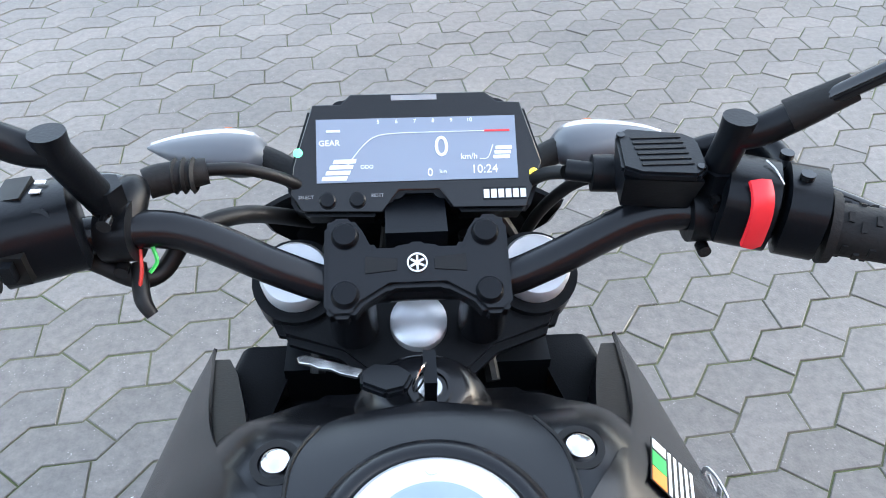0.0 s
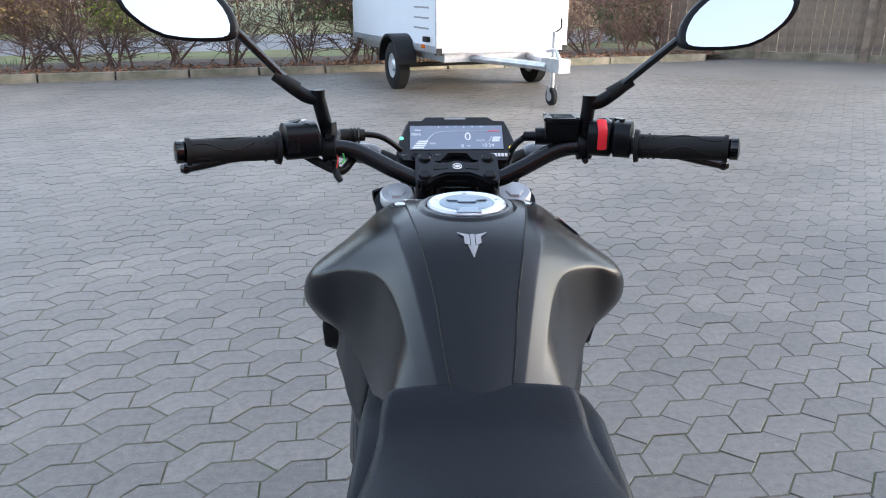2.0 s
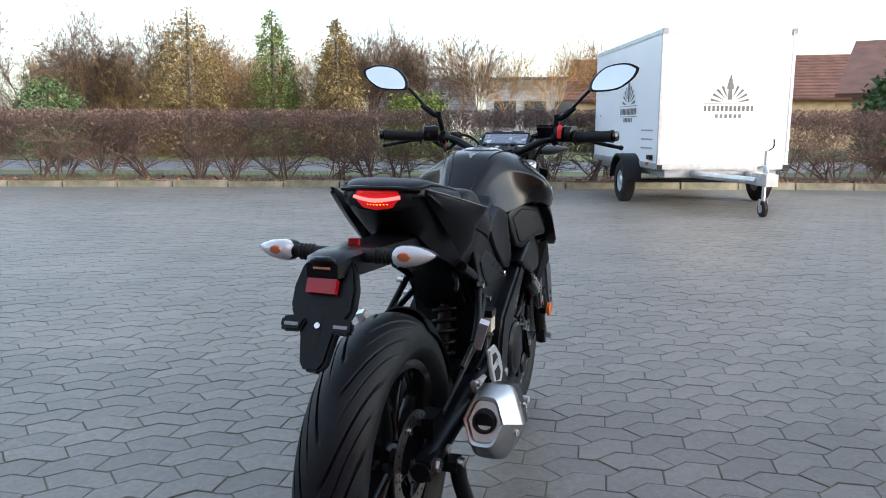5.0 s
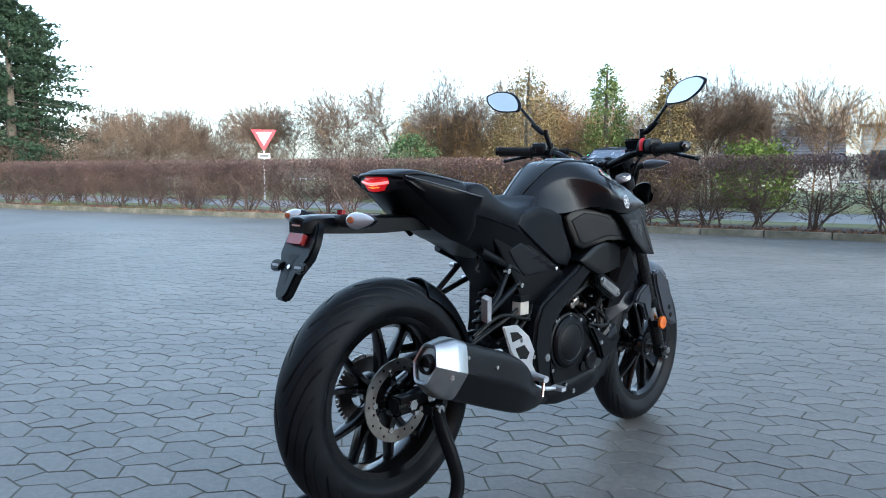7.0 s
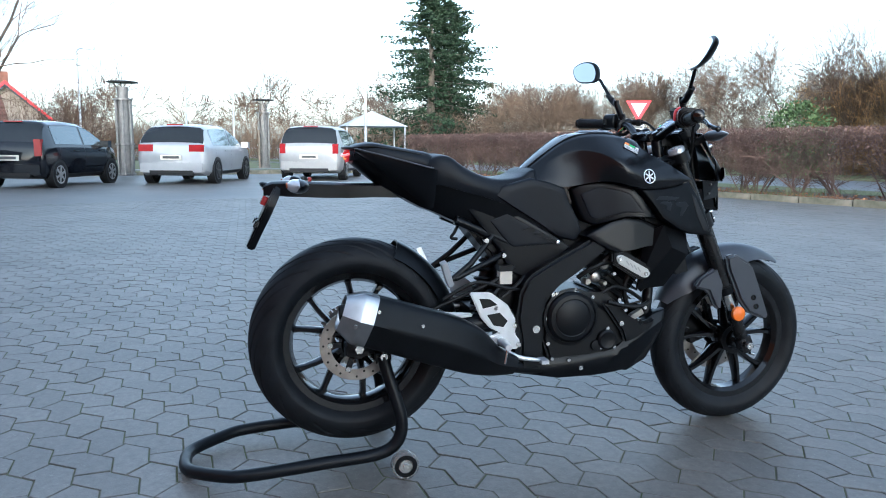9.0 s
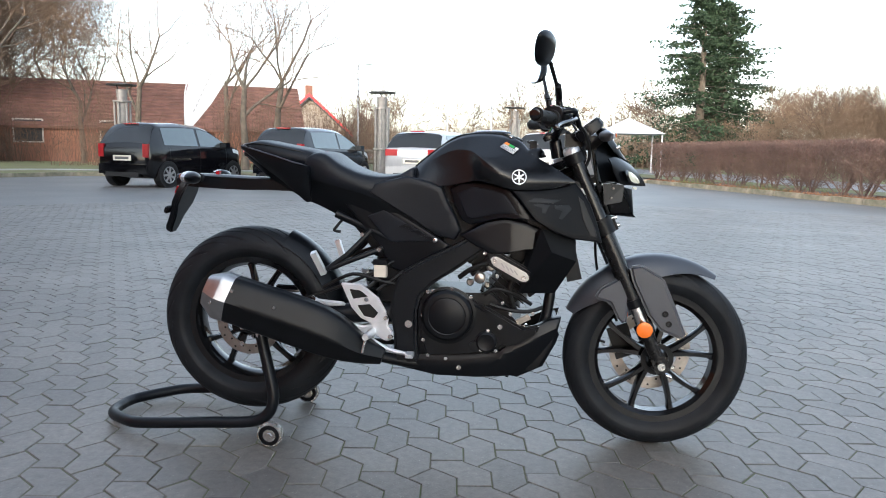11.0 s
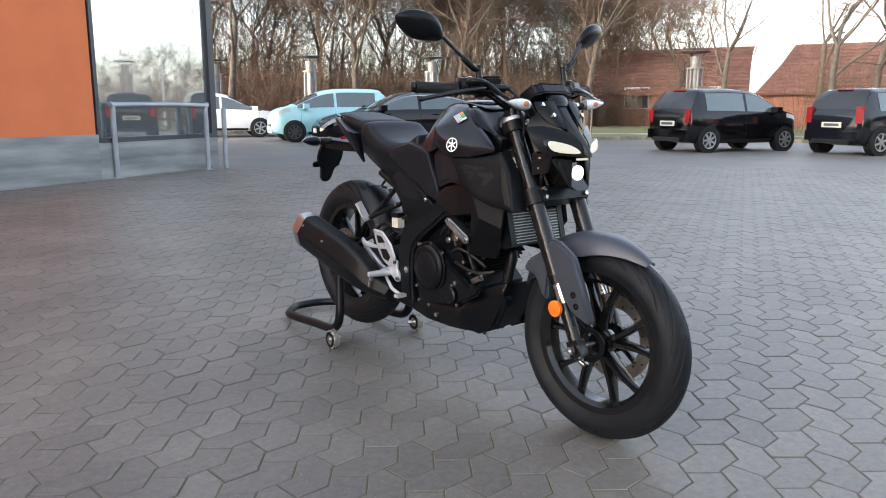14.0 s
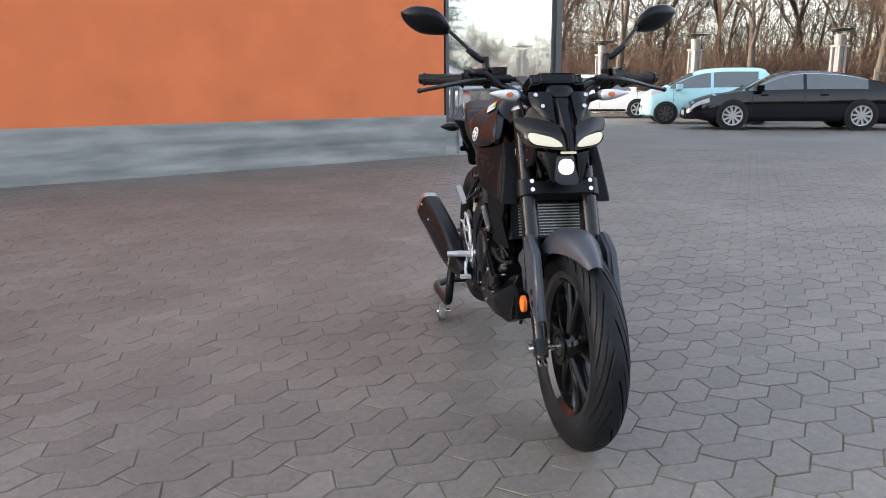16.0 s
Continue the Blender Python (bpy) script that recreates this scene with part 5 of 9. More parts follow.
def wheel(name, centre, R_, half, pitch, lean, disc_x, disc_r, turn, label):
    m = Matrix.Translation(centre)
    w = part(name, lathe([(-half * 0.66, 0.196), (-half * 0.70, 0.222), (-half * 0.60, 0.226), (-half * 0.52, 0.205), (-0.02, 0.196), (0.02, 0.196), (half * 0.52, 0.205), (half * 0.60, 0.226), (half * 0.70, 0.222), (half * 0.66, 0.196), (0.02, 0.184), (-0.02, 0.184)], 96, "x", closed=True), "gloss", bike, label, 35)
    w.matrix_basis = m
    part("tyre", tyre(R_, half, pitch, lean), "rubber", w, "black tyre with slanting tread grooves", 75)
    for k in range(5):
        for s in (-1, 1):
            part("spoke", spoke(turn + 2 * math.pi * k / 5, s * 0.30, 0.034, 0.197, 0.010, 0.028, 0.014), "gloss", w)
    part("hub", lathe([(-0.055, 0.0), (-0.055, 0.028), (-0.03, 0.036), (-0.02, 0.044), (0.02, 0.044), (0.03, 0.036), (0.055, 0.028), (0.055, 0.0)], 36, "x"), "gloss", w)
    s = 1 if disc_x > 0 else -1
    part("brake_disc", lathe([(disc_x - 0.002, disc_r * 0.70), (disc_x - 0.002, disc_r), (disc_x + 0.002, disc_r), (disc_x + 0.002, disc_r * 0.70)], 72, "x", closed=True), "disc", w, "drilled steel brake disc")
    hb = bmesh.new()
    for k in range(24):
        a = 2 * math.pi * k / 24
        r = disc_r * (0.78 if k % 2 else 0.90)
        lathe([(disc_x - 0.0026, 0.0), (disc_x - 0.0026, 0.0036), (disc_x + 0.0026, 0.0036), (disc_x + 0.0026, 0.0)], 8, "x", (0, r * math.cos(a), r * math.sin(a)), hb)
    ho = part("disc_holes", hb, "wire", w)
    ho["kind"] = "stuff"
    cb = lathe([(disc_x - 0.004, 0.03), (disc_x - 0.004, 0.045), (disc_x + 0.004, 0.045), (disc_x + 0.004, 0.03)], 36, "x", closed=True)
    for k in range(5):
        arm = block(disc_x - 0.004, disc_x + 0.004, -0.008, 0.008, 0.04, disc_r * 0.78, 0.002)
        moved(arm, Matrix.Rotation(2 * math.pi * k / 5 + 0.3, 4, "X"))
        merge(cb, arm)
    part("disc_carrier", cb, "gloss", w)
    for k in range(5):
        a = 2 * math.pi * k / 5 + 0.3
        y, z = disc_r * 0.72 * -math.sin(a), disc_r * 0.72 * math.cos(a)
        part("disc_button", lathe([(disc_x - 0.006, 0.0), (disc_x - 0.006, 0.008), (disc_x + 0.006, 0.008), (disc_x + 0.006, 0.0)], 14, "x", (0, y, z)), "steel", w)
    part("valve", rod((0.0, 0.196 * math.cos(2.9), 0.196 * math.sin(2.9)), (0.012, 0.165 * math.cos(2.9), 0.165 * math.sin(2.9)), 0.004, 8), "wire", w)
    return w


fw = wheel("front_wheel", AXF, 0.296, 0.051, 12, 1.7, -0.066, 0.134, 0.30, "gloss black ten-spoke front wheel")
fw.matrix_basis = Matrix.Translation((-0.012, 1.335, 0.296)) @ Matrix.Rotation(radians(2.0), 4, "Z")
rw = wheel("rear_wheel", AXR, 0.314, 0.072, 12, 1.8, 0.070, 0.110, 0.12, "gloss black ten-spoke rear wheel")
sb = bmesh.new()
for k in range(44):
    moved_tooth = block(-0.067, -0.062, -0.005, 0.005, 0.088, 0.099, 0.001)
    moved(moved_tooth, Matrix.Rotation(2 * math.pi * k / 44, 4, "X"))
    merge(sb, moved_tooth)
lathe([(-0.068, 0.05), (-0.068, 0.09), (-0.061, 0.09), (-0.061, 0.05)], 44, "x", (0, 0, 0), sb, True)
part("sprocket", sb, "disc", rw, "steel rear sprocket")
part("abs_ring", lathe([(0.05, 0.036), (0.05, 0.052), (0.054, 0.052), (0.054, 0.036)], 40, "x", closed=True), "engine", fw)


# ---- fork and front mudguard ----
FT, FB = Vector((0.092, 1.036, 0.952)), Vector((0.092, 1.338, 0.288))
fdir = (FB - FT).normalized()


def on_fork(z, x=0.092):
    f = (z - FT.z) / (FB.z - FT.z)
    p = FT + (FB - FT) * f
    return Vector((x, p.y, p.z))


for s in (1, -1):
    leg = part("fork_leg", tube([on_fork(0.945, 0.092 * s), on_fork(0.74, 0.092 * s), on_fork(0.70, 0.092 * s), on_fork(0.49, 0.092 * s)], [0.0245, 0.0245, 0.0265, 0.0265], 24, None, 1), "fork", bike, "thick black upper fork tube")
    part("dust_seal", tube([on_fork(0.50, 0.092 * s), on_fork(0.475, 0.092 * s)], [0.029, 0.027], 24, None, 1), "plastic", leg)
    part("stanchion", tube([on_fork(0.48, 0.092 * s), on_fork(0.36, 0.092 * s)], 0.0195, 20, None, 1), "steel", leg, "polished fork stanchion")
    part("axle_lug", tube([on_fork(0.42, 0.092 * s), on_fork(0.39, 0.092 * s), on_fork(0.33, 0.092 * s), on_fork(0.268, 0.092 * s)], [0.021, 0.022, 0.021, 0.019], 20, None, 1), "fork", leg)
    part("lug_clamp", moved(block(-0.017, 0.017, -0.022, 0.022, -0.024, 0.024, 0.010), Matrix.Translation((0.094 * s, 1.335, 0.296)) @ Matrix.Rotation(radians(24), 4, "X")), "fork", leg)
    part("axle_bolt", lathe([(0.0, 0.0), (0.0, 0.013), (0.012 * s, 0.012), (0.012 * s, 0.006), (0.006 * s, 0.005), (0.006 * s, 0.0)], 20, "x", (0.117 * s, 1.335, 0.294)), "steel", leg)
    for k in (-0.009, 0.009):
        part("pinch_bolt", rod((0.094 * s + k, 1.355, 0.262), (0.094 * s + k, 1.372, 0.256), 0.0055, 10), "steel", leg)
    rl = part("side_reflector", lathe([(0.0, 0.0), (0.0, 0.024), (0.010 * s, 0.024), (0.013 * s, 0.018), (0.013 * s, 0.0)], 32, "x", (0.126 * s, 1.277, 0.410)), "orange", bike, "round orange side reflector")
    part("bracket", block(min(0.10 * s, 0.121 * s), max(0.10 * s, 0.121 * s), 1.262, 1.290, 0.392, 0.415, 0.004), "plastic", rl)
    cap = part("fork_cap", lathe([(-0.006, 0.0), (-0.006, 0.0265), (0.006, 0.0265), (0.009, 0.024), (0.008, 0.018), (0.008, 0.0)], 40, "z"), "alu", bike, "bright aluminium fork cap")
    cap.matrix_basis = Matrix.Translation(on_fork(0.950, 0.092 * s)) @ Matrix.Rotation(radians(24), 4, "X")
    part("hexagon", lathe([(0.008, 0.0), (0.008, 0.014), (0.012, 0.013), (0.012, 0.0)], 6, "z"), "alu", cap, smooth=20)
    part("lower_clamp_ring", tube([on_fork(0.745, 0.092 * s), on_fork(0.70, 0.092 * s)], 0.035, 24, None, 1), "engine", bike)
    for z in (0.735, 0.712):
        part("clamp_bolt", rod(on_fork(z, 0.088 * s) + Vector((0, 0.030, 0.012)), on_fork(z, 0.088 * s) + Vector((0, 0.047, 0.018)), 0.0065, 12), "steel", bike)
    part("upper_clamp_ring", tube([on_fork(0.944, 0.092 * s), on_fork(0.915, 0.092 * s)], 0.0345, 28, None, 1), "engine", bike)
part("top_yoke", moved(slab([(-0.10, 0.03), (-0.12, 0.0), (-0.105, -0.035), (-0.06, -0.050), (-0.03, -0.075), (0.03, -0.075), (0.06, -0.050), (0.105, -0.035), (0.12, 0.0), (0.10, 0.03), (0.04, 0.012), (-0.04, 0.012)], -0.02, 0.0, 0.006, None, 2, "z"), Matrix.Translation((0, 1.034, 0.933)) @ Matrix.Rotation(radians(24), 4, "X")), "engine", bike, "black cast top yoke")
part("lower_yoke", moved(block(-0.10, 0.10, -0.03, 0.05, -0.02, 0.018, 0.012), Matrix.Translation((0, 1.135, 0.715)) @ Matrix.Rotation(radians(24), 4, "X")), "engine", bike)
nut = part("stem_nut", lathe([(0.0, 0.0), (0.0, 0.026), (0.004, 0.026), (0.005, 0.022), (0.018, 0.0215), (0.022, 0.016), (0.022, 0.0)], 24, "z"), "alu", bike, "bright domed steering stem nut", smooth=50)
nut.matrix_basis = Matrix.Translation((0, 1.012, 0.915)) @ Matrix.Rotation(radians(24), 4, "X")
part("washer", lathe([(-0.004, 0.0), (-0.004, 0.028), (0.001, 0.028), (0.001, 0.0)], 32, "z"), "steel", nut)
part("steering_head", tube([(0, 1.03, 0.90), (0, 1.12, 0.70)], 0.036, 20, None, 1), "frame", bike)


def mudguard():
    rows = []
    for a in np.linspace(57, 153, 22):
        f = (a - 57) / 96
        r = 0.326 + 0.012 * math.sin(math.pi * f)
        hw = 0.020 + 0.050 * min(1, 3.2 * f) * min(1, 4.5 * (1 - f) + 0.35)
        drop = 0.006 + 0.055 * min(1, 2.6 * f) * min(1, 4 * (1 - f) + 0.2)
        c, s = math.cos(radians(a)), math.sin(radians(a))
        row = []
        for u in np.linspace(-1, 1, 15):
            d = drop * abs(u) ** 3.2 + 0.008 * abs(u) ** 1.5
            row.append((hw * math.copysign(abs(u) ** 0.85, u), AXF[1] + (r - d) * c, AXF[2] + (r - d) * s))
        rows.append(row)
    return thicken(loft(rows), 0.004)


fender = part("front_mudguard", mudguard(), "grey", bike, "dark grey front mudguard", 50)
for s in (1, -1):
    x0, x1 = (0.096, 0.124) if s > 0 else (-0.124, -0.096)
    part("side_plate", slab([(1.225, 0.604), (1.262, 0.612), (1.330, 0.572), (1.364, 0.497), (1.408, 0.390), (1.394, 0.380), (1.325, 0.408), (1.290, 0.449), (1.235, 0.560)], x0, x1, 0.010, None, 3), "grey", fender, "grey side plate with two bolt recesses")
    part("side_plate", slab([(1.119, 0.500), (1.172, 0.486), (1.200, 0.430), (1.224, 0.418), (1.232, 0.520), (1.232, 0.596), (1.178, 0.556), (1.140, 0.535)], x0 + 0.004 * s - 0.012 * (s > 0), x1 - 0.010 * s * (s > 0), 0.008, None, 3), "grey", fender)
    for y, z in ((1.338, 0.461), (1.350, 0.430)):
        part("recess_bolt", lathe([(0.0, 0.0), (0.0, 0.0095), (0.003 * s, 0.0095), (0.003 * s, 0.006), (0.001 * s, 0.005), (0.001 * s, 0.0)], 18, "x", (0.123 * s, y, z)), "gloss", fender)
caliper = part("front_caliper", moved(block(-0.03, 0.03, -0.035, 0.035, -0.055, 0.055, 0.014), Matrix.Translation((-0.072, 1.235, 0.330)) @ Matrix.Rotation(radians(20), 4, "X")), "engine", bike, "black front brake caliper")
part("caliper_bolt", rod((-0.10, 1.225, 0.36), (-0.108, 1.225, 0.36), 0.008), "steel", caliper)
part("brake_hose", tube([(-0.07, 1.22, 0.39), (-0.10, 1.16, 0.52), (-0.10, 1.14, 0.66), (-0.05, 1.16, 0.76), (0.04, 1.12, 0.90)], 0.0045, 8), "wire", bike)
part("axle", rod((-0.10, 1.335, 0.296), (0.10, 1.335, 0.296), 0.010), "steel", bike)


# ---- headlamp mask, lamps, meter ----
def facet(cols, t=0.004, bulge=0.0):
    """A thick skin over columns of points, with its inner points pushed forward by the bulge."""
    n = len(cols[0])
    b = loft(smoothgrid([[Vector(p) + Vector((0, bulge * math.sin(math.pi * i / (n - 1)), 0)) for i, p in enumerate(c)] for c in cols], 3, 3))
    return thicken(b, t)


mask = part("headlamp_mask", loft([[(-0.060, 1.115, 1.0), (0.060, 1.115, 1.0), (0.040, 1.14, 1.0), (-0.040, 1.14, 1.0)], [(-0.100, 1.11, 0.93), (0.100, 1.11, 0.93), (0.040, 1.19, 0.93), (-0.040, 1.19, 0.93)], [(-0.085, 1.13, 0.86), (0.085, 1.13, 0.86), (0.025, 1.235, 0.86), (-0.025, 1.235, 0.86)]], ring=True), "plastic", bike, "angular black headlamp mask with two slanted lamps", 30)
nose_rows = []
for z, y, w in ((1.008, 1.146, 0.030), (0.985, 1.165, 0.029), (0.955, 1.190, 0.026), (0.920, 1.222, 0.022), (0.885, 1.254, 0.017), (0.862, 1.272, 0.014), (0.847, 1.279, 0.012)):
    nose_rows.append([(w * u, y - 0.020 * max(0.0, abs(u) - 0.45) / 0.55, z) for u in (-1, -0.75, -0.48, 0, 0.48, 0.75, 1)])
part("nose_ridge", thicken(loft(smoothgrid(nose_rows, 2, 1)), 0.004), "plastic", mask, "raised nose ridge of the mask", 35)
part("mask_visor", loft([[(w * math.cos(a), y0 + 0.020 * math.sin(a), z) for a in np.linspace(0, 2 * math.pi, 21)[:-1]] for z, w, y0 in ((0.994, 0.036, 1.142), (1.004, 0.043, 1.140), (1.018, 0.041, 1.132), (1.026, 0.034, 1.124))], ring=True), "plastic", mask, "", 40)
for s in (1, -1):
    cols = [[(0.137, 1.144, 0.932), (0.137, 1.150, 0.916), (0.131, 1.160, 0.894)], [(0.104, 1.166, 0.936), (0.110, 1.182, 0.900), (0.108, 1.187, 0.856)], [(0.064, 1.192, 0.929), (0.068, 1.218, 0.895), (0.064, 1.224, 0.850)], [(0.024, 1.224, 0.914), (0.018, 1.250, 0.885), (0.012, 1.264, 0.846)]]
    part("mask_brow", facet([[(x * s, y, z) for x, y, z in c] for c in cols], 0.004, 0.003), "plastic", mask, "", 30)
    cols = [[(0.092, 1.122, 1.006), (0.090, 1.142, 0.974), (0.074, 1.162, 0.950)], [(0.062, 1.142, 1.008), (0.062, 1.168, 0.972), (0.054, 1.190, 0.934)], [(0.029, 1.146, 1.008), (0.030, 1.176, 0.965), (0.034, 1.206, 0.926)]]
    part("mask_shield", facet([[(x * s, y + 0.006, z) for x, y, z in c] for c in cols], 0.004), "plastic", mask, "", 30)
    eye = [(0.104, 1.200, 0.894), (0.026, 1.238, 0.874), (0.027, 1.245, 0.856), (0.096, 1.2105, 0.864)]
    c0 = [sum(p[i] for p in eye) / 4 for i in range(3)]
    rows = []
    for k, dy in ((1.20, 0.004), (1.0, 0.009)):
        ring_ = catmull([[c0[i] + (p[i] - c0[i]) * k for i in range(3)] for p in eye], 4, True)
        ring_ = [q.lerp(Vector([c0[i] + (p[i] - c0[i]) * k for i in range(3)]), 0.0) for q, p in zip(ring_, [e for e in eye for _ in range(4)])]
        rows.append([Vector((q.x * s, q.y + dy, q.z)) for q in ring_])
    part("lamp_recess", loft(rows, ring=True), "gloss", mask, "", 30)
    rows = [[Vector((q.x, q.y - 0.002, q.z)) for q in rows[1]], [Vector((q.x, q.y + 0.001, q.z)) for q in rows[1]], [Vector((c0[0] * s, c0[1] + 0.011, c0[2])).lerp(q, 0.75) + Vector((0, 0.003, 0)) for q in rows[1]]]
    part("position_lamp", loft(rows, ring=True), "drl", mask, "slanted glowing position lamp", 60)
    for x, y, z in ((0.0751, 1.146, 0.9957), (0.0615, 1.1785, 0.9646)):
        part("mask_bolt", rod((x * s, y - 0.004, z - 0.002), (x * s, y + 0.007, z + 0.004), 0.0062, 14), "steel", mask)
    part("lamp_stay", loft([[(0.100 * s, 1.135, 0.855), (0.088 * s, 1.20, 0.852), (0.096 * s, 1.195, 0.80), (0.104 * s, 1.14, 0.79)], [(0.094 * s, 1.135, 0.855), (0.080 * s, 1.20, 0.852), (0.088 * s, 1.195, 0.80), (0.098 * s, 1.14, 0.79)]], ring=True), "plastic", bike, "black side plate under the mask", 30)
    for y, z in ((1.165, 0.842), (1.160, 0.812)):
        part("stay_bolt", rod((0.096 * s, y, z), (0.1015 * s, y + 0.002, z), 0.0032, 10), "disc", bike)
lampb = part("projector_housing", loft([[(-0.078, 1.195, 0.850), (0.078, 1.195, 0.850), (0.075, 1.12, 0.850), (-0.075, 1.12, 0.850)], [(-0.070, 1.215, 0.828), (0.070, 1.215, 0.828), (0.070, 1.12, 0.828), (-0.070, 1.12, 0.828)], [(-0.046, 1.222, 0.795), (0.046, 1.222, 0.795), (0.055, 1.13, 0.795), (-0.055, 1.13, 0.795)], [(-0.036, 1.238, 0.760), (0.036, 1.238, 0.760), (0.045, 1.14, 0.765), (-0.045, 1.14, 0.765)], [(-0.026, 1.250, 0.748), (0.026, 1.250, 0.748), (0.035, 1.15, 0.756), (-0.035, 1.15, 0.756)]], ring=True), "gloss", bike, "gloss black lower lamp housing", 30)
part("projector_lens", loft([[(0.0 + w * math.copysign(abs(math.cos(a)) ** 0.78, math.cos(a)), y, 0.797 + w * math.copysign(abs(math.sin(a)) ** 0.78, math.sin(a))) for a in np.linspace(0, 2 * math.pi, 25)[:-1]] for y, w in ((1.226, 0.0225), (1.232, 0.0215), (1.237, 0.017), (1.239, 0.008))], ring=True), "headlit", lampb, "bright rounded square projector lamp", 50)
part("light_strip", block(-0.022, 0.022, 1.240, 1.248, 0.836, 0.842, 0.002), "drl", lampb)
for s in (1, -1):
    part("lamp_wing", facet([[(0.030 * s, 1.232, 0.836), (0.034 * s, 1.236, 0.800), (0.038 * s, 1.240, 0.752)], [(0.060 * s, 1.218, 0.840), (0.056 * s, 1.226, 0.812), (0.048 * s, 1.234, 0.764)], [(0.082 * s, 1.194, 0.840), (0.078 * s, 1.199, 0.828), (0.060 * s, 1.217, 0.796)]], 0.005), "textured", lampb, "", 30)
    part("lamp_bracket", rod((0.05 * s, 1.14, 0.84), (0.06 * s, 1.13, 0.74), 0.009, 8), "plastic", bike)

meter_m = Matrix.Translation((0.003, 1.083, 1.0295)) @ Matrix.Rotation(radians(39), 4, "X")
mo = [(-0.079, 0.038), (-0.0935, -0.010), (-0.096, -0.032), (-0.087, -0.046), (-0.028, -0.048), (-0.015, -0.031), (0.016, -0.031), (0.026, -0.046), (0.081, -0.047), (0.095, -0.012), (0.081, 0.037), (0.063, 0.038), (0.054, 0.046), (-0.050, 0.046), (-0.0575, 0.038)]
meter = part("instrument_panel", slab(mo, -0.030, 0.004, 0.005, None, 3, "z"), "plastic", bike, "black instrument panel with a blue-grey display")
meter.matrix_basis = meter_m
part("bezel", slab([(p[0] * 0.965, p[1] * 0.955) for p in mo], 0.0045, 0.0055, 0.0008, None, 1, "z"), "gloss", meter)
part("screen", block(-0.0735, 0.0735, -0.0235, 0.0245, 0.0058, 0.0070, 0.0008), "screen", meter, "blue-grey liquid crystal display")


def lcd(words, x, y, size, material="lcd", z=0.0076):
    return writing(words, size, pose(x, y, z), material, meter, 0.0002)


def bar(x0, x1, y0, y1, material="lcd", z=0.0072, name="display_bar", slant=0.0):
    part(name, slab([(x0, y0), (x1, y0), (x1 + slant, y1), (x0 + slant, y1)], z, z + 0.0004, 0.0, None, 1, "z"), material, meter, smooth=0)


lcd("0", 0.018, 0.001, 0.022)
lcd("km/h", 0.038, -0.0065, 0.0062)
lcd("0", 0.009, -0.018, 0.0085)
lcd("km", 0.0185, -0.0175, 0.0045)
lcd("10:24", 0.049, -0.0165, 0.0090)
lcd("GEAR", -0.064, 0.006, 0.0062)
lcd("ODO", -0.037, -0.0125, 0.004)
for k, d in enumerate("5678910"[:5]):
    lcd(d, -0.028 + k * 0.0135, 0.0215, 0.0042)
lcd("10", 0.0395, 0.0215, 0.0042)
for k in range(4):
    bar(-0.070 + 0.0028 * k, -0.052 + 0.0022 * k, -0.022 + k * 0.0042, -0.0190 + k * 0.0042, slant=0.001)
bar(-0.066, -0.056, 0.0145, 0.0160)
bar(0.050, 0.069, 0.0122, 0.0136, "red")
bar(0.056, 0.068, -0.0085, -0.0060)
bar(0.057, 0.069, -0.0050, -0.0025)
bar(0.058, 0.070, -0.0015, 0.0010)
part("scale_line", tube([(-0.052, -0.012, 0.0076), (-0.040, 0.003, 0.0076), (-0.030, 0.0105, 0.0076), (-0.015, 0.0125, 0.0076), (0.01, 0.0128, 0.0076), (0.05, 0.0128, 0.0076)], 0.0003, 5), "lcd", meter)
part("scale_line", tube([(0.046, -0.0085, 0.0076), (0.052, -0.0075, 0.0076), (0.056, 0.002, 0.0076)], 0.0003, 5), "lcd", meter)
bar(0.047, 0.079, -0.0395, -0.0300, "plastic", 0.0055, "badge_plate")
for k in range(6):
    bar(0.0475 + k * 0.0054, 0.0516 + k * 0.0054, -0.0380, -0.0315, "white", 0.0062, "badge_bar")
bar(-0.018, 0.016, 0.0385, 0.0425, "greyprint", 0.0057, "light_sensor")
for x, y, mt, r_ in ((-0.087, 0.0, "greenlamp", 0.0035), (0.0855, -0.0195, "yellowlamp", 0.0035)):
    part("pilot_lamp", lathe([(0.0056, 0.0), (0.0056, r_), (0.0066, r_ * 0.7), (0.0068, 0.0)], 16, "z", (x, y, 0)), mt, meter)
for x in (-0.066, -0.0445):
    part("button", lathe([(0.005, 0.0), (0.005, 0.0062), (0.008, 0.0060), (0.0090, 0.0048), (0.0084, 0.0)], 20, "z", (x, -0.0365, 0)), "plastic", meter)
lcd("SELECT", -0.0815, -0.0335, 0.0034, "greyprint", 0.006)
lcd("RESET", -0.0300, -0.0335, 0.0034, "greyprint", 0.006)
part("meter_bracket", block(-0.022, 0.022, 1.02, 1.09, 0.965, 1.005, 0.006), "plastic", bike)
part("meter_bracket", block(-0.07, 0.07, 1.075, 1.12, 0.955, 1.0, 0.01), "plastic", bike)


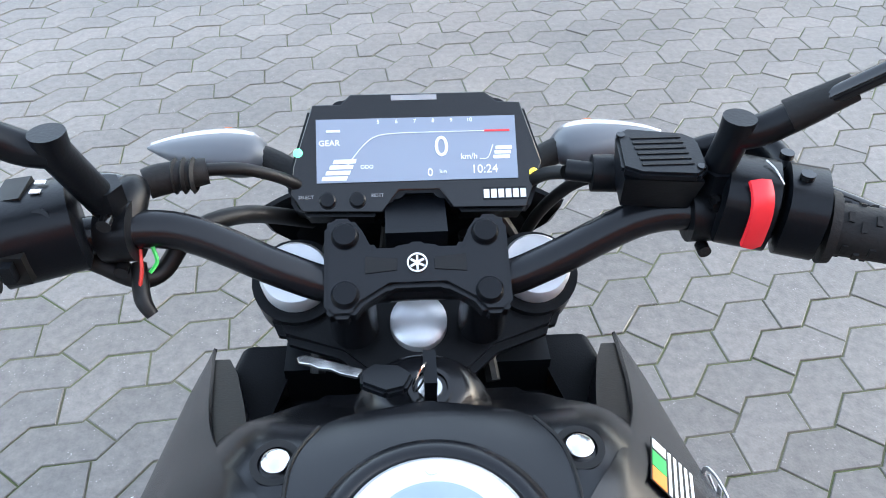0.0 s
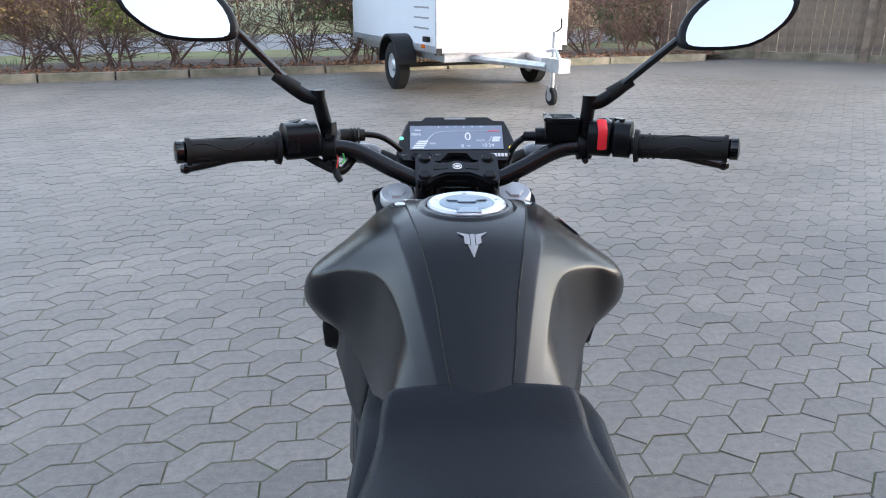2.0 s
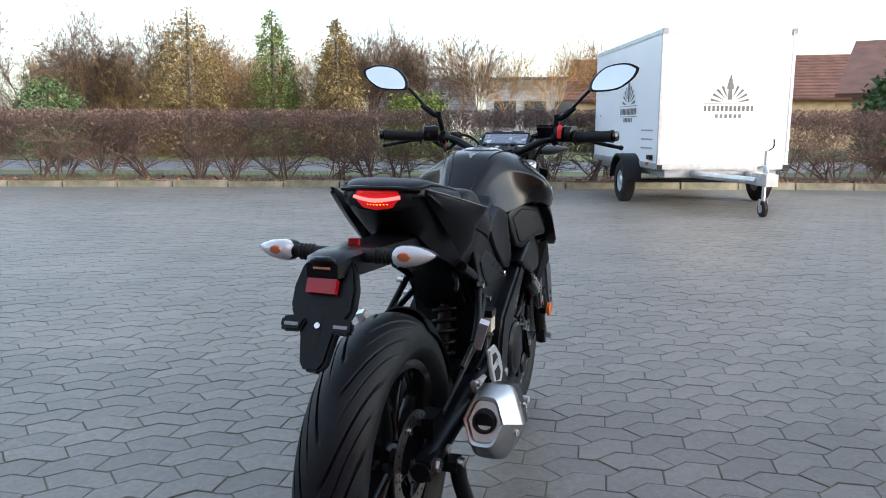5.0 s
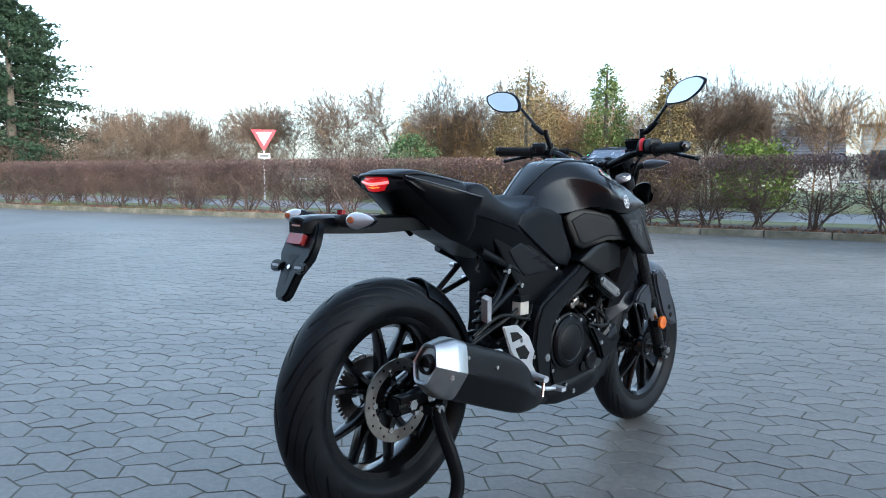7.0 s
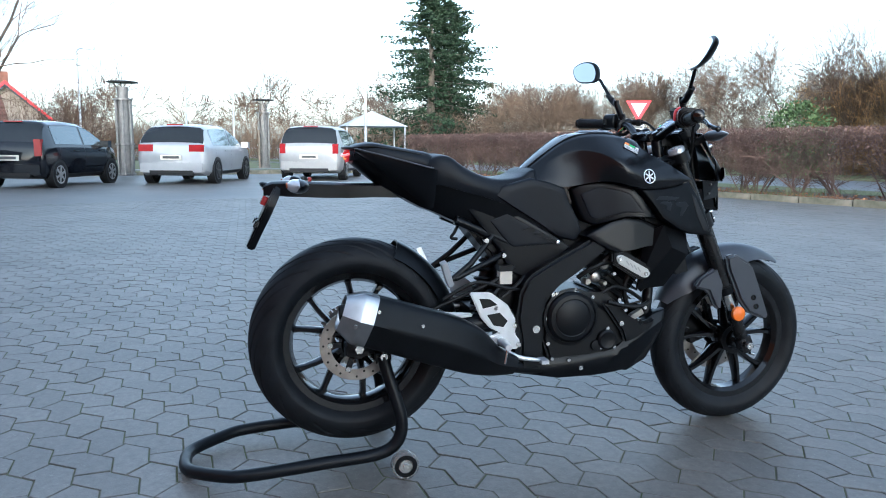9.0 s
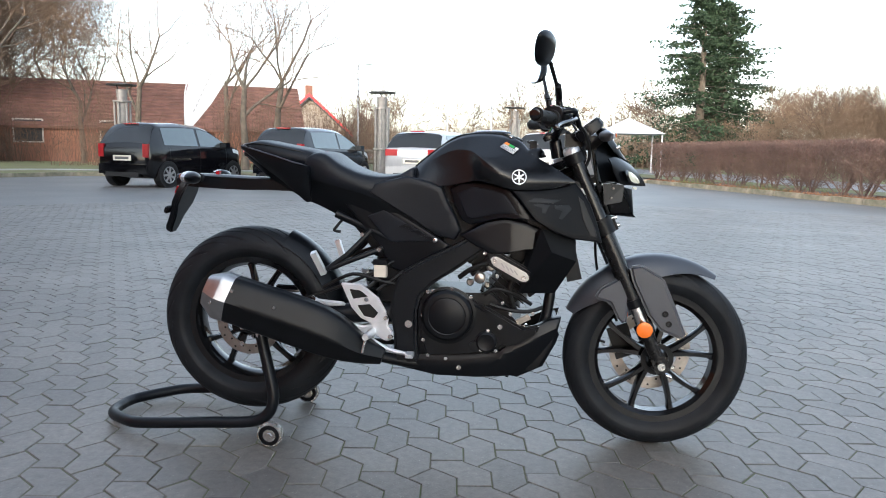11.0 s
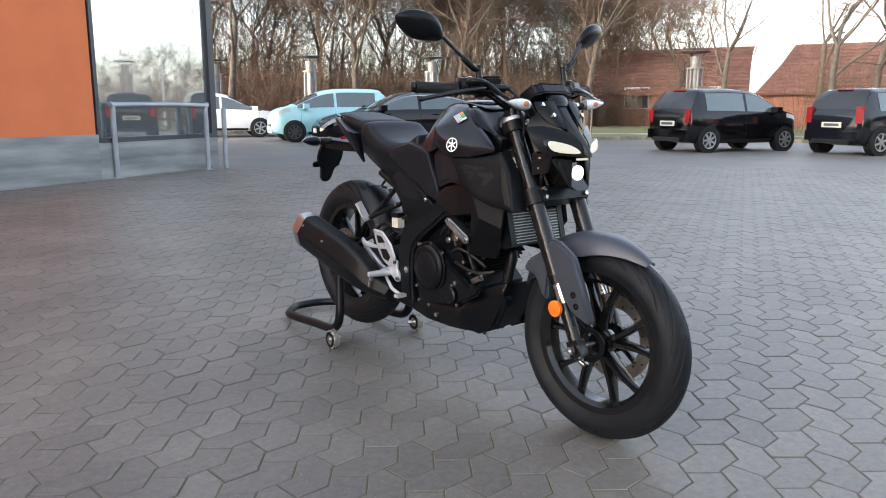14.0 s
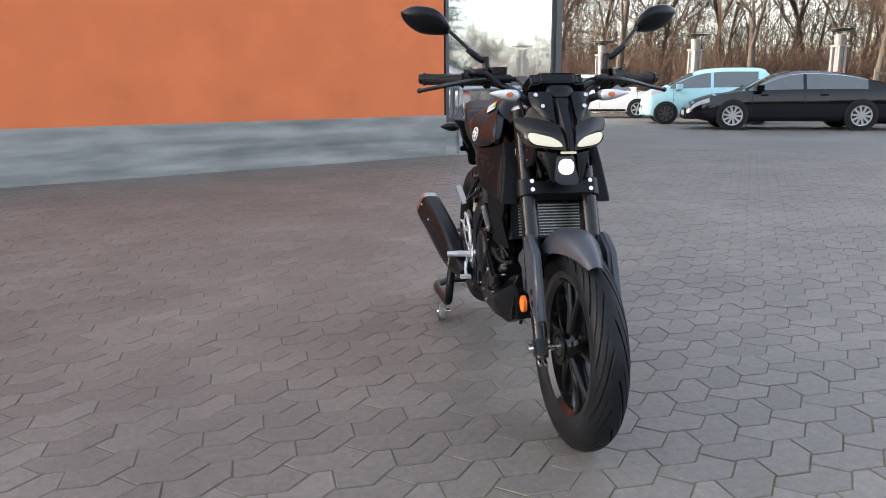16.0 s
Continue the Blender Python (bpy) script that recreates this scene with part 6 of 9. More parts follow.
def signal(name, root, tip, w, rear, label):
    """A turn signal from its stalk's root to its tip: a black back shell and a clear lens."""
    a, b = Vector(root), Vector(tip)
    d = (b - a).normalized()
    side = Vector((0, 0, 1)).cross(d).normalized()
    up = d.cross(side)
    ln = (b - a).length
    ends = ((0.0, 0.60), (0.10, 0.98), (0.30, 1.10), (0.56, 0.94), (0.82, 0.55), (1.0, 0.08)) if rear else ((0.0, 0.55), (0.10, 0.93), (0.30, 1.03), (0.55, 0.85), (0.80, 0.5), (1.0, 0.06))
    ang_ = np.linspace(0, 2 * math.pi, 15)[:-1]
    rows = [[a + d * ln * f + side * w * k * math.cos(q) + up * w * 0.75 * k * math.sin(q) for q in ang_] for f, k in ends]
    # front shells wear the grey that imitates sky sheen, rear ones stay black
    body = part(name, loft(smoothgrid(rows, 3, 1), ring=True), "plastic" if rear else "signalgrey", bike, label, 50)
    out = Vector((0, -1, 0.1)) if rear else Vector((0, 1, 0.05))
    rows = [[a + d * ln * (0.04 + 0.94 * f) + out * w * (0.42 if rear else 0.25) + side * w * k * 0.90 * math.cos(q) + up * w * 0.72 * k * math.sin(q) for q in ang_] for f, k in ends]
    lens = part("lens", loft(smoothgrid(rows, 3, 1), ring=True), "clear", body, "clear turn signal lens", 50)
    amb = lathe([(0.0, 0.0), (0.0, w * 0.42), (0.003, w * 0.36), (0.005, 0.0)], 16, "y")
    m = Matrix.Translation(a + d * ln * 0.36 + out * (w * (1.33 if rear else 1.12))) @ (Matrix.Rotation(math.pi, 4, "Z") if rear else Matrix.Identity(4)) @ Matrix.Diagonal((1.2, 1, 0.8, 1))
    part("amber_bulb", moved(amb, m), "amber", body, "amber bulb behind the lens")
    return body


for s in (1, -1):
    fs = signal("front_turn_signal", (0.118 * s, 1.132, 0.996), (0.212 * s, 1.137, 1.004), 0.022, False, "black front turn signal with a clear lens")
    part("stalk", tube([(0.07 * s, 1.10, 0.965), (0.10 * s, 1.122, 0.988), (0.124 * s, 1.132, 0.996)], 0.011, 12), "grip", fs)
    rs = signal("rear_turn_signal", (0.098 * s, -0.166, 0.844), (0.180 * s, -0.158, 0.848), 0.025, True, "clear pointed rear turn signal on a rubber stalk")
    part("stalk", tube([(0.03 * s, -0.168, 0.842), (0.104 * s, -0.166, 0.844)], [0.0135, 0.0125], 14), "grip", rs)
    for k in range(4):
        part("stalk_rib", lathe([(-0.0025, 0.0135), (0.0, 0.0160), (0.0025, 0.0135)], 18, "x", ((0.064 + 0.008 * k) * s, -0.167, 0.843)), "grip", rs)


# ---- handlebar and controls ----
half = [(0.0, 0.985, 0.990), (0.055, 0.985, 0.990), (0.090, 0.988, 1.003), (0.150, 0.997, 1.031), (0.195, 0.990, 1.038), (0.260, 0.966, 1.043), (0.385, 0.916, 1.048)]
handlebar = part("handlebar", tube([(-x, y, z) for x, y, z in half[:0:-1]] + half, 0.0125, 16, None, 6), "tank", bike, "matt black tapered handlebar")
for s in (1, -1):
    g0, g1 = Vector((0.262 * s, 0.9655, 1.043)), Vector((0.372 * s, 0.9210, 1.0475))
    grip = part("grip", tube([g0, g0.lerp(g1, 0.5), g1], [0.0172, 0.0165, 0.0172], 24, None, 3), "grip", bike, "black patterned rubber grip")
    for k in (0, 3, 6):
        for j in (0, 2, 4, 6, 8):
            f = 0.05 + 0.022 * k
            c = g0.lerp(g1, f)
            d = (g1 - g0).normalized()
            e1 = d.orthogonal().normalized()
            e2 = d.cross(e1)
            a = 2 * math.pi * (j + 0.5 * (k % 2)) / 10
            q = c + (e1 * math.cos(a) + e2 * math.sin(a)) * 0.0172
            nb = block(-0.0016, 0.0016, -0.0034, 0.0034, -0.001, 0.001, 0)
            rot = Matrix((d, (e1 * -math.sin(a) + e2 * math.cos(a)), (e1 * math.cos(a) + e2 * math.sin(a)))).transposed().to_4x4()
            part("grip_stud", moved(nb, Matrix.Translation(q) @ rot), "grip", grip, smooth=0)
    for k in range(5):
        a = 2 * math.pi * k / 5
        d = (g1 - g0).normalized()
        e1 = d.orthogonal().normalized()
        e2 = d.cross(e1)
        pts = []
        for f in (0.26, 0.45, 0.6, 0.8, 0.95):
            q = a + 0.35 * math.sin(f * 9)
            pts.append(g0.lerp(g1, f) + (e1 * math.cos(q) + e2 * math.sin(q)) * 0.0166)
        part("grip_ridge", tube(pts, 0.0013, 6), "grip", grip)
    part("grip_flange", tube([g0.lerp(g1, -0.05), g0.lerp(g1, 0.0)], [0.024, 0.023], 24, None, 1), "grip", grip)
    part("grip_end_ring", tube([g0.lerp(g1, 0.97), g0.lerp(g1, 1.02)], [0.0195, 0.0195], 24, None, 1), "grip", grip)
    part("bar_end", tube([g0.lerp(g1, 1.02), g0.lerp(g1, 1.05), g0.lerp(g1, 1.13), g0.lerp(g1, 1.15)], [0.013, 0.0155, 0.0155, 0.010], 24, None, 1), "gloss", bike, "gloss black bar-end weight")
# clamp bridge over the bar
CLAMP = Matrix.Translation((-0.001, 0.990, 0.9935)) @ Matrix.Rotation(radians(24), 4, "X")
bridge = part("bar_clamp", moved(slab([(-0.0615, 0.030), (-0.057, 0.036), (-0.043, 0.036), (-0.036, 0.026), (-0.030, 0.013), (-0.012, 0.013), (-0.006, 0.017), (0.006, 0.017), (0.012, 0.013), (0.030, 0.013), (0.036, 0.026), (0.043, 0.036), (0.057, 0.036), (0.0615, 0.030), (0.0615, -0.030), (0.056, -0.036), (0.043, -0.036), (0.036, -0.027), (0.018, -0.016), (-0.018, -0.016), (-0.036, -0.027), (-0.043, -0.036), (-0.056, -0.036), (-0.0615, -0.030)], 0.0, 0.018, 0.003, None, 2, "z"), CLAMP), "tank", bike, "black cast handlebar clamp bridge")
for x in (-0.0475, 0.0465):
    for y in (-0.021, 0.021):
        part("clamp_bolt", moved(lathe([(0.017, 0.0), (0.017, 0.0095), (0.0205, 0.0090), (0.0222, 0.0075), (0.0222, 0.0)], 24, "z", (x, y, 0)), CLAMP), "plastic", bridge, "black capped clamp bolt")
    part("riser", tube([(x, 0.988, 0.985), (x, 1.000, 0.93)], [0.017, 0.018], 18, None, 1), "tank", bike)
# flat black plates on the bridge paint the shade of its two recesses
for x in (-0.024, 0.022):
    part("clamp_recess_shade", moved(slab([(x - 0.0105, 0.0055), (x + 0.0105, 0.0035), (x + 0.0105, -0.0045), (x - 0.0105, -0.0065)] if x < 0 else [(x - 0.0105, 0.0035), (x + 0.0105, 0.0055), (x + 0.0105, -0.0065), (x - 0.0105, -0.0045)], 0.0182, 0.0188, 0, None, 1, "z"), CLAMP), "wire", bridge)


def roundel(parent, m, r_, material="white"):
    """A round emblem: a ring with three crossed bars."""
    b = lathe([(0.0, r_ * 0.86), (0.0, r_), (0.0012, r_), (0.0012, r_ * 0.86)], 32, "z", closed=True)
    for k in range(3):
        merge(b, moved(block(-r_ * 0.10, r_ * 0.10, -r_ * 0.74, r_ * 0.74, 0, 0.001), Matrix.Rotation(math.pi * k / 3, 4, "Z")))
    ob = part("emblem", b, material, parent, "round silver emblem", 30)
    ob.matrix_basis = m
    return ob


roundel(bridge, CLAMP @ Matrix.Translation((0, 0.0, 0.0185)), 0.0068)


def control(name, x0, x1, label, s):
    """A switch housing round the bar between two distances from the middle."""
    a, b = Vector((x0 * s, 0.990 - (x0 - 0.195) * 0.38, 1.049)), Vector((x1 * s, 0.990 - (x1 - 0.195) * 0.38, 1.049))
    d = (b - a).normalized()
    u = Vector((0, 0, 1))
    v = u.cross(d)
    rows = []
    for f, k in ((0, 0.8), (0.06, 1), (0.94, 1), (1, 0.8)):
        c = a.lerp(b, f) + Vector((0, 0, 0.003))
        rows.append([c + v * 0.028 * k * math.copysign(abs(math.cos(q)) ** 0.7, math.cos(q)) + u * 0.026 * k * math.copysign(abs(math.sin(q)) ** 0.7, math.sin(q)) for q in np.linspace(0, 2 * math.pi, 25)[:-1]])
    return part(name, loft(rows, ring=True), "plastic", bike, label, 35), a, b


lsw, la, lb_ = control("left_switch_housing", 0.205, 0.252, "black left switch cluster with horn button and light switches", -1)
part("horn_button", rod((-0.216, 0.970, 1.066), (-0.216, 0.962, 1.073), 0.0065, 16), "plastic", lsw)
part("turn_switch", block(-0.240, -0.224, 0.944, 0.956, 1.040, 1.060, 0.003), "wire", lsw)
part("turn_switch_knob", block(-0.235, -0.229, 0.938, 0.946, 1.046, 1.058, 0.002), "plastic", lsw)
part("beam_switch", moved(block(-0.008, 0.008, -0.011, 0.011, -0.003, 0.006, 0.003), Matrix.Translation((-0.236, 0.985, 1.0725)) @ Matrix.Rotation(radians(-8), 4, "Y")), "wire", lsw)
for x, y in ((-0.222, 0.990), (-0.222, 0.981)):
    part("switch_mark", block(x - 0.003, x + 0.003, y - 0.0018, y + 0.0018, 1.0788, 1.0794), "white", lsw, smooth=0)
for x in (-0.234, -0.228):
    part("switch_mark", block(x - 0.002, x + 0.002, 0.9590, 0.9615, 1.0725, 1.0735), "white", lsw, smooth=0)
rsw, ra, rb_ = control("right_switch_housing", 0.194, 0.226, "black right switch cluster with a red stop switch", 1)
sw_band = []
for q in np.linspace(radians(112), radians(195), 11):
    sw_band.append([(0.205 + dx, 0.984 - k * 0.030 * math.copysign(abs(math.cos(q)) ** 0.7, -math.cos(q)) * 1.0, 1.052 + k * 0.029 * math.copysign(abs(math.sin(q)) ** 0.7, math.sin(q))) for dx, k in ((-0.0065, 0.94), (-0.0065, 1.04), (0.0, 1.10), (0.0065, 1.04), (0.0065, 0.94))])
part("stop_switch", loft(sw_band, ring=True), "red", rsw, "red rocker stop switch", 50)
part("switch_mark", tube([(0.2175, 0.990, 1.0795), (0.2195, 0.980, 1.0795), (0.2205, 0.968, 1.0770)], 0.0006, 5), "white", rsw)
throttle, ta, tb = control("throttle_housing", 0.228, 0.252, "black throttle cable housing", 1)
part("throttle_elbow", tube([(0.240, 0.998, 1.062), (0.238, 1.020, 1.066), (0.222, 1.034, 1.064), (0.196, 1.036, 1.058), (0.16, 1.05, 1.03)], 0.0085, 12), "plastic", throttle)
for y, z in ((1.000, 1.074), (0.972, 1.0775)):
    part("housing_screw", rod((0.236, y, z), (0.236, y, z + 0.004), 0.0045, 12), "gloss", throttle)
for s in (1, -1):
    x = 0.187 * s
    perch = part("lever_perch", tube([(x - 0.010, 0.993, 1.037), (x + 0.010, 0.992, 1.038)], 0.0195, 20, None, 1), "engine", bike, "black cast lever perch")
    part("perch_boss", tube([(x, 0.995, 1.040), (x * 0.98, 1.012, 1.050), (x * 0.99, 1.024, 1.046)], [0.013, 0.012, 0.011], 14), "engine", perch)
    for dz in (0.020, -0.018):
        part("perch_bolt", rod((x, 0.972, 1.038 + dz), (x, 0.980, 1.038 + dz), 0.0045, 12), "gloss", perch)
    lever = part("clutch_lever" if s < 0 else "brake_lever", tube([(0.185 * s, 1.025, 1.046), (0.215 * s, 1.034, 1.044), (0.27 * s, 1.018, 1.036), (0.34 * s, 0.985, 1.022), (0.392 * s, 0.974, 1.012)], [0.008, 0.0085, 0.0070, 0.0065, 0.006], 12), "gloss", bike, "black hand lever")
    part("lever_ball", lathe([(-0.008, 0.0), (-0.006, 0.006), (0.0, 0.0085), (0.006, 0.006), (0.008, 0.0)], 16, "x", (0.394 * s, 0.974, 1.012)), "gloss", lever)
    # mirror: stem, elbow, arm, housing and glass
    st = Vector((0.190, 0.987, 1.113)) if s > 0 else Vector((-0.198, 0.972, 1.124))
    mir = part("mirror_stem", tube([Vector((0.187 * s, 0.996, 1.046)), st + Vector((0, 0, -0.012)), st], [0.0100, 0.0100, 0.0100], 18, None, 1), "plastic", bike, "black mirror stem with a locknut")
    part("stem_nut", lathe([(1.062, 0.0), (1.062, 0.0122), (1.076, 0.0122), (1.076, 0.0)], 6, "z", (0.188 * s, 0.9895, 0)), "plastic", mir, smooth=20)
    part("stem_elbow", tube([st + Vector((0, 0, -0.012)), st + Vector((0.018 * s, 0.0, -0.008)), st + Vector((0.045 * s, -0.004, 0.012))], [0.010, 0.010, 0.0095], 14), "plastic", mir)
    hz = 0.012 if s < 0 else 0.0
    root = Vector((0.300 * s, 0.955, 1.192 + hz))
    part("mirror_arm", tube([st + Vector((0.035 * s, -0.003, 0.006)), root], 0.0058, 12, None, 1), "gloss", mir)
    part("arm_boot", tube([st + Vector((0.028 * s, -0.002, 0.001)), st + Vector((0.058 * s, -0.006, 0.022))], [0.0105, 0.0085], 14, None, 1), "grip", mir)
    outline = [(0.295, 1.188), (0.305, 1.222), (0.342, 1.255), (0.400, 1.264), (0.436, 1.252), (0.441, 1.240), (0.425, 1.214), (0.382, 1.186), (0.318, 1.180)]
    cx, cz = 0.368, 1.222

    def mir_pt(p, k, dy):
        x_, z_ = cx + (p[0] - cx) * k, cz + (p[1] - cz) * k
        return Vector((x_ * s, 0.950 + dy - (x_ - 0.295) * 0.30 + (z_ - cz) * 0.36, z_ + hz))

    ring_ = [(p.x, p.y) for p in catmull([(a_, b_, 0) for a_, b_ in outline], 3, True)]
    sk = [[mir_pt(p, k, dy) for p in ring_] for k, dy in ((0.95, -0.0005), (1.0, 0.001), (1.01, 0.006), (0.92, 0.016), (0.66, 0.026), (0.25, 0.031))]
    part("mirror_housing", loft(sk, ring=True), "plastic", mir, "black hexagonal mirror housing", 50)
    gb2 = bmesh.new()
    gb2.faces.new([gb2.verts.new(mir_pt(p, 0.88, -0.0022)) for p in ring_])
    part("mirror_glass", gb2, "mirror", mir, "mirror glass reflecting the pale sky", 0)
tank_l = part("brake_fluid_tank", loft([[(0.128, 0.990, 1.058), (0.176, 0.984, 1.058), (0.178, 1.022, 1.058), (0.132, 1.028, 1.058)], [(0.124, 0.980, 1.088), (0.178, 0.974, 1.088), (0.182, 1.022, 1.088), (0.130, 1.030, 1.088)]], ring=True), "plastic", bike, "black brake fluid tank")
part("lid", slab([(0.122, 0.984), (0.134, 0.976), (0.172, 0.972), (0.181, 0.980), (0.184, 1.016), (0.176, 1.024), (0.136, 1.032), (0.127, 1.024)], 1.089, 1.096, 0.002, None, 2, "z"), "plastic", tank_l, "black lid with raised lettering bars")
for k in range(6):
    part("lettering_bar", block(0.136, 0.172, 0.984 + k * 0.0065, 0.9868 + k * 0.0065, 1.0962, 1.0968), "wire", tank_l, smooth=0)
for x, y in ((0.130, 1.022), (0.176, 0.981)):
    part("lid_screw", rod((x, y, 1.094), (x, y, 1.0970), 0.0032, 10), "gloss", tank_l)
tank_l.matrix_basis = Matrix.Translation((0.153, 1.002, 1.062)) @ Matrix.Scale(0.9, 4) @ Matrix.Translation((-0.153, -1.002, -1.075))
part("master_cylinder", rod((0.120, 1.028, 1.046), (0.186, 1.020, 1.048), 0.013, 14), "engine", bike)
part("banjo_bolt", rod((0.104, 1.034, 1.045), (0.121, 1.028, 1.046), 0.0075, 14), "engine", bike)
part("brake_hose", tube([(0.104, 1.034, 1.043), (0.09, 1.06, 1.02), (0.075, 1.10, 0.96), (0.07, 1.12, 0.86), (0.055, 1.16, 0.76)], 0.005, 10), "wire", bike)
part("clutch_cable", tube([(-0.182, 1.03, 1.046), (-0.15, 1.04, 1.048), (-0.11, 1.05, 1.040), (-0.075, 1.07, 1.0), (-0.06, 1.09, 0.92), (-0.10, 1.02, 0.80)], 0.0045, 10), "wire", bike)
part("cable_boot", tube([(-0.178, 1.03, 1.046), (-0.168, 1.034, 1.047), (-0.140, 1.042, 1.047)], [0.0105, 0.011, 0.009], 14), "grip", bike)
for k in range(3):
    part("boot_rib", lathe([(-0.002, 0.010), (0.0, 0.0125), (0.002, 0.010)], 16, "x", (-0.160 + 0.006 * k, 1.037, 1.047)), "grip", bike)
part("throttle_cable", tube([(0.16, 1.05, 1.03), (0.12, 1.075, 1.0), (0.09, 1.09, 0.93), (0.08, 1.05, 0.85)], 0.005, 10), "wire", bike)
part("wiring_loom", tube([(-0.225, 0.985, 1.03), (-0.205, 0.985, 1.018), (-0.182, 0.980, 1.008), (-0.168, 0.990, 1.005), (-0.150, 1.010, 1.02), (-0.12, 1.04, 1.01), (-0.08, 1.08, 0.97)], 0.0065, 10), "wire", bike, "taped black wiring loom")
part("loose_plug", tube([(-0.180, 0.985, 1.016), (-0.176, 0.965, 1.004), (-0.170, 0.958, 0.996)], [0.005, 0.0055, 0.004], 10), "wire", bike)
part("red_wire", tube([(-0.176, 0.985, 1.028), (-0.175, 0.975, 1.020), (-0.177, 0.968, 1.010)], 0.0012, 6), "redwire", bike)
part("green_wire", tube([(-0.168, 0.985, 1.030), (-0.166, 0.980, 1.022), (-0.170, 0.974, 1.018)], 0.0014, 6), "greenwire", bike)
for p in ([(-0.06, 1.07, 0.97), (-0.075, 1.05, 0.93), (-0.08, 1.0, 0.88)], [(-0.02, 1.07, 0.97), (-0.03, 1.05, 0.90)], [(0.04, 1.07, 0.96), (0.05, 1.06, 0.90), (0.06, 1.0, 0.86)], [(0.06, 1.08, 0.98), (0.085, 1.07, 0.93), (0.07, 1.06, 0.84)]):
    part("cable", tube(p, 0.006, 8), "wire", bike)


# ---- tank, covers and seat ----
side_secs = [
    (0.540, (0.029, 0.886), (0.040, 0.884), (0.055, 0.874), (0.078, 0.860), (0.092, 0.848), (0.098, 0.832)),
    (0.580, (0.035, 0.921), (0.050, 0.916), (0.066, 0.901), (0.083, 0.880), (0.096, 0.858), (0.104, 0.836)),
    (0.620, (0.043, 0.952), (0.060, 0.946), (0.077, 0.926), (0.089, 0.895), (0.101, 0.865), (0.110, 0.838)),
    (0.660, (0.052, 0.979), (0.070, 0.971), (0.090, 0.944), (0.100, 0.905), (0.111, 0.870), (0.120, 0.840)),
    (0.700, (0.0595, 0.995), (0.080, 0.986), (0.110, 0.951), (0.117, 0.912), (0.127, 0.875), (0.134, 0.848)),
    (0.740, (0.066, 1.002), (0.088, 0.992), (0.148, 0.944), (0.153, 0.912), (0.154, 0.880), (0.153, 0.856)),
    (0.772, (0.071, 1.003), (0.093, 0.993), (0.190, 0.926), (0.195, 0.908), (0.190, 0.880), (0.172, 0.856)),
    (0.805, (0.0745, 1.001), (0.098, 0.991), (0.190, 0.928), (0.206, 0.902), (0.207, 0.876), (0.190, 0.849)),
    (0.850, (0.106, 0.984), (0.112, 0.981), (0.165, 0.935), (0.200, 0.894), (0.206, 0.866), (0.198, 0.838)),
    (0.895, (0.1315, 0.951), (0.135, 0.948), (0.158, 0.925), (0.187, 0.893), (0.200, 0.864), (0.196, 0.835)),
    (0.940, (0.146, 0.926), (0.149, 0.923), (0.163, 0.908), (0.182, 0.885), (0.193, 0.862), (0.189, 0.838)),
    (0.985, (0.157, 0.900), (0.159, 0.898), (0.168, 0.890), (0.178, 0.877), (0.183, 0.862), (0.181, 0.844)),
    (1.030, (0.168, 0.872), (0.169, 0.871), (0.171, 0.869), (0.173, 0.865), (0.174, 0.861), (0.174, 0.856)),
    (1.045, (0.1705, 0.864), (0.1708, 0.8638), (0.1712, 0.863), (0.1716, 0.862), (0.172, 0.861), (0.172, 0.860))]



def folded(pts):
    """Tightens the curve at the shoulder and at the ridge into folds."""
    out = []
    for i, p in enumerate(pts):
        if i in (1, 2):
            for q, k in ((pts[i - 1], 0.14), (pts[i + 1], 0.14)):
                out.append((p[0] + (q[0] - p[0]) * k, p[1] + (q[1] - p[1]) * k))
        else:
            out.append(p)
    return out


tank = part("fuel_tank", loft([[(x * s, y, z) for s in (-1, 1) for x, z in (((w, zl), (w * 0.9, zt))[::1] if s < 0 else ((w * 0.9, zt), (w, zl)))] for y, w, zl, zt in ((0.545, 0.06, 0.80, 0.86), (0.62, 0.08, 0.79, 0.92), (0.72, 0.10, 0.78, 0.97), (0.84, 0.12, 0.78, 0.96), (0.93, 0.10, 0.80, 0.92), (0.97, 0.08, 0.82, 0.89))], ring=True), "tank", bike, "matt black fuel tank")
for s in (1, -1):
    rows = smoothgrid([[(x * s, y, z) for x, z in folded(pts)] for y, *pts in side_secs], 5, 3)
    skin_b = loft(rows)
    if s > 0:
        cover_skin = BVHTree.FromBMesh(skin_b)
    part("tank_cover", thicken(skin_b, 0.003), "tank", tank, "matt black bulging tank side cover", 60)
crown = ((0.535, 0.027, 0.886), (0.57, 0.034, 0.916), (0.62, 0.042, 0.954), (0.665, 0.052, 0.984), (0.70, 0.058, 0.997), (0.75, 0.067, 1.0035), (0.80, 0.073, 1.003), (0.845, 0.0725, 0.996), (0.872, 0.060, 0.989), (0.884, 0.040, 0.984), (0.889, 0.016, 0.982))
rows = [[(w * u, y, z + 0.004 * (1 - u * u)) for u in np.linspace(-1, 1, 9)] for y, w, z in crown]
part("tank_centre_panel", thicken(loft(smoothgrid(rows, 4, 1)), 0.004), "tank", tank, "matt black centre panel of the tank", 60)
for s in (1, -1):
    part("panel_gap", tube([(s * (w + 0.0012), y, z + 0.0005) for y, w, z in crown[:9]], 0.0011, 6), "wire", tank)
fl = part("filler_cap", lathe([(-0.006, 0.0), (-0.006, 0.055), (0.003, 0.055), (0.006, 0.052), (0.0045, 0.040), (0.0045, 0.0)], 56, "z"), "alu", tank, "bright aluminium filler cap ring")
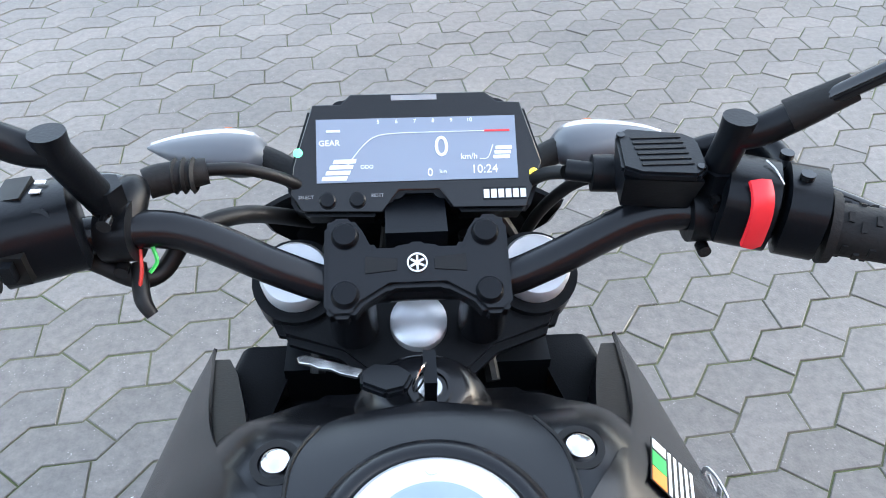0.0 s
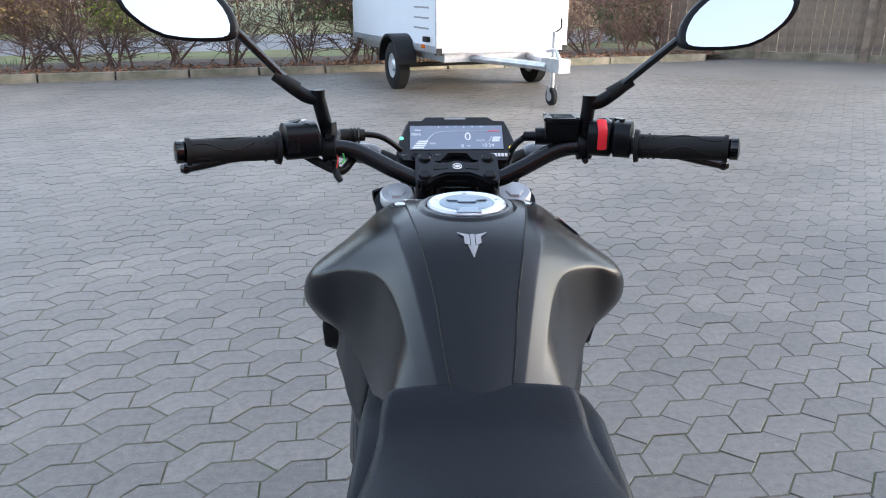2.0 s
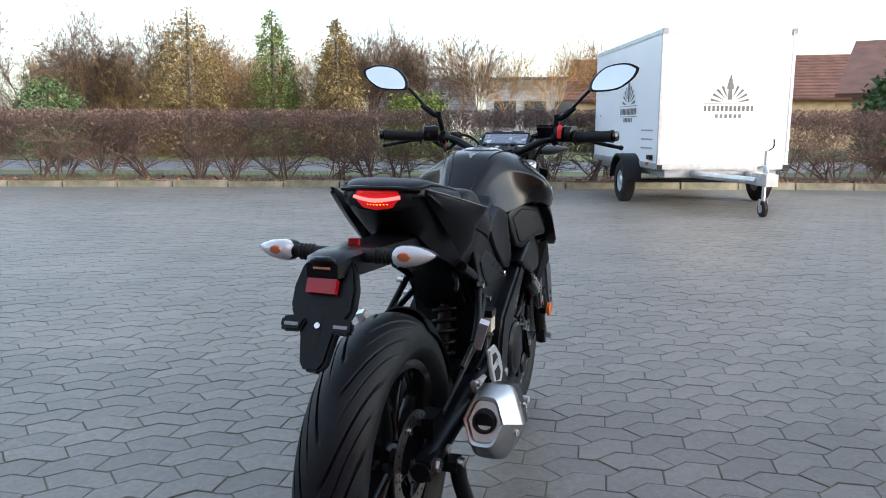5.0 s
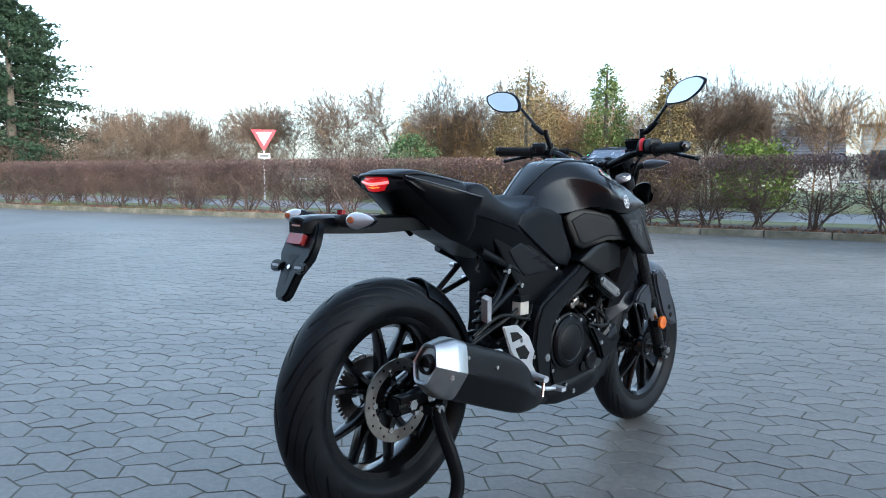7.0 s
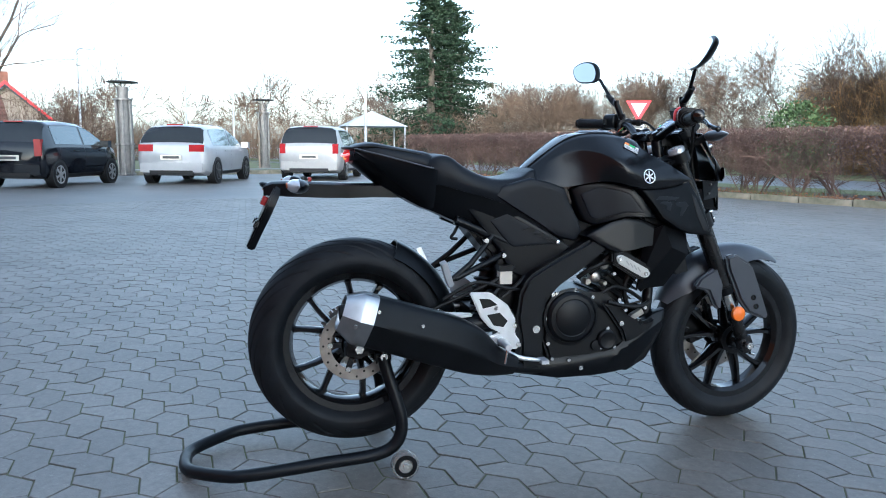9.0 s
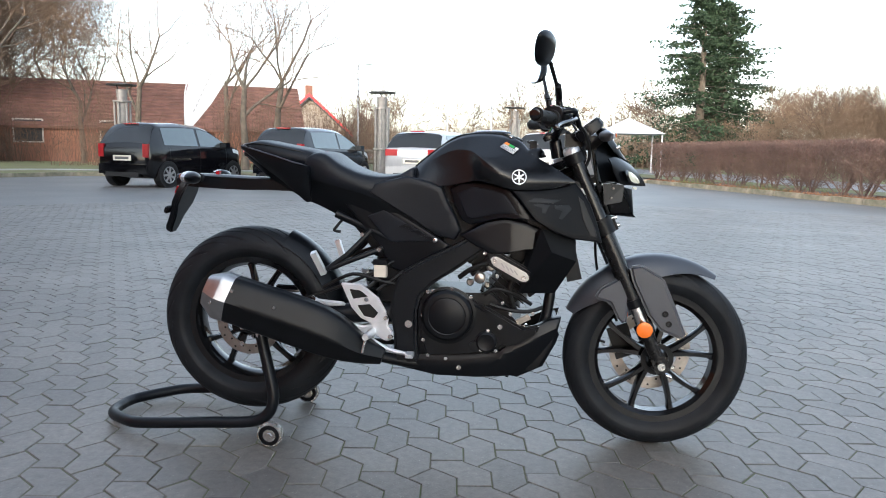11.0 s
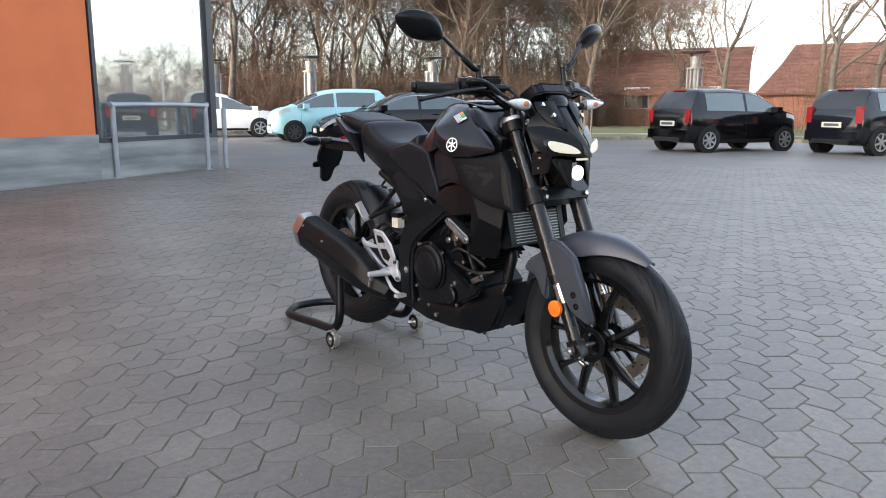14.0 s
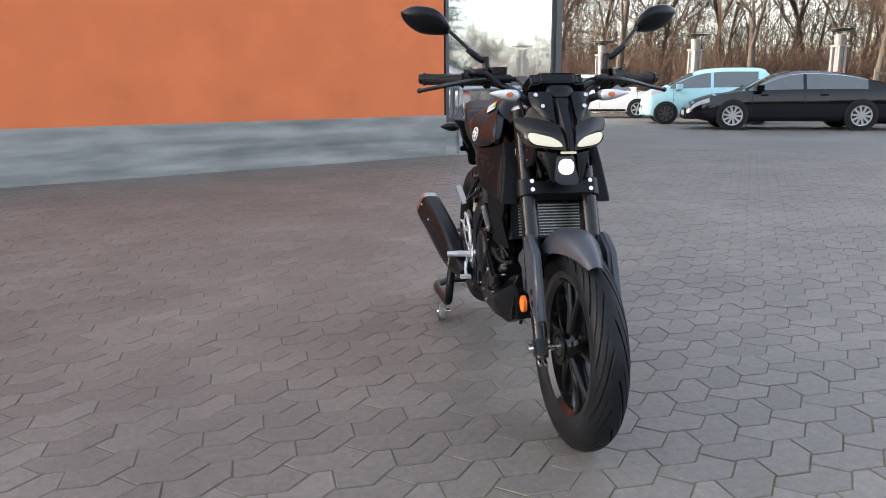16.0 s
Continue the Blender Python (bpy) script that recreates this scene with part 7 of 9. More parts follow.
fl.matrix_basis = Matrix.Translation((0.0, 0.787, 1.007)) @ Matrix.Rotation(radians(0.5), 4, "X") @ Matrix.Scale(0.88, 4)
part("cap_seat", lathe([(-0.005, 0.0555), (0.0005, 0.0565), (0.0028, 0.0600), (0.0015, 0.0660), (-0.004, 0.0720)], 56, "z"), "tank", fl, "raised painted lip round the cap", 60)
part("cap_lid", lathe([(0.0045, 0.0), (0.0060, 0.0), (0.0060, 0.036), (0.0050, 0.0385), (0.0045, 0.0385)], 44, "z"), "caplid", fl, "satin blue-grey inner cap lid")
part("cap_hinge", slab([(-0.017, -0.053), (0.017, -0.053), (0.017, -0.043), (0.013, -0.042), (0.013, -0.030), (-0.013, -0.030), (-0.013, -0.042), (-0.017, -0.043)], 0.0055, 0.0072, 0.0012, None, 1, "z"), "caplid", fl)
part("key_flap", slab([(-0.029, 0.004), (-0.024, 0.012), (-0.012, 0.017), (-0.011, 0.022), (0.011, 0.022), (0.012, 0.017), (0.024, 0.012), (0.029, 0.004), (0.028, 0.001), (0.013, -0.001), (0.013, -0.009), (-0.013, -0.009), (-0.013, -0.001), (-0.028, 0.001)], 0.0061, 0.0082, 0.0014, None, 2, "z"), "caplid", fl)
for k in range(5):
    a = radians(90 + 72 * k)
    part("cap_screw", lathe([(0.004, 0.0), (0.004, 0.0042), (0.0058, 0.0042), (0.0058, 0.0028), (0.0048, 0.0026), (0.0048, 0.0)], 16, "z", (0.0465 * math.cos(a), 0.0465 * math.sin(a), 0)), "alu", fl)
lg = bmesh.new()
for pts in ([(-0.0215, 0.026), (-0.004, 0.018), (-0.004, -0.006), (-0.0115, -0.003), (-0.0115, 0.013)], [(0.0215, 0.026), (0.004, 0.018), (0.004, -0.006), (0.0115, -0.003), (0.0115, 0.013)], [(-0.003, 0.020), (0.003, 0.020), (0.003, -0.008), (0.0075, -0.005), (0.0, -0.030), (-0.0075, -0.005), (-0.003, -0.008)]):
    ys = [(x * 0.82, 0.680 + y * 0.70) for x, y in pts]
    lg.faces.new([lg.verts.new((x, y, 0.9951 + 0.406 * (y - 0.68) - 5.05 * (y - 0.68) ** 2 + 0.0011)) for x, y in ys])
lo = part("tank_emblem", lg, "greyprint", tank, "grey winged tank emblem", 0)
cover_rows = ((0.800, 0.0765, 0.9985, 0.994, 0.985), (0.838, 0.103, 0.9855, 0.990, 0.986), (0.862, 0.117, 0.975, 0.988, 0.988), (0.885, 0.127, 0.956, 0.976, 0.980), (0.905, 0.126, 0.940, 0.956, 0.956), (0.928, 0.112, 0.922, 0.930, 0.932), (0.955, 0.085, 0.902, 0.902, 0.900))
cov = part("tank_front_cover", thicken(loft(smoothgrid([[(x * s_, y, z) for x, z, s_ in ((w, ze, -1), (w * 0.80, zm, -1), (0.056, zm - 0.004, -1), (0.0, zc, 1), (0.056, zm - 0.004, 1), (w * 0.80, zm, 1), (w, ze, 1))] for y, w, ze, zm, zc in cover_rows], 4, 3)), 0.004), "tank", tank, "black cover in front of the filler", 50)
for s in (1, -1):
    part("cover_bolt", lathe([(0.0, 0.0), (0.0, 0.0080), (0.0035, 0.0076), (0.005, 0.005), (0.005, 0.0)], 24, "z", (0.083 * s, 0.850, 0.9885)), "steel", cov, "bright cover bolt")
    part("bolt_recess", lathe([(-0.001, 0.0), (-0.001, 0.013), (0.0014, 0.014), (0.0014, 0.0098)], 24, "z", (0.083 * s, 0.850, 0.9888)), "wire", cov)
    part("wing_inner", loft([[(x0 * s, y, z0), (x1 * s, y, z0), (x1 * s, y, z1), (x0 * s, y, z1)] for y, x0, x1, z0, z1 in ((0.90, 0.112, 0.134, 0.86, 0.938), (0.95, 0.126, 0.152, 0.85, 0.912), (1.00, 0.142, 0.164, 0.85, 0.884), (1.03, 0.155, 0.170, 0.85, 0.866))], ring=True), "plastic", cov)
ign = part("ignition_cover", moved(lathe([(-0.012, 0.047), (0.006, 0.040), (0.017, 0.031), (0.020, 0.026), (0.020, 0.0)], 40, "z"), Matrix.Diagonal((1, 0.76, 1, 1))), "tank", cov, "round black ignition lock cover")
ign.matrix_basis = Matrix.Translation((0.0, 0.927, 0.9376)) @ Matrix.Rotation(radians(10), 4, "X")
part("lock_ring", lathe([(0.018, 0.0), (0.018, 0.0150), (0.0225, 0.0145), (0.0225, 0.0115), (0.0205, 0.0110), (0.0205, 0.0)], 32, "z", (0.004, -0.003, 0)), "gloss", ign)
part("lock_face", lathe([(0.0205, 0.0), (0.0205, 0.0085), (0.0220, 0.0080), (0.0220, 0.0)], 24, "z", (0.004, -0.003, 0)), "steel", ign)
# emblems and sticker on the covers
at, nz, _, _ = cover_skin.find_nearest(Vector((0.202, 0.879, 0.873)))
nz = nz if nz.x > 0 else -nz
for s in (1, -1):
    ez = Vector((nz.x * s, nz.y, nz.z))
    ey = (Vector((0, 0, 1)) - ez * ez.z).normalized()
    roundel(tank, Matrix.Translation(Vector((at.x * s, at.y, at.z)) + ez * 0.001) @ Matrix((ey.cross(ez), ey, ez)).transposed().to_4x4(), 0.0225)
stk = part("warning_sticker", block(-0.028, 0.028, -0.019, 0.019, 0, 0.0006), "wire", tank, "sticker with orange and green squares and white bars", 0)
at, nz, _, _ = cover_skin.find_nearest(Vector((0.1405, 0.8475, 0.9565)))
nz = nz if nz.z > 0 else -nz
nx = (Vector((0.354, 0.842, -0.40)) - nz * Vector((0.354, 0.842, -0.40)).dot(nz)).normalized()
stk.matrix_basis = Matrix.Translation(at + nz * 0.0012) @ Matrix((nx, nz.cross(nx), nz)).transposed().to_4x4() @ Matrix.Scale(0.9, 4)
for nm, x0, x1, y0, y1, mt in (("sticker_square", -0.027, -0.010, 0.006, 0.018, "orangeprint"), ("sticker_square", -0.009, 0.010, 0.006, 0.018, "green"), ("sticker_disc", 0.014, 0.026, 0.006, 0.018, "white"), ("sticker_bar", -0.027, 0.026, 0.0015, 0.0040, "white"), ("sticker_bar", -0.027, 0.026, -0.0035, -0.0010, "white"), ("sticker_bar", -0.027, 0.026, -0.0085, -0.0060, "white"), ("sticker_bar", -0.027, 0.026, -0.0135, -0.0110, "white"), ("sticker_bar", -0.027, 0.026, -0.0185, -0.0160, "white")):
    part(nm, block(x0, x1, y0, y1, 0.0007, 0.0011), mt, stk, smooth=0)


def panel(name, outline, x0, x1, material, label="", r=0.007, parent=None):
    for s in (1, -1):
        b = slab(outline, x0, x1, r, None, 3)
        if s < 0:
            mirrored(b)
        part(name, b, material, parent or bike, label, 35)


def shell(outline, xf, depth, r=0.012):
    """A rounded panel over an outline of (y, z) whose outer side stands at xf(y, z)."""
    pts = []
    for i, p in enumerate(outline):
        q = outline[(i + 1) % len(outline)]
        pts += [(p[0] + (q[0] - p[0]) * f, p[1] + (q[1] - p[1]) * f) for f in (0.0, 0.34, 0.67)]
    cy, cz = sum(p[0] for p in pts) / len(pts), sum(p[1] for p in pts) / len(pts)
    rings = []
    for k, dx in ((1.0, -depth), (1.0, -r), (0.988, -r * 0.5), (0.965, -r * 0.15), (0.93, 0.0), (0.70, 0.0), (0.45, 0.0), (0.2, 0.0), (0.04, 0.0)):
        rings.append([(xf(cy + (y - cy) * k, cz + (z - cz) * k) + dx, cy + (y - cy) * k, cz + (z - cz) * k) for y, z in pts])
    return loft(rings, ring=True)


def skin(name, outline, xf, depth, material, label="", r=0.012, parent=None, smooth=40):
    for s in (1, -1):
        b = shell(outline, xf, depth, r)
        if s < 0:
            mirrored(b)
        part(name, b, material, parent or bike, label, smooth)


def along(ys, xs, fall=0.0, z0=0.80):
    """How far out a panel stands along y, drawn in by fall above and below the height z0."""
    return lambda y, z: float(np.interp(y, ys, xs)) - fall * (z - z0)


scoop_x = along((0.85, 0.90, 0.98, 1.06, 1.14), (0.200, 0.199, 0.182, 0.158, 0.143), 0.22)
skin("air_scoop", [(0.856, 0.834), (0.93, 0.834), (0.99, 0.842), (1.050, 0.857), (1.075, 0.825), (1.095, 0.795), (1.118, 0.735), (1.133, 0.680), (1.10, 0.684), (1.045, 0.690), (0.985, 0.712), (0.93, 0.745), (0.905, 0.778), (0.876, 0.812)], scoop_x, 0.05, "textured", "black angular air scoop", 0.008)
skin("scoop_grille", [(1.058, 0.818), (1.074, 0.802), (1.112, 0.718), (1.118, 0.694), (1.098, 0.699), (1.074, 0.748)], lambda y, z: scoop_x(y, z) + 0.0015, 0.008, "wire", "dark mesh inlet in the scoop", 0.002)
for stroke in ([(0.905, 0.800), (0.925, 0.812), (1.005, 0.806), (0.985, 0.796)], [(0.925, 0.790), (0.935, 0.796), (0.972, 0.790), (0.960, 0.765), (0.950, 0.768), (0.952, 0.784)], [(0.985, 0.790), (1.030, 0.792), (1.040, 0.780), (1.010, 0.748), (1.000, 0.752), (1.018, 0.778), (0.988, 0.780)]):
    skin("scoop_decal", stroke, lambda y, z: scoop_x(y, z) + 0.0008, 0.003, "frame", "", 0.0004)
knee_x = along((0.66, 0.74, 0.80, 0.88, 0.94), (0.112, 0.136, 0.156, 0.176, 0.172), 0.05)
skin("knee_panel", [(0.665, 0.828), (0.69, 0.846), (0.735, 0.856), (0.80, 0.849), (0.848, 0.838), (0.875, 0.810), (0.905, 0.774), (0.935, 0.742), (0.88, 0.745), (0.83, 0.746), (0.735, 0.720), (0.705, 0.733), (0.68, 0.78)], knee_x, 0.05, "plastic", "ribbed black knee panel", 0.010)
skin("knee_inset", [(0.690, 0.815), (0.740, 0.838), (0.800, 0.830), (0.838, 0.818), (0.870, 0.775), (0.880, 0.760), (0.825, 0.760), (0.740, 0.738), (0.720, 0.745)], lambda y, z: knee_x(y, z) + 0.003, 0.008, "seat", "", 0.003)
skin("airbox_cover", [(0.702, 0.688), (0.781, 0.731), (0.838, 0.746), (0.90, 0.736), (0.948, 0.718), (0.985, 0.690), (0.965, 0.655), (0.91, 0.650), (0.86, 0.640), (0.80, 0.634), (0.745, 0.660)], along((0.70, 0.78, 0.86, 0.98), (0.144, 0.152, 0.158, 0.150), 0.10, 0.69), 0.06, "plastic", "black airbox cover", 0.012)
for s in (1, -1):
    b = bmesh.new()
    va, vb, vc, vd, ve, vf, vg = [b.verts.new((x * s, y, z)) for x, y, z in ((0.176, 0.951, 0.720), (0.140, 1.056, 0.690), (0.150, 1.060, 0.6195), (0.178, 0.984, 0.648), (0.112, 1.000, 0.512), (0.136, 0.888, 0.512), (0.128, 0.915, 0.690))]
    for f in ((va, vb, vc, vd), (vd, vc, ve, vf), (va, vd, vf), (va, vf, vg)):
        b.faces.new(f)
    bevel(b, 0.006, 2, 12)
    thicken(b, 0.012)
    part("radiator_cowl", b, "textured", bike, "creased black radiator side cowl", 25)
panel("scoop_inner", [(0.86, 0.80), (1.03, 0.82), (1.05, 0.70), (0.92, 0.70)], 0.06, 0.135, "plastic", "", 0.01)
for s in (1, -1):
    for z in (0.830, 0.806):
        part("info_label", block(min(0.112 * s, 0.1135 * s), max(0.112 * s, 0.1135 * s), 1.058, 1.086, z - 0.009, z + 0.009), "greyprint", bike, "small pale rating label behind the fork", 0)
    part("frame_neck", block(min(0.05 * s, 0.111 * s), max(0.05 * s, 0.111 * s), 1.02, 1.09, 0.74, 0.86, 0.012), "frame", bike)

# seat
def cushion(name, secs, label, n=4):
    rows = []
    for y, w, top, low in secs:
        rows.append([(-w * 0.94, y, low), (-w, y, low + (top - low) * 0.35), (-w * 0.93, y, top - 0.014), (-w * 0.72, y, top - 0.003), (0, y, top), (w * 0.72, y, top - 0.003), (w * 0.93, y, top - 0.014), (w, y, low + (top - low) * 0.35), (w * 0.94, y, low)])
    return part(name, loft(smoothgrid(rows, n, 3), ring=True), "seat", bike, label, 60)


cushion("rider_seat", ((0.185, 0.105, 0.905, 0.86), (0.225, 0.128, 0.932, 0.85), (0.27, 0.136, 0.934, 0.84), (0.32, 0.138, 0.902, 0.825), (0.38, 0.134, 0.876, 0.81), (0.44, 0.122, 0.866, 0.79), (0.50, 0.111, 0.872, 0.77), (0.530, 0.106, 0.888, 0.77), (0.546, 0.102, 0.8955, 0.78), (0.553, 0.096, 0.892, 0.80)), "black stepped vinyl rider seat")
skin("seat_skirt", [(0.43, 0.842), (0.53, 0.866), (0.60, 0.850), (0.642, 0.834), (0.66, 0.79), (0.69, 0.735), (0.703, 0.70), (0.685, 0.668), (0.63, 0.680), (0.54, 0.737), (0.456, 0.787), (0.41, 0.815)], along((0.41, 0.52, 0.64, 0.70), (0.128, 0.118, 0.117, 0.122), -0.03), 0.06, "seat", "black vinyl seat skirt beside the tank", 0.014)
pil = cushion("pillion_seat", ((-0.012, 0.062, 0.952, 0.915), (0.010, 0.086, 0.964, 0.918), (0.05, 0.100, 0.970, 0.915), (0.10, 0.110, 0.962, 0.905), (0.17, 0.114, 0.950, 0.895), (0.215, 0.111, 0.942, 0.885), (0.235, 0.093, 0.930, 0.885)), "black vinyl pillion seat with piping")
part("piping", tube([(-0.099, 0.22, 0.925), (-0.104, 0.17, 0.938), (-0.095, 0.05, 0.957), (-0.075, -0.002, 0.953), (0, -0.015, 0.957), (0.075, -0.002, 0.953), (0.095, 0.05, 0.957), (0.104, 0.17, 0.938), (0.099, 0.22, 0.925)], 0.003, 8), "wire", pil)

# tail
tail = part("tail_cowl", loft(smoothgrid([[(-w, y, zt), (-w * 0.86, y, zm), (-w * 0.55, y, zb), (0, y, zb - 0.004), (w * 0.55, y, zb), (w * 0.86, y, zm), (w, y, zt), (0, y, zt + 0.008)] for y, w, zt, zm, zb in ((-0.004, 0.080, 0.936, 0.924, 0.908), (0.030, 0.092, 0.935, 0.905, 0.880), (0.07, 0.100, 0.925, 0.885, 0.850), (0.13, 0.106, 0.905, 0.86, 0.815), (0.195, 0.114, 0.887, 0.835, 0.780), (0.235, 0.120, 0.872, 0.82, 0.765), (0.30, 0.128, 0.850, 0.795, 0.735), (0.40, 0.120, 0.825, 0.755, 0.685), (0.50, 0.114, 0.790, 0.715, 0.625), (0.585, 0.108, 0.74, 0.67, 0.58), (0.65, 0.105, 0.69, 0.655, 0.61))], 3, 1), ring=True), "plastic", bike, "black tail fairing", 40)
for s in (1, -1):
    wing_rows = []
    for y, (tx, tz), (mx, mz), (bx, bz), (ix, iz) in ((-0.005, (0.106, 0.950), (0.105, 0.944), (0.098, 0.938), (0.100, 0.951)), (0.06, (0.128, 0.934), (0.126, 0.918), (0.104, 0.890), (0.114, 0.935)), (0.13, (0.150, 0.916), (0.146, 0.888), (0.108, 0.840), (0.124, 0.915)), (0.185, (0.169, 0.901), (0.150, 0.864), (0.112, 0.796), (0.130, 0.899)), (0.210, (0.172, 0.896), (0.146, 0.852), (0.112, 0.776), (0.130, 0.894)), (0.225, (0.158, 0.890), (0.140, 0.850), (0.112, 0.780), (0.130, 0.888))):
        wing_rows.append([Vector((x * s, y, z)) for x, z in ((ix, iz), ((ix + tx) / 2, (iz + tz) / 2 + 0.002), (tx, tz), ((tx * 2 + mx) / 3 + 0.002, (tz * 2 + mz) / 3), (mx, mz), ((mx + bx) / 2 + 0.008, (mz + bz) / 2), (bx, bz))])
    wing = part("tail_wing", loft(smoothgrid(wing_rows, 3, 1), ring=True), "plastic", bike, "flared black wing of the tail", 35)
    # a thin grey tube stands in for the glint along the wing edge
    part("wing_edge_glint", tube([w_[2] + Vector((0.001 * s, 0, 0.001)) for w_ in wing_rows[:-1]], 0.0022, 6), "grey", wing, "pale glint drawn along the edge of the wing")
side_x = along((0.36, 0.43, 0.62, 0.67), (0.104, 0.100, 0.1125, 0.116), -0.03, 0.72)
skin("side_panel", [(0.36, 0.812), (0.40, 0.802), (0.459, 0.772), (0.54, 0.728), (0.630, 0.676), (0.668, 0.650), (0.62, 0.606), (0.528, 0.552), (0.475, 0.575), (0.435, 0.650), (0.37, 0.728), (0.33, 0.775)], side_x, 0.03, "plastic", "black ribbed side panel", 0.006)
skin("panel_border", [(0.405, 0.736), (0.455, 0.758), (0.54, 0.714), (0.620, 0.674), (0.612, 0.662), (0.52, 0.657), (0.48, 0.655), (0.448, 0.684)], lambda y, z: side_x(y, z) + 0.0035, 0.006, "seat", "", 0.003)
for k in range(3):
    y0 = 0.505 + 0.034 * k
    skin("panel_rib", [(y0, 0.708 - 0.014 * k), (y0 + 0.030, 0.716 - 0.018 * k), (y0 + 0.046, 0.706 - 0.018 * k), (y0 + 0.040, 0.701 - 0.018 * k)], lambda y, z: side_x(y, z) + 0.0065, 0.006, "plastic", "", 0.0015)
for s in (1, -1):
    for x, y, z in ((0.1005, 0.435, 0.770), (0.1125, 0.6234, 0.6666), (0.1435, 0.7496, 0.6674)):
        part("panel_bolt", lathe([(0.0, 0.0), (0.0, 0.008), (0.004 * s, 0.0075), (0.006 * s, 0.005), (0.006 * s, 0.0)], 18, "x", (x * s, y, z)), "steel", bike)
lampt = part("tail_lamp", loft([[(-0.062, -0.046, 0.936), (-0.03, -0.060, 0.937), (0.0, -0.064, 0.937), (0.03, -0.060, 0.937), (0.062, -0.046, 0.936), (0.0, -0.02, 0.937)], [(-0.060, -0.050, 0.922), (-0.03, -0.064, 0.918), (0.0, -0.068, 0.916), (0.03, -0.064, 0.918), (0.060, -0.050, 0.922), (0.0, -0.02, 0.92)], [(-0.050, -0.046, 0.902), (-0.026, -0.057, 0.894), (0.0, -0.061, 0.890), (0.026, -0.057, 0.894), (0.050, -0.046, 0.902), (0.0, -0.02, 0.90)]], ring=True), "taillit", bike, "glowing red tail lamp", 60)
part("light_band", tube([(-0.050, -0.0555, 0.922), (-0.025, -0.0655, 0.917), (0.0, -0.0695, 0.915), (0.025, -0.0655, 0.917), (0.050, -0.0555, 0.922)], 0.0045, 8), "tailhot", lampt, "brighter band inside the tail lamp")
for k in range(13):
    for row in range(2):
        x = -0.042 + 0.007 * k + 0.003 * row
        if abs(x) > (0.024 if row else 0.034):
            continue
        z = 0.9100 - 0.0070 * row + abs(x) * 0.07
        part("led_dot", block(x - 0.0012, x + 0.0012, -0.0676 + 0.0012 * row + abs(x) * 0.22, -0.056, z - 0.0012, z + 0.0012, 0.0006), "leddot", lampt, smooth=0)
part("lamp_lip", tube([(-0.085, -0.035, 0.938), (-0.05, -0.056, 0.943), (0, -0.066, 0.944), (0.05, -0.056, 0.943), (0.085, -0.035, 0.938)], 0.006, 10), "plastic", lampt)

lampt.matrix_basis = Matrix.Translation((0, 0.042, 0.930)) @ Matrix.Diagonal((1, 1, 0.82, 1)) @ Matrix.Translation((0, 0, -0.916))

# plate carrier
carrier = part("plate_carrier", loft([[(x, y, z) for x, z in ((-w, zt - 0.006), (-w * 0.7, zt), (w * 0.7, zt), (w, zt - 0.006), (w, zb), (-w, zb))] for y, w, zt, zb in ((0.20, 0.034, 0.842, 0.800), (0.13, 0.045, 0.846, 0.806), (0.06, 0.050, 0.848, 0.808), (-0.02, 0.046, 0.850, 0.806), (-0.10, 0.045, 0.853, 0.808), (-0.19, 0.046, 0.856, 0.812), (-0.235, 0.040, 0.854, 0.815), (-0.258, 0.030, 0.845, 0.815))], ring=True), "plastic", bike, "black plate carrier arm", 30)
pm = Matrix.Translation((0, -0.226, 0.826)) @ Matrix.Rotation(radians(-25), 4, "X")
shape = [(-0.030, 0.03), (0.030, 0.03), (0.046, 0.0), (0.054, -0.035), (0.054, -0.075), (0.030, -0.120), (0.022, -0.170), (0.012, -0.185), (-0.012, -0.185), (-0.022, -0.170), (-0.030, -0.120), (-0.054, -0.075), (-0.054, -0.035), (-0.046, 0.0)]
shape = [(x * 1.12, z) for x, z in shape]
hang = part("plate_hanger", moved(slab(shape, -0.009, 0.016, 0.005, None, 2, "y"), pm), "plastic", carrier, "drooping black plate hanger")
part("hanger_slot", moved(slab([(-0.020, -0.072), (0.020, -0.072), (0.020, -0.082), (0.009, -0.085), (0.004, -0.150), (-0.004, -0.150), (-0.009, -0.085), (-0.020, -0.082)], -0.0095, -0.0078, 0, None, 1, "y"), pm), "wire", hang)
rr = part("rear_reflector", moved(block(-0.028, 0.028, -0.024, -0.010, -0.050, -0.024, 0.003), pm), "redlens", carrier, "red rectangular rear reflector")
pl_ = part("plate_lamp", moved(loft([[(0.026 * math.cos(q) * k, -0.010 - d, 0.004 + 0.010 * math.sin(q) * k) for q in np.linspace(0, 2 * math.pi, 17)[:-1]] for d, k in ((0, 1.0), (0.02, 1.05), (0.032, 0.8), (0.038, 0.3))], ring=True), pm), "plastic", carrier, "black hooded plate lamp")
part("lamp_window", moved(block(-0.016, 0.016, -0.034, -0.012, -0.010, -0.006, 0.001), pm), "amber", pl_)
for s in (1, -1):
    wing = part("plate_bracket", moved(slab([(0.022 * s, -0.095), (0.050 * s, -0.090), (0.068 * s, -0.094), (0.070 * s, -0.112), (0.062 * s, -0.120), (0.030 * s, -0.118)], -0.018, -0.006, 0.004, None, 2, "y"), pm), "plastic", carrier)
    part("slot", moved(block(min(0.034 * s, 0.060 * s), max(0.034 * s, 0.060 * s), -0.0195, -0.0178, -0.109, -0.103), pm), "greyprint", wing)
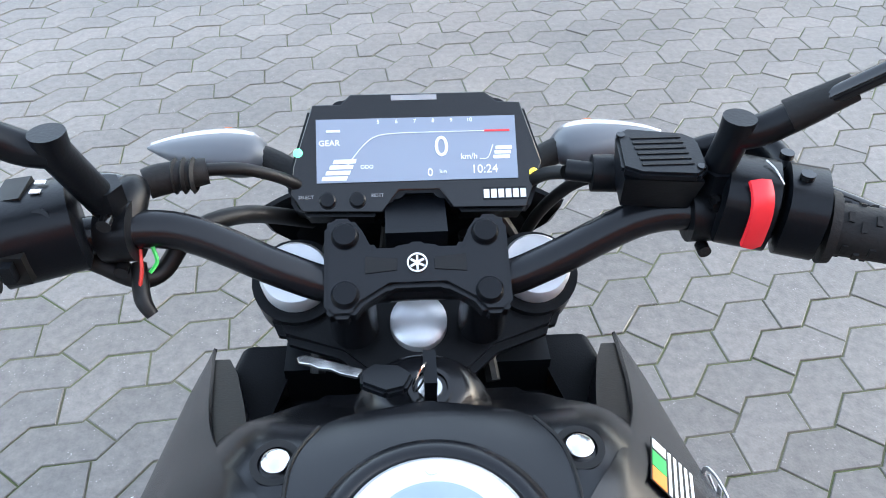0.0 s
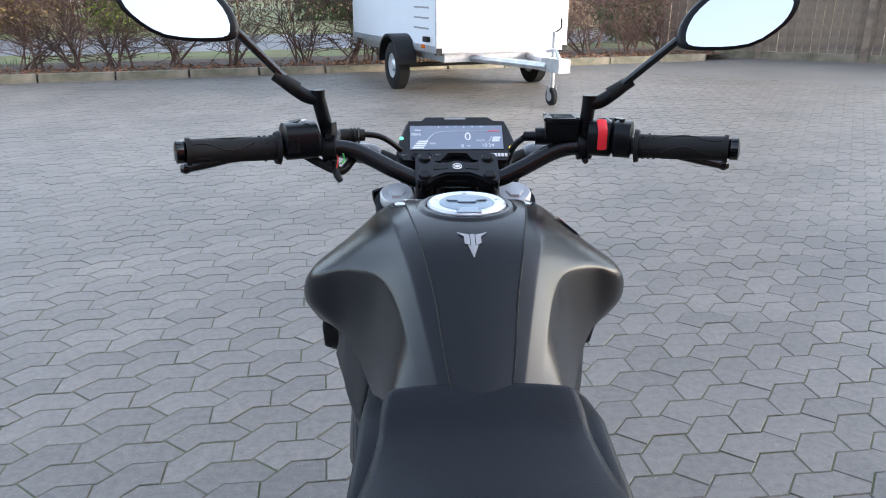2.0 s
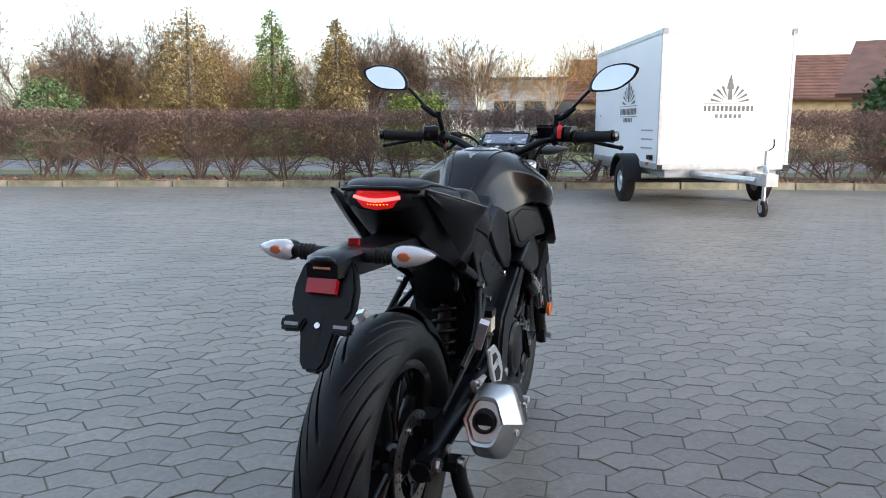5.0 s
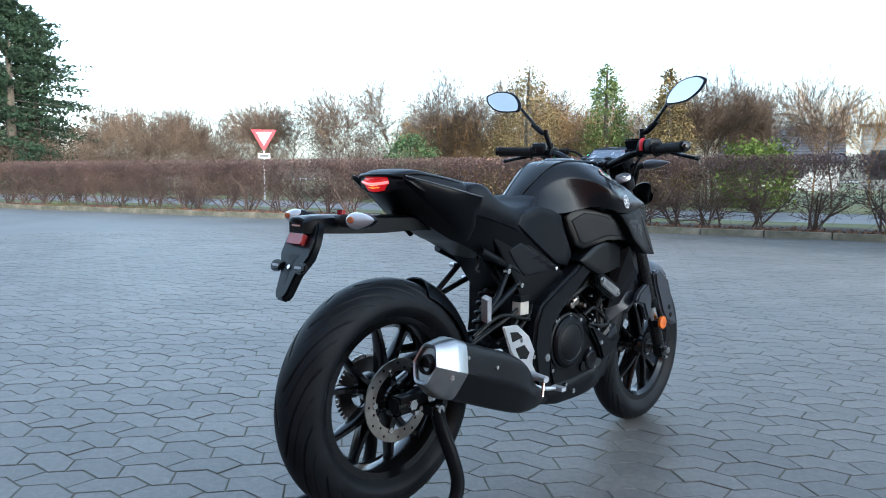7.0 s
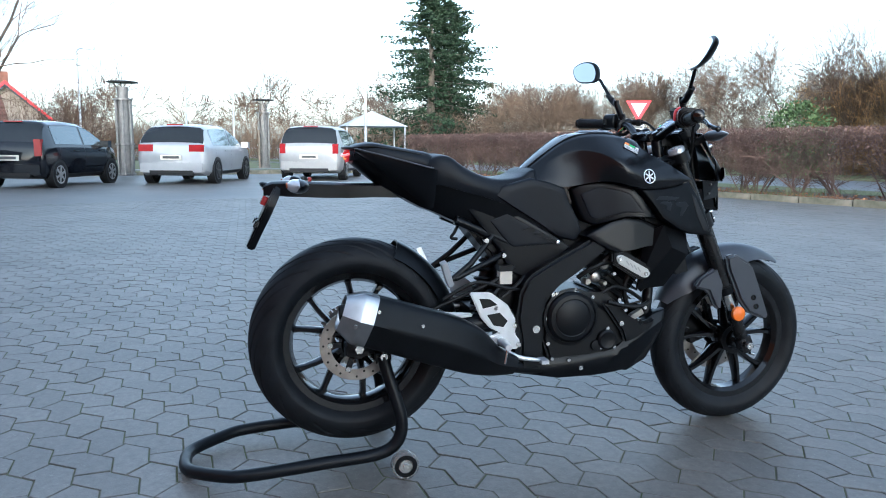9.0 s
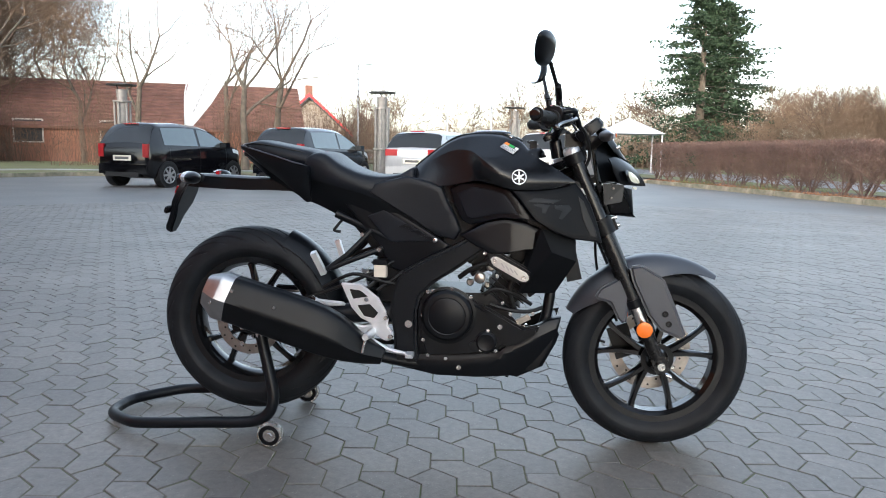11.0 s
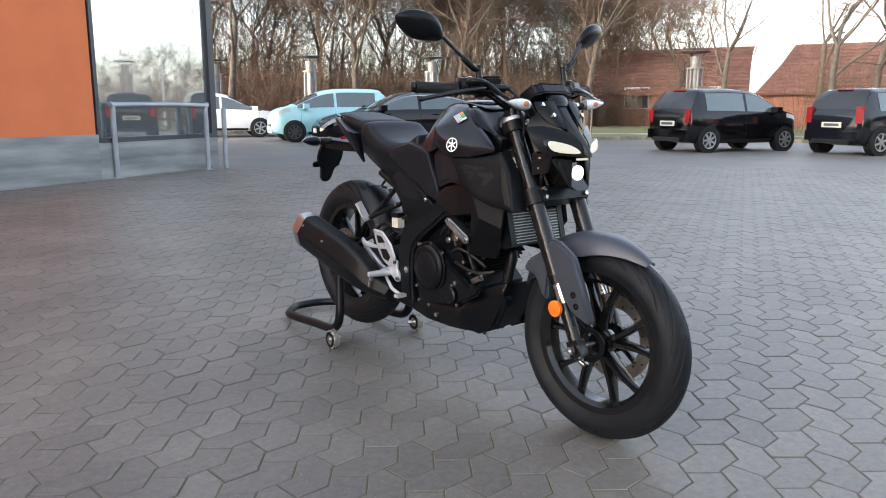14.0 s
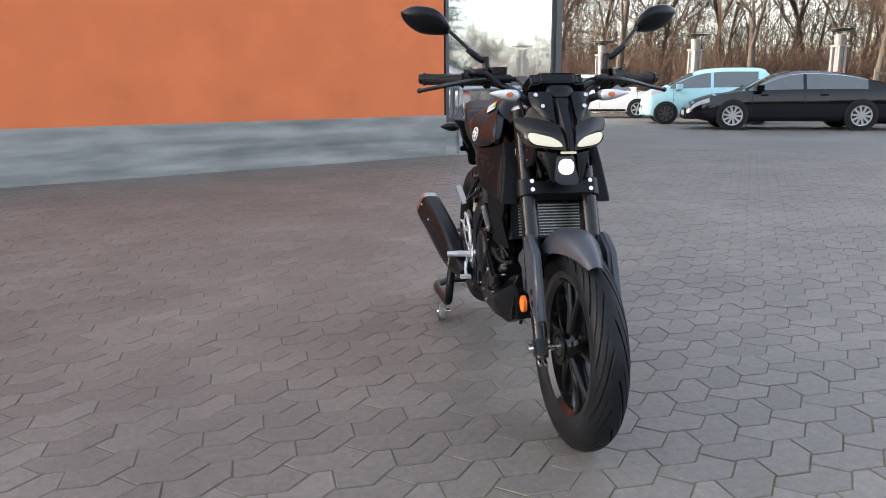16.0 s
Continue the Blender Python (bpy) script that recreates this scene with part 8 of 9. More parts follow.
part("hanger_bolt", moved(rod((0, -0.008, -0.105), (0, -0.013, -0.105), 0.0055, 12), pm), "steel", hang)
part("small_reflector", block(-0.010, 0.010, -0.13, -0.12, 0.852, 0.866, 0.002), "redlens", carrier, "small red reflector on the carrier")


# ---- frame, engine, exhaust ----
panel("frame_spar", [(0.500, 0.272), (0.498, 0.365), (0.484, 0.439), (0.494, 0.515), (0.520, 0.566), (0.587, 0.606), (0.698, 0.662), (0.764, 0.700), (0.843, 0.742), (0.880, 0.730), (0.880, 0.700), (0.789, 0.650), (0.699, 0.583), (0.625, 0.534), (0.582, 0.492), (0.570, 0.436), (0.572, 0.333), (0.580, 0.277)], 0.080, 0.142, "frame", "black twin-spar frame", 0.010)
panel("frame_line", [(0.592, 0.598), (0.690, 0.650), (0.694, 0.640), (0.600, 0.590)], 0.141, 0.1445, "frame", "", 0.002)
for s in (1, -1):
    part("pivot_bolt", lathe([(0.0, 0.0), (0.0, 0.013), (0.006 * s, 0.012), (0.006 * s, 0.0)], 18, "x", (0.140 * s, 0.546, 0.402)), "steel", bike)
    part("subframe_tube", rod((0.09 * s, 0.56, 0.63), (0.085 * s, 0.30, 0.74), 0.014, 10), "frame", bike)
engine = part("engine", loft([[(-0.095, 0.57, 0.29), (0.095, 0.57, 0.29), (0.095, 0.90, 0.30), (-0.095, 0.90, 0.30)], [(-0.105, 0.56, 0.40), (0.105, 0.56, 0.40), (0.105, 0.90, 0.40), (-0.105, 0.90, 0.40)], [(-0.095, 0.58, 0.50), (0.095, 0.58, 0.50), (0.095, 0.80, 0.50), (-0.095, 0.80, 0.50)]], ring=True), "engine", bike, "black engine block")
bevel_src = slab([(0.582, 0.470), (0.625, 0.505), (0.700, 0.510), (0.748, 0.478), (0.790, 0.452), (0.900, 0.398), (0.885, 0.352), (0.80, 0.312), (0.700, 0.296), (0.600, 0.292), (0.575, 0.365)], 0.09, 0.128, 0.010, None, 3)
part("crankcase_cover", bevel_src, "engine", engine, "black right crankcase cover", 35)
part("clutch_cover", lathe([(0.125, 0.082), (0.138, 0.080), (0.146, 0.072), (0.148, 0.060), (0.1465, 0.057), (0.150, 0.050), (0.151, 0.0)], 56, "x", (0, 0.667, 0.432)), "engine", engine, "round black clutch cover", 30)
part("clutch_rim", lathe([(0.120, 0.090), (0.132, 0.092), (0.134, 0.084)], 56, "x", (0, 0.667, 0.432)), "engine", engine)
part("oil_filter_cover", lathe([(0.125, 0.034), (0.140, 0.032), (0.144, 0.026), (0.142, 0.020), (0.142, 0.0)], 36, "x", (0, 0.792, 0.352)), "engine", engine, "small round oil filter cover", 30)
part("oil_filter_cover", lathe([(0.125, 0.018), (0.136, 0.017), (0.138, 0.0)], 24, "x", (0, 0.756, 0.335)), "engine", engine)
part("engine_guard", slab([(0.762, 0.478), (0.800, 0.462), (0.905, 0.405), (0.958, 0.418), (0.950, 0.385), (0.890, 0.352), (0.850, 0.340), (0.835, 0.380)], 0.126, 0.148, 0.008, None, 2), "plastic", engine, "black cover beside the cylinder")
for y, z in ((0.588, 0.430), (0.592, 0.350), (0.607, 0.300), (0.665, 0.292), (0.618, 0.508), (0.680, 0.517), (0.740, 0.492), (0.796, 0.388), (0.775, 0.326), (0.822, 0.324), (0.605, 0.505)):
    part("engine_bolt", lathe([(0.0, 0.0), (0.0, 0.0062), (0.007, 0.0058), (0.007, 0.0)], 12, "x", (0.126, y, z)), "steel", engine)
part("cowl_bolt", lathe([(0.0, 0.0), (0.0, 0.0085), (0.006, 0.008), (0.006, 0.0)], 14, "x", (0.146, 0.834, 0.406)), "steel", engine)
cyl = part("cylinder", moved(block(-0.062, 0.062, -0.046, 0.046, 0.05, 0.20, 0.010), Matrix.Translation((0, 0.80, 0.44)) @ Matrix.Rotation(radians(-38), 4, "X")), "engine", engine, "finned black cylinder")
for k in range(7):
    part("cooling_fin", moved(block(-0.075, 0.075, -0.066, 0.066, 0.03 + 0.018 * k, 0.034 + 0.018 * k, 0.001), Matrix.Translation((0, 0.80, 0.44)) @ Matrix.Rotation(radians(-38), 4, "X")), "engine", cyl)
part("cylinder_head", moved(block(-0.075, 0.075, -0.065, 0.065, 0.165, 0.255, 0.018), Matrix.Translation((0, 0.80, 0.44)) @ Matrix.Rotation(radians(-38), 4, "X")), "engine", cyl)
for x, y, z, r_ in ((0.085, 0.765, 0.548, 0.018), (0.090, 0.735, 0.535, 0.012), (0.078, 0.80, 0.585, 0.016), (0.10, 0.79, 0.53, 0.009), (0.085, 0.83, 0.60, 0.010)):
    part("fitting", lathe([(-0.014, 0.0), (-0.014, r_), (0.010, r_), (0.014, r_ * 0.7), (0.014, 0.0)], 16, "x", (x, y, z)), "disc", engine, "metal throttle body fitting")
for x, y, z in ((0.104, 0.85, 0.645), (0.098, 0.87, 0.60), (0.10, 0.78, 0.63), (0.105, 0.82, 0.56), (0.11, 0.90, 0.55), (0.10, 0.915, 0.525), (0.112, 0.94, 0.655), (0.112, 0.955, 0.64)):
    part("small_bolt", rod((x, y, z), (x + 0.012, y, z), 0.006, 10), "steel", engine)
part("throttle_body", rod((-0.05, 0.77, 0.60), (0.08, 0.77, 0.60), 0.035, 18), "engine", engine)
for p in ([(0.10, 0.86, 0.66), (0.115, 0.80, 0.62), (0.10, 0.74, 0.56)], [(0.09, 0.95, 0.64), (0.115, 0.90, 0.60), (0.11, 0.86, 0.52), (0.10, 0.88, 0.45)], [(0.105, 0.73, 0.60), (0.112, 0.77, 0.64), (0.10, 0.84, 0.66)], [(0.10, 0.70, 0.55), (0.115, 0.74, 0.58), (0.115, 0.80, 0.60), (0.10, 0.86, 0.58)], [(0.08, 1.03, 0.60), (0.11, 0.99, 0.56), (0.10, 0.92, 0.50)]):
    part("hose", tube(p, 0.008, 8), "wire", engine)
for p in ([(0.118, 0.80, 0.47), (0.122, 0.86, 0.455), (0.112, 0.92, 0.45), (0.09, 0.965, 0.46)], [(0.115, 0.78, 0.50), (0.12, 0.82, 0.52), (0.108, 0.88, 0.50), (0.095, 0.93, 0.47)]):
    part("hose", tube(p, 0.0065, 8), "wire", engine)
part("sensor_plug", moved(block(-0.010, 0.010, -0.022, 0.022, -0.009, 0.009, 0.003), Matrix.Translation((0.112, 0.905, 0.425)) @ Matrix.Rotation(radians(28), 4, "X")), "disc", engine, "grey sensor plug")
for y, z in ((0.915, 0.405), (0.865, 0.44), (0.84, 0.475), (0.935, 0.445)):
    part("small_bolt", rod((0.105, y, z), (0.119, y, z), 0.006, 10), "steel", engine)
part("airbox", block(-0.082, 0.082, 0.585, 0.870, 0.625, 0.810, 0.02), "plastic", bike, "black airbox under the tank")
shield = part("heat_shield", slab([(0.799, 0.622), (0.812, 0.629), (0.822, 0.627), (0.911, 0.580), (0.920, 0.566), (0.914, 0.554), (0.896, 0.553), (0.806, 0.602)], 0.158, 0.166, 0.003, None, 2), "brushed", bike, "small steel side plate with raised marks")
part("shield_stay", slab([(0.79, 0.64), (0.83, 0.64), (0.93, 0.585), (0.92, 0.55), (0.88, 0.545), (0.79, 0.60)], 0.135, 0.157, 0.006), "plastic", shield)
for y, z in ((0.8125, 0.6165), (0.903, 0.566)):
    part("shield_bolt", lathe([(0.0, 0.0), (0.0, 0.007), (0.004, 0.0065), (0.004, 0.0)], 14, "x", (0.166, y, z)), "steel", shield)
for k in range(4):
    part("raised_mark", moved(block(0.1662, 0.1668, -0.002, 0.002, -0.009, 0.009), Matrix.Translation((0, 0.838 + 0.0135 * k, 0.602 - 0.0072 * k)) @ Matrix.Rotation(radians(35), 4, "X")), "greyprint", shield, smooth=0)
rad = part("radiator", moved(block(-0.118, 0.118, -0.018, 0.018, -0.055, 0.055, 0.004), Matrix.Translation((0, 1.045, 0.612)) @ Matrix.Rotation(radians(14), 4, "X")), "plastic", bike, "finned radiator behind the fork")
for k in range(11):
    part("radiator_fin", moved(block(-0.098, 0.098, 0.018, 0.0215, -0.048 + 0.0092 * k, -0.0445 + 0.0092 * k), Matrix.Translation((0, 1.045, 0.612)) @ Matrix.Rotation(radians(14), 4, "X")), "radiator", rad, smooth=0)
for s in (1, -1):
    part("radiator_tank", moved(block(min(0.100 * s, 0.122 * s), max(0.100 * s, 0.122 * s), -0.022, 0.023, -0.058, 0.058, 0.006), Matrix.Translation((0, 1.045, 0.612)) @ Matrix.Rotation(radians(14), 4, "X")), "plastic", rad)
part("exhaust_header", tube([(0.02, 0.93, 0.545), (0.03, 0.985, 0.525), (0.04, 0.985, 0.46), (0.05, 0.965, 0.38), (0.06, 0.91, 0.30), (0.075, 0.80, 0.268), (0.10, 0.60, 0.262), (0.15, 0.42, 0.30)], 0.0175, 16), "engine", bike, "black exhaust header pipe")
pan_c = along((0.45, 0.64, 0.85, 0.95, 1.02), (0.116, 0.130, 0.128, 0.114, 0.098))


def pan_x(y, z):
    """The side of the belly pan, drawn in above and below a crease that rises to the front."""
    crease = float(np.interp(y, (0.45, 0.637, 0.82, 1.018), (0.270, 0.272, 0.290, 0.404)))
    return pan_c(y, z) - (0.35 if z > crease else 0.30) * abs(z - crease)


pan = part("belly_pan", slab([(0.46, 0.262), (0.634, 0.2325), (0.76, 0.231), (0.879, 0.239), (0.955, 0.262), (1.004, 0.350), (1.014, 0.424), (0.998, 0.420), (0.986, 0.358), (0.938, 0.282), (0.87, 0.262), (0.76, 0.252), (0.64, 0.254), (0.46, 0.280)], -0.092, 0.092, 0.004), "plastic", bike, "black angular belly pan under the engine", 30)
for s in (1, -1):
    b = shell([(0.46, 0.290), (0.46, 0.264), (0.634, 0.2315), (0.76, 0.229), (0.868, 0.236), (0.892, 0.230), (0.952, 0.256), (0.972, 0.264), (1.012, 0.345), (1.021, 0.374), (1.015, 0.386), (1.0254, 0.431), (0.985, 0.421), (0.927, 0.392), (0.88, 0.356), (0.832, 0.318), (0.76, 0.303), (0.66, 0.297)], pan_x, 0.028, 0.004)
    if s < 0:
        mirrored(b)
    part("pan_side", b, "plastic", pan, "creased side of the belly pan", 25)
    part("pan_bolt", lathe([(0.0, 0.0), (0.0, 0.008), (0.006 * s, 0.0075), (0.006 * s, 0.0)], 14, "x", (0.127 * s, 0.707, 0.264)), "steel", pan)
part("drain_spout", rod((0.03, 0.868, 0.245), (0.035, 0.858, 0.212), 0.006, 8), "plastic", pan)

mrows = []
for f, x, y, z, a_, b_ in ((0, 0.158, 0.47, 0.300, 0.030, 0.026), (1, 0.176, 0.40, 0.322, 0.042, 0.040), (2, 0.196, 0.33, 0.362, 0.050, 0.062), (3, 0.212, 0.24, 0.402, 0.054, 0.070), (4, 0.232, 0.10, 0.452, 0.057, 0.068), (5, 0.248, 0.00, 0.487, 0.058, 0.066), (6, 0.252, -0.005, 0.490, 0.055, 0.062)):
    ring_ = []
    for q in np.linspace(0, 2 * math.pi, 49)[:-1]:
        c, s_ = math.cos(q), math.sin(q)
        k = 1.04 / ((abs(s_) ** 9 + (abs(c) + 0.46 * abs(s_)) ** 9) ** (1 / 9))
        ring_.append(Vector((x + a_ * c * k, y + 0.35 * b_ * s_ * k, z + b_ * s_ * k)))
    mrows.append(ring_)
muffler = part("muffler", loft(smoothgrid(mrows[:6], 4, 1), ring=True), "plastic", bike, "stubby matt black muffler", 40)
muffler.data.materials[0] = M["engine"]
erows = []
for dy, k, dx in ((0.012, 1.01, 0), (-0.020, 1.02, 0.002), (-0.026, 1.0, 0.002), (-0.064, 0.70, -0.006), (-0.068, 0.66, -0.006), (-0.066, 0.58, -0.006), (-0.058, 0.54, -0.006), (-0.057, 0.20, -0.006), (-0.057, 0.02, -0.006)):
    c0 = Vector((0.248 + dx, 0.0 + dy, 0.487 - dy * 0.32))
    erows.append([c0 + (p - Vector((0.248, 0.0, 0.487))) * k for p in mrows[5]])
endcap = part("muffler_end_cap", loft(erows, ring=True, caps=False), "brushed", muffler, "brushed steel muffler end cap", 30)
part("outlet", lathe([(-0.0595, 0.0), (-0.0600, 0.016), (-0.070, 0.017), (-0.071, 0.022), (-0.062, 0.024), (-0.05, 0.024)], 28, "y", (0.242, 0.0, 0.506)), "wire", muffler)
part("end_bolt", rod((0.300, -0.035, 0.480), (0.304, -0.037, 0.480), 0.006, 12), "steel", muffler)
for y, z in ((0.03, 0.515), (0.155, 0.466)):
    part("muffler_bolt", lathe([(0.0, 0.0), (0.0, 0.006), (0.005, 0.005), (0.005, 0.0)], 12, "x", (0.293 - y * 0.12, y, z)), "steel", muffler)

# swingarm, shock, hugger
for s in (1, -1):
    part("swingarm", tube([(0.075 * s, 0.53, 0.42), (0.098 * s, 0.40, 0.425), (0.100 * s, 0.20, 0.400), (0.100 * s, 0.03, 0.372), (0.100 * s, -0.04, 0.366)], [0.030, 0.034, 0.030, 0.026, 0.022], 12), "frame", bike, "black swingarm leg")
    part("axle_block", block(min(0.088 * s, 0.122 * s), max(0.088 * s, 0.122 * s), -0.035, 0.030, 0.348, 0.392, 0.006), "engine", bike)
    part("axle_nut", lathe([(0.0, 0.0), (0.0, 0.015), (0.012 * s, 0.014), (0.012 * s, 0.0)], 6, "x", (0.121 * s, 0.0, 0.370)), "steel", bike, smooth=20)
    part("stand_spool", lathe([(0.0, 0.008), (0.02 * s, 0.008), (0.02 * s, 0.014), (0.026 * s, 0.014), (0.026 * s, 0.0)], 18, "x", (0.105 * s, 0.066, 0.376)), "steel", bike)
part("rear_axle", rod((-0.12, 0, 0.37), (0.12, 0, 0.37), 0.009), "steel", bike)
part("rear_caliper", block(0.060, 0.100, 0.045, 0.115, 0.405, 0.450, 0.010), "engine", bike, "rear brake caliper")
part("swingarm_bridge", block(-0.10, 0.10, 0.36, 0.45, 0.40, 0.46, 0.02), "frame", bike)
part("hugger", thicken(loft([[(hw * u, AXR[1] + (0.332 - 0.05 * abs(u) ** 3) * math.cos(radians(a)), AXR[2] + (0.332 - 0.05 * abs(u) ** 3) * math.sin(radians(a))) for u in np.linspace(-1, 1, 9)] for a, hw in zip(np.linspace(8, 66, 12), np.linspace(0.080, 0.070, 12))]), 0.004), "plastic", bike, "black rear hugger")
pts = []
for k in range(7 * 12 + 1):
    a = 2 * math.pi * k / 12
    f = k / 84
    c0 = Vector((0, 0.40, 0.46)).lerp(Vector((0, 0.46, 0.66)), f)
    pts.append(c0 + Vector((0.032 * math.cos(a), 0.030 * math.sin(a), -0.006 * math.sin(a))))
shock = part("shock_spring", tube(pts, 0.006, 8, None, 1), "frame", bike, "black coiled rear shock spring")
part("damper", rod((0, 0.39, 0.44), (0, 0.465, 0.68), 0.020, 14), "frame", shock)
part("inner_fender", slab([(0.30, 0.76), (0.36, 0.69), (0.41, 0.63), (0.47, 0.56), (0.55, 0.55), (0.56, 0.76)], -0.07, 0.07, 0.012), "plastic", bike, "black inner fender behind the shock")
part("undertray", block(-0.075, 0.075, 0.45, 0.57, 0.62, 0.70, 0.03), "plastic", bike)
part("chain", tube([(-0.065, 0.0, 0.462), (-0.065, 0.30, 0.445), (-0.065, 0.56, 0.43), (-0.065, 0.58, 0.40), (-0.065, 0.56, 0.375), (-0.065, 0.30, 0.33), (-0.065, 0.0, 0.278)], 0.007, 8), "disc", bike)
part("chain_guard", slab([(0.05, 0.475), (0.45, 0.47), (0.45, 0.455), (0.05, 0.455)], -0.085, -0.055, 0.004), "plastic", bike)

# footrests and pedals
panel("heel_plate", [(0.328, 0.528), (0.395, 0.525), (0.450, 0.484), (0.478, 0.435), (0.465, 0.403), (0.434, 0.396), (0.393, 0.416), (0.363, 0.450)], 0.140, 0.150, "alu", "cast aluminium heel plate with cut-outs", 0.004)
for o in ([(0.358, 0.508), (0.392, 0.505), (0.417, 0.486), (0.370, 0.477)], [(0.383, 0.457), (0.424, 0.462), (0.450, 0.435), (0.437, 0.417), (0.405, 0.423)]):
    panel("plate_cut_out", o, 0.1485, 0.1512, "wire", "", 0.001)
panel("footrest_hanger", [(0.232, 0.482), (0.252, 0.470), (0.340, 0.462), (0.344, 0.452), (0.275, 0.446), (0.330, 0.418), (0.370, 0.394), (0.404, 0.388), (0.440, 0.405), (0.470, 0.428), (0.482, 0.418), (0.478, 0.392), (0.497, 0.366), (0.490, 0.344), (0.470, 0.342), (0.440, 0.362), (0.396, 0.360), (0.360, 0.372), (0.310, 0.402), (0.255, 0.440), (0.232, 0.462)], 0.128, 0.142, "alu", "cast aluminium footrest hanger", 0.004)
for s in (1, -1):
    for y, z in ((0.240, 0.472), (0.473, 0.418), (0.488, 0.358), (0.412, 0.476), (0.414, 0.440)):
        part("hanger_bolt", lathe([(0.0, 0.0), (0.0, 0.008), (0.006 * s, 0.007), (0.006 * s, 0.0)], 14, "x", (0.144 * s, y, z)), "steel", bike)
    peg = part("footrest", tube([(0.14 * s, 0.432, 0.372), (0.175 * s, 0.432, 0.374), (0.232 * s, 0.425, 0.374)], [0.012, 0.013, 0.010], 12, None, 1), "alu", bike, "ribbed aluminium footrest")
    part("peg_feeler", rod((0.222 * s, 0.425, 0.372), (0.226 * s, 0.415, 0.325), 0.0045, 8), "steel", peg)
    pb = part("pillion_bracket", tube([(0.095 * s, 0.415, 0.690), (0.118 * s, 0.34, 0.610), (0.125 * s, 0.275, 0.562), (0.122 * s, 0.33, 0.585), (0.100 * s, 0.455, 0.635)], 0.009, 10, None, 2), "frame", bike, "black triangular pillion footrest bracket")
    part("bracket_bolt", rod((0.100 * s, 0.39, 0.678), (0.118 * s, 0.39, 0.678), 0.007, 12), "steel", pb)
    part("bracket_bolt", rod((0.104 * s, 0.445, 0.632), (0.122 * s, 0.445, 0.632), 0.007, 12), "steel", pb)
    part("pillion_peg", moved(block(-0.011, 0.011, -0.009, 0.009, 0.0, 0.080, 0.005), Matrix.Translation((0.135 * s, 0.272, 0.552)) @ Matrix.Rotation(radians(22), 4, "X") @ Matrix.Rotation(radians(18 * s), 4, "Y")), "alu", pb, "folded aluminium pillion footrest")
part("brake_pedal", tube([(0.15, 0.420, 0.352), (0.16, 0.45, 0.338), (0.168, 0.49, 0.322), (0.175, 0.555, 0.312)], [0.008, 0.008, 0.007, 0.006], 10), "alu", bike, "aluminium rear brake pedal")
part("pedal_pad", block(0.160, 0.200, 0.545, 0.568, 0.306, 0.318, 0.004), "alu", bike)
part("gear_lever", tube([(-0.15, 0.43, 0.36), (-0.16, 0.50, 0.345), (-0.165, 0.57, 0.34), (-0.19, 0.575, 0.34)], 0.006, 10), "alu", bike, "aluminium gear lever")
part("side_stand", tube([(-0.13, 0.50, 0.27), (-0.135, 0.40, 0.268), (-0.14, 0.26, 0.262)], 0.011, 10), "frame", bike, "folded side stand")
res = part("rear_fluid_tank", block(0.098, 0.128, 0.431, 0.470, 0.545, 0.584, 0.005), "resvoir", bike, "cream rear brake fluid tank with a black lid")
part("lid", block(0.096, 0.130, 0.429, 0.472, 0.584, 0.602, 0.004), "plastic", res)
for p in ([(0.11, 0.45, 0.545), (0.12, 0.40, 0.50), (0.115, 0.34, 0.47)], [(0.10, 0.52, 0.52), (0.12, 0.46, 0.53), (0.11, 0.36, 0.55), (0.10, 0.26, 0.50)], [(0.09, 0.50, 0.60), (0.115, 0.43, 0.56), (0.10, 0.30, 0.50), (0.095, 0.12, 0.43)], [(0.08, 0.54, 0.58), (0.11, 0.50, 0.545), (0.115, 0.44, 0.50)]):
    part("hose", tube(p, 0.006, 8), "wire", bike)
part("battery_box", block(-0.085, 0.085, 0.44, 0.60, 0.46, 0.62, 0.02), "plastic", bike)
part("seat_loop", tube([(0.06, 0.315, 0.72), (0.075, 0.30, 0.70), (0.075, 0.29, 0.685), (0.07, 0.31, 0.68)], 0.005, 8), "wire", bike)


# ---- key in the lock ----
key = thing("ignition_key", "black-headed key with a spare key hanging from the lock", "key")
km = Matrix.Translation((0.004, 0.922, 0.961)) @ Matrix.Rotation(radians(8), 4, "X")
part("head", moved(block(-0.004, 0.004, -0.012, 0.012, -0.004, 0.020, 0.003), km), "plastic", key)
part("ring", moved(lathe([(-0.0008, 0.0095), (0.0, 0.0105), (0.0008, 0.0095), (0.0, 0.0085)], 24, "y", closed=True), km @ Matrix.Translation((-0.006, -0.004, 0.014)) @ Matrix.Rotation(radians(60), 4, "Z")), "steel", key)
part("spare_head", moved(slab([(-0.012, -0.011), (0.006, -0.014), (0.016, -0.006), (0.016, 0.008), (0.004, 0.014), (-0.012, 0.010), (-0.017, 0.0)], -0.0035, 0.0035, 0.002, None, 2, "z"), Matrix.Translation((-0.024, 0.912, 0.978)) @ Matrix.Rotation(radians(-12), 4, "X") @ Matrix.Rotation(radians(-22), 4, "Z")), "plastic", key)
part("spare_blade", moved(slab([(-0.017, -0.004), (-0.017, 0.004), (-0.058, 0.004), (-0.062, 0.0), (-0.058, -0.004), (-0.050, -0.003), (-0.044, -0.0045), (-0.036, -0.003), (-0.028, -0.0045)], -0.0012, 0.0012, 0.0003, None, 1, "z"), Matrix.Translation((-0.024, 0.912, 0.978)) @ Matrix.Rotation(radians(-12), 4, "X") @ Matrix.Rotation(radians(-24), 4, "Z")), "steel", key)


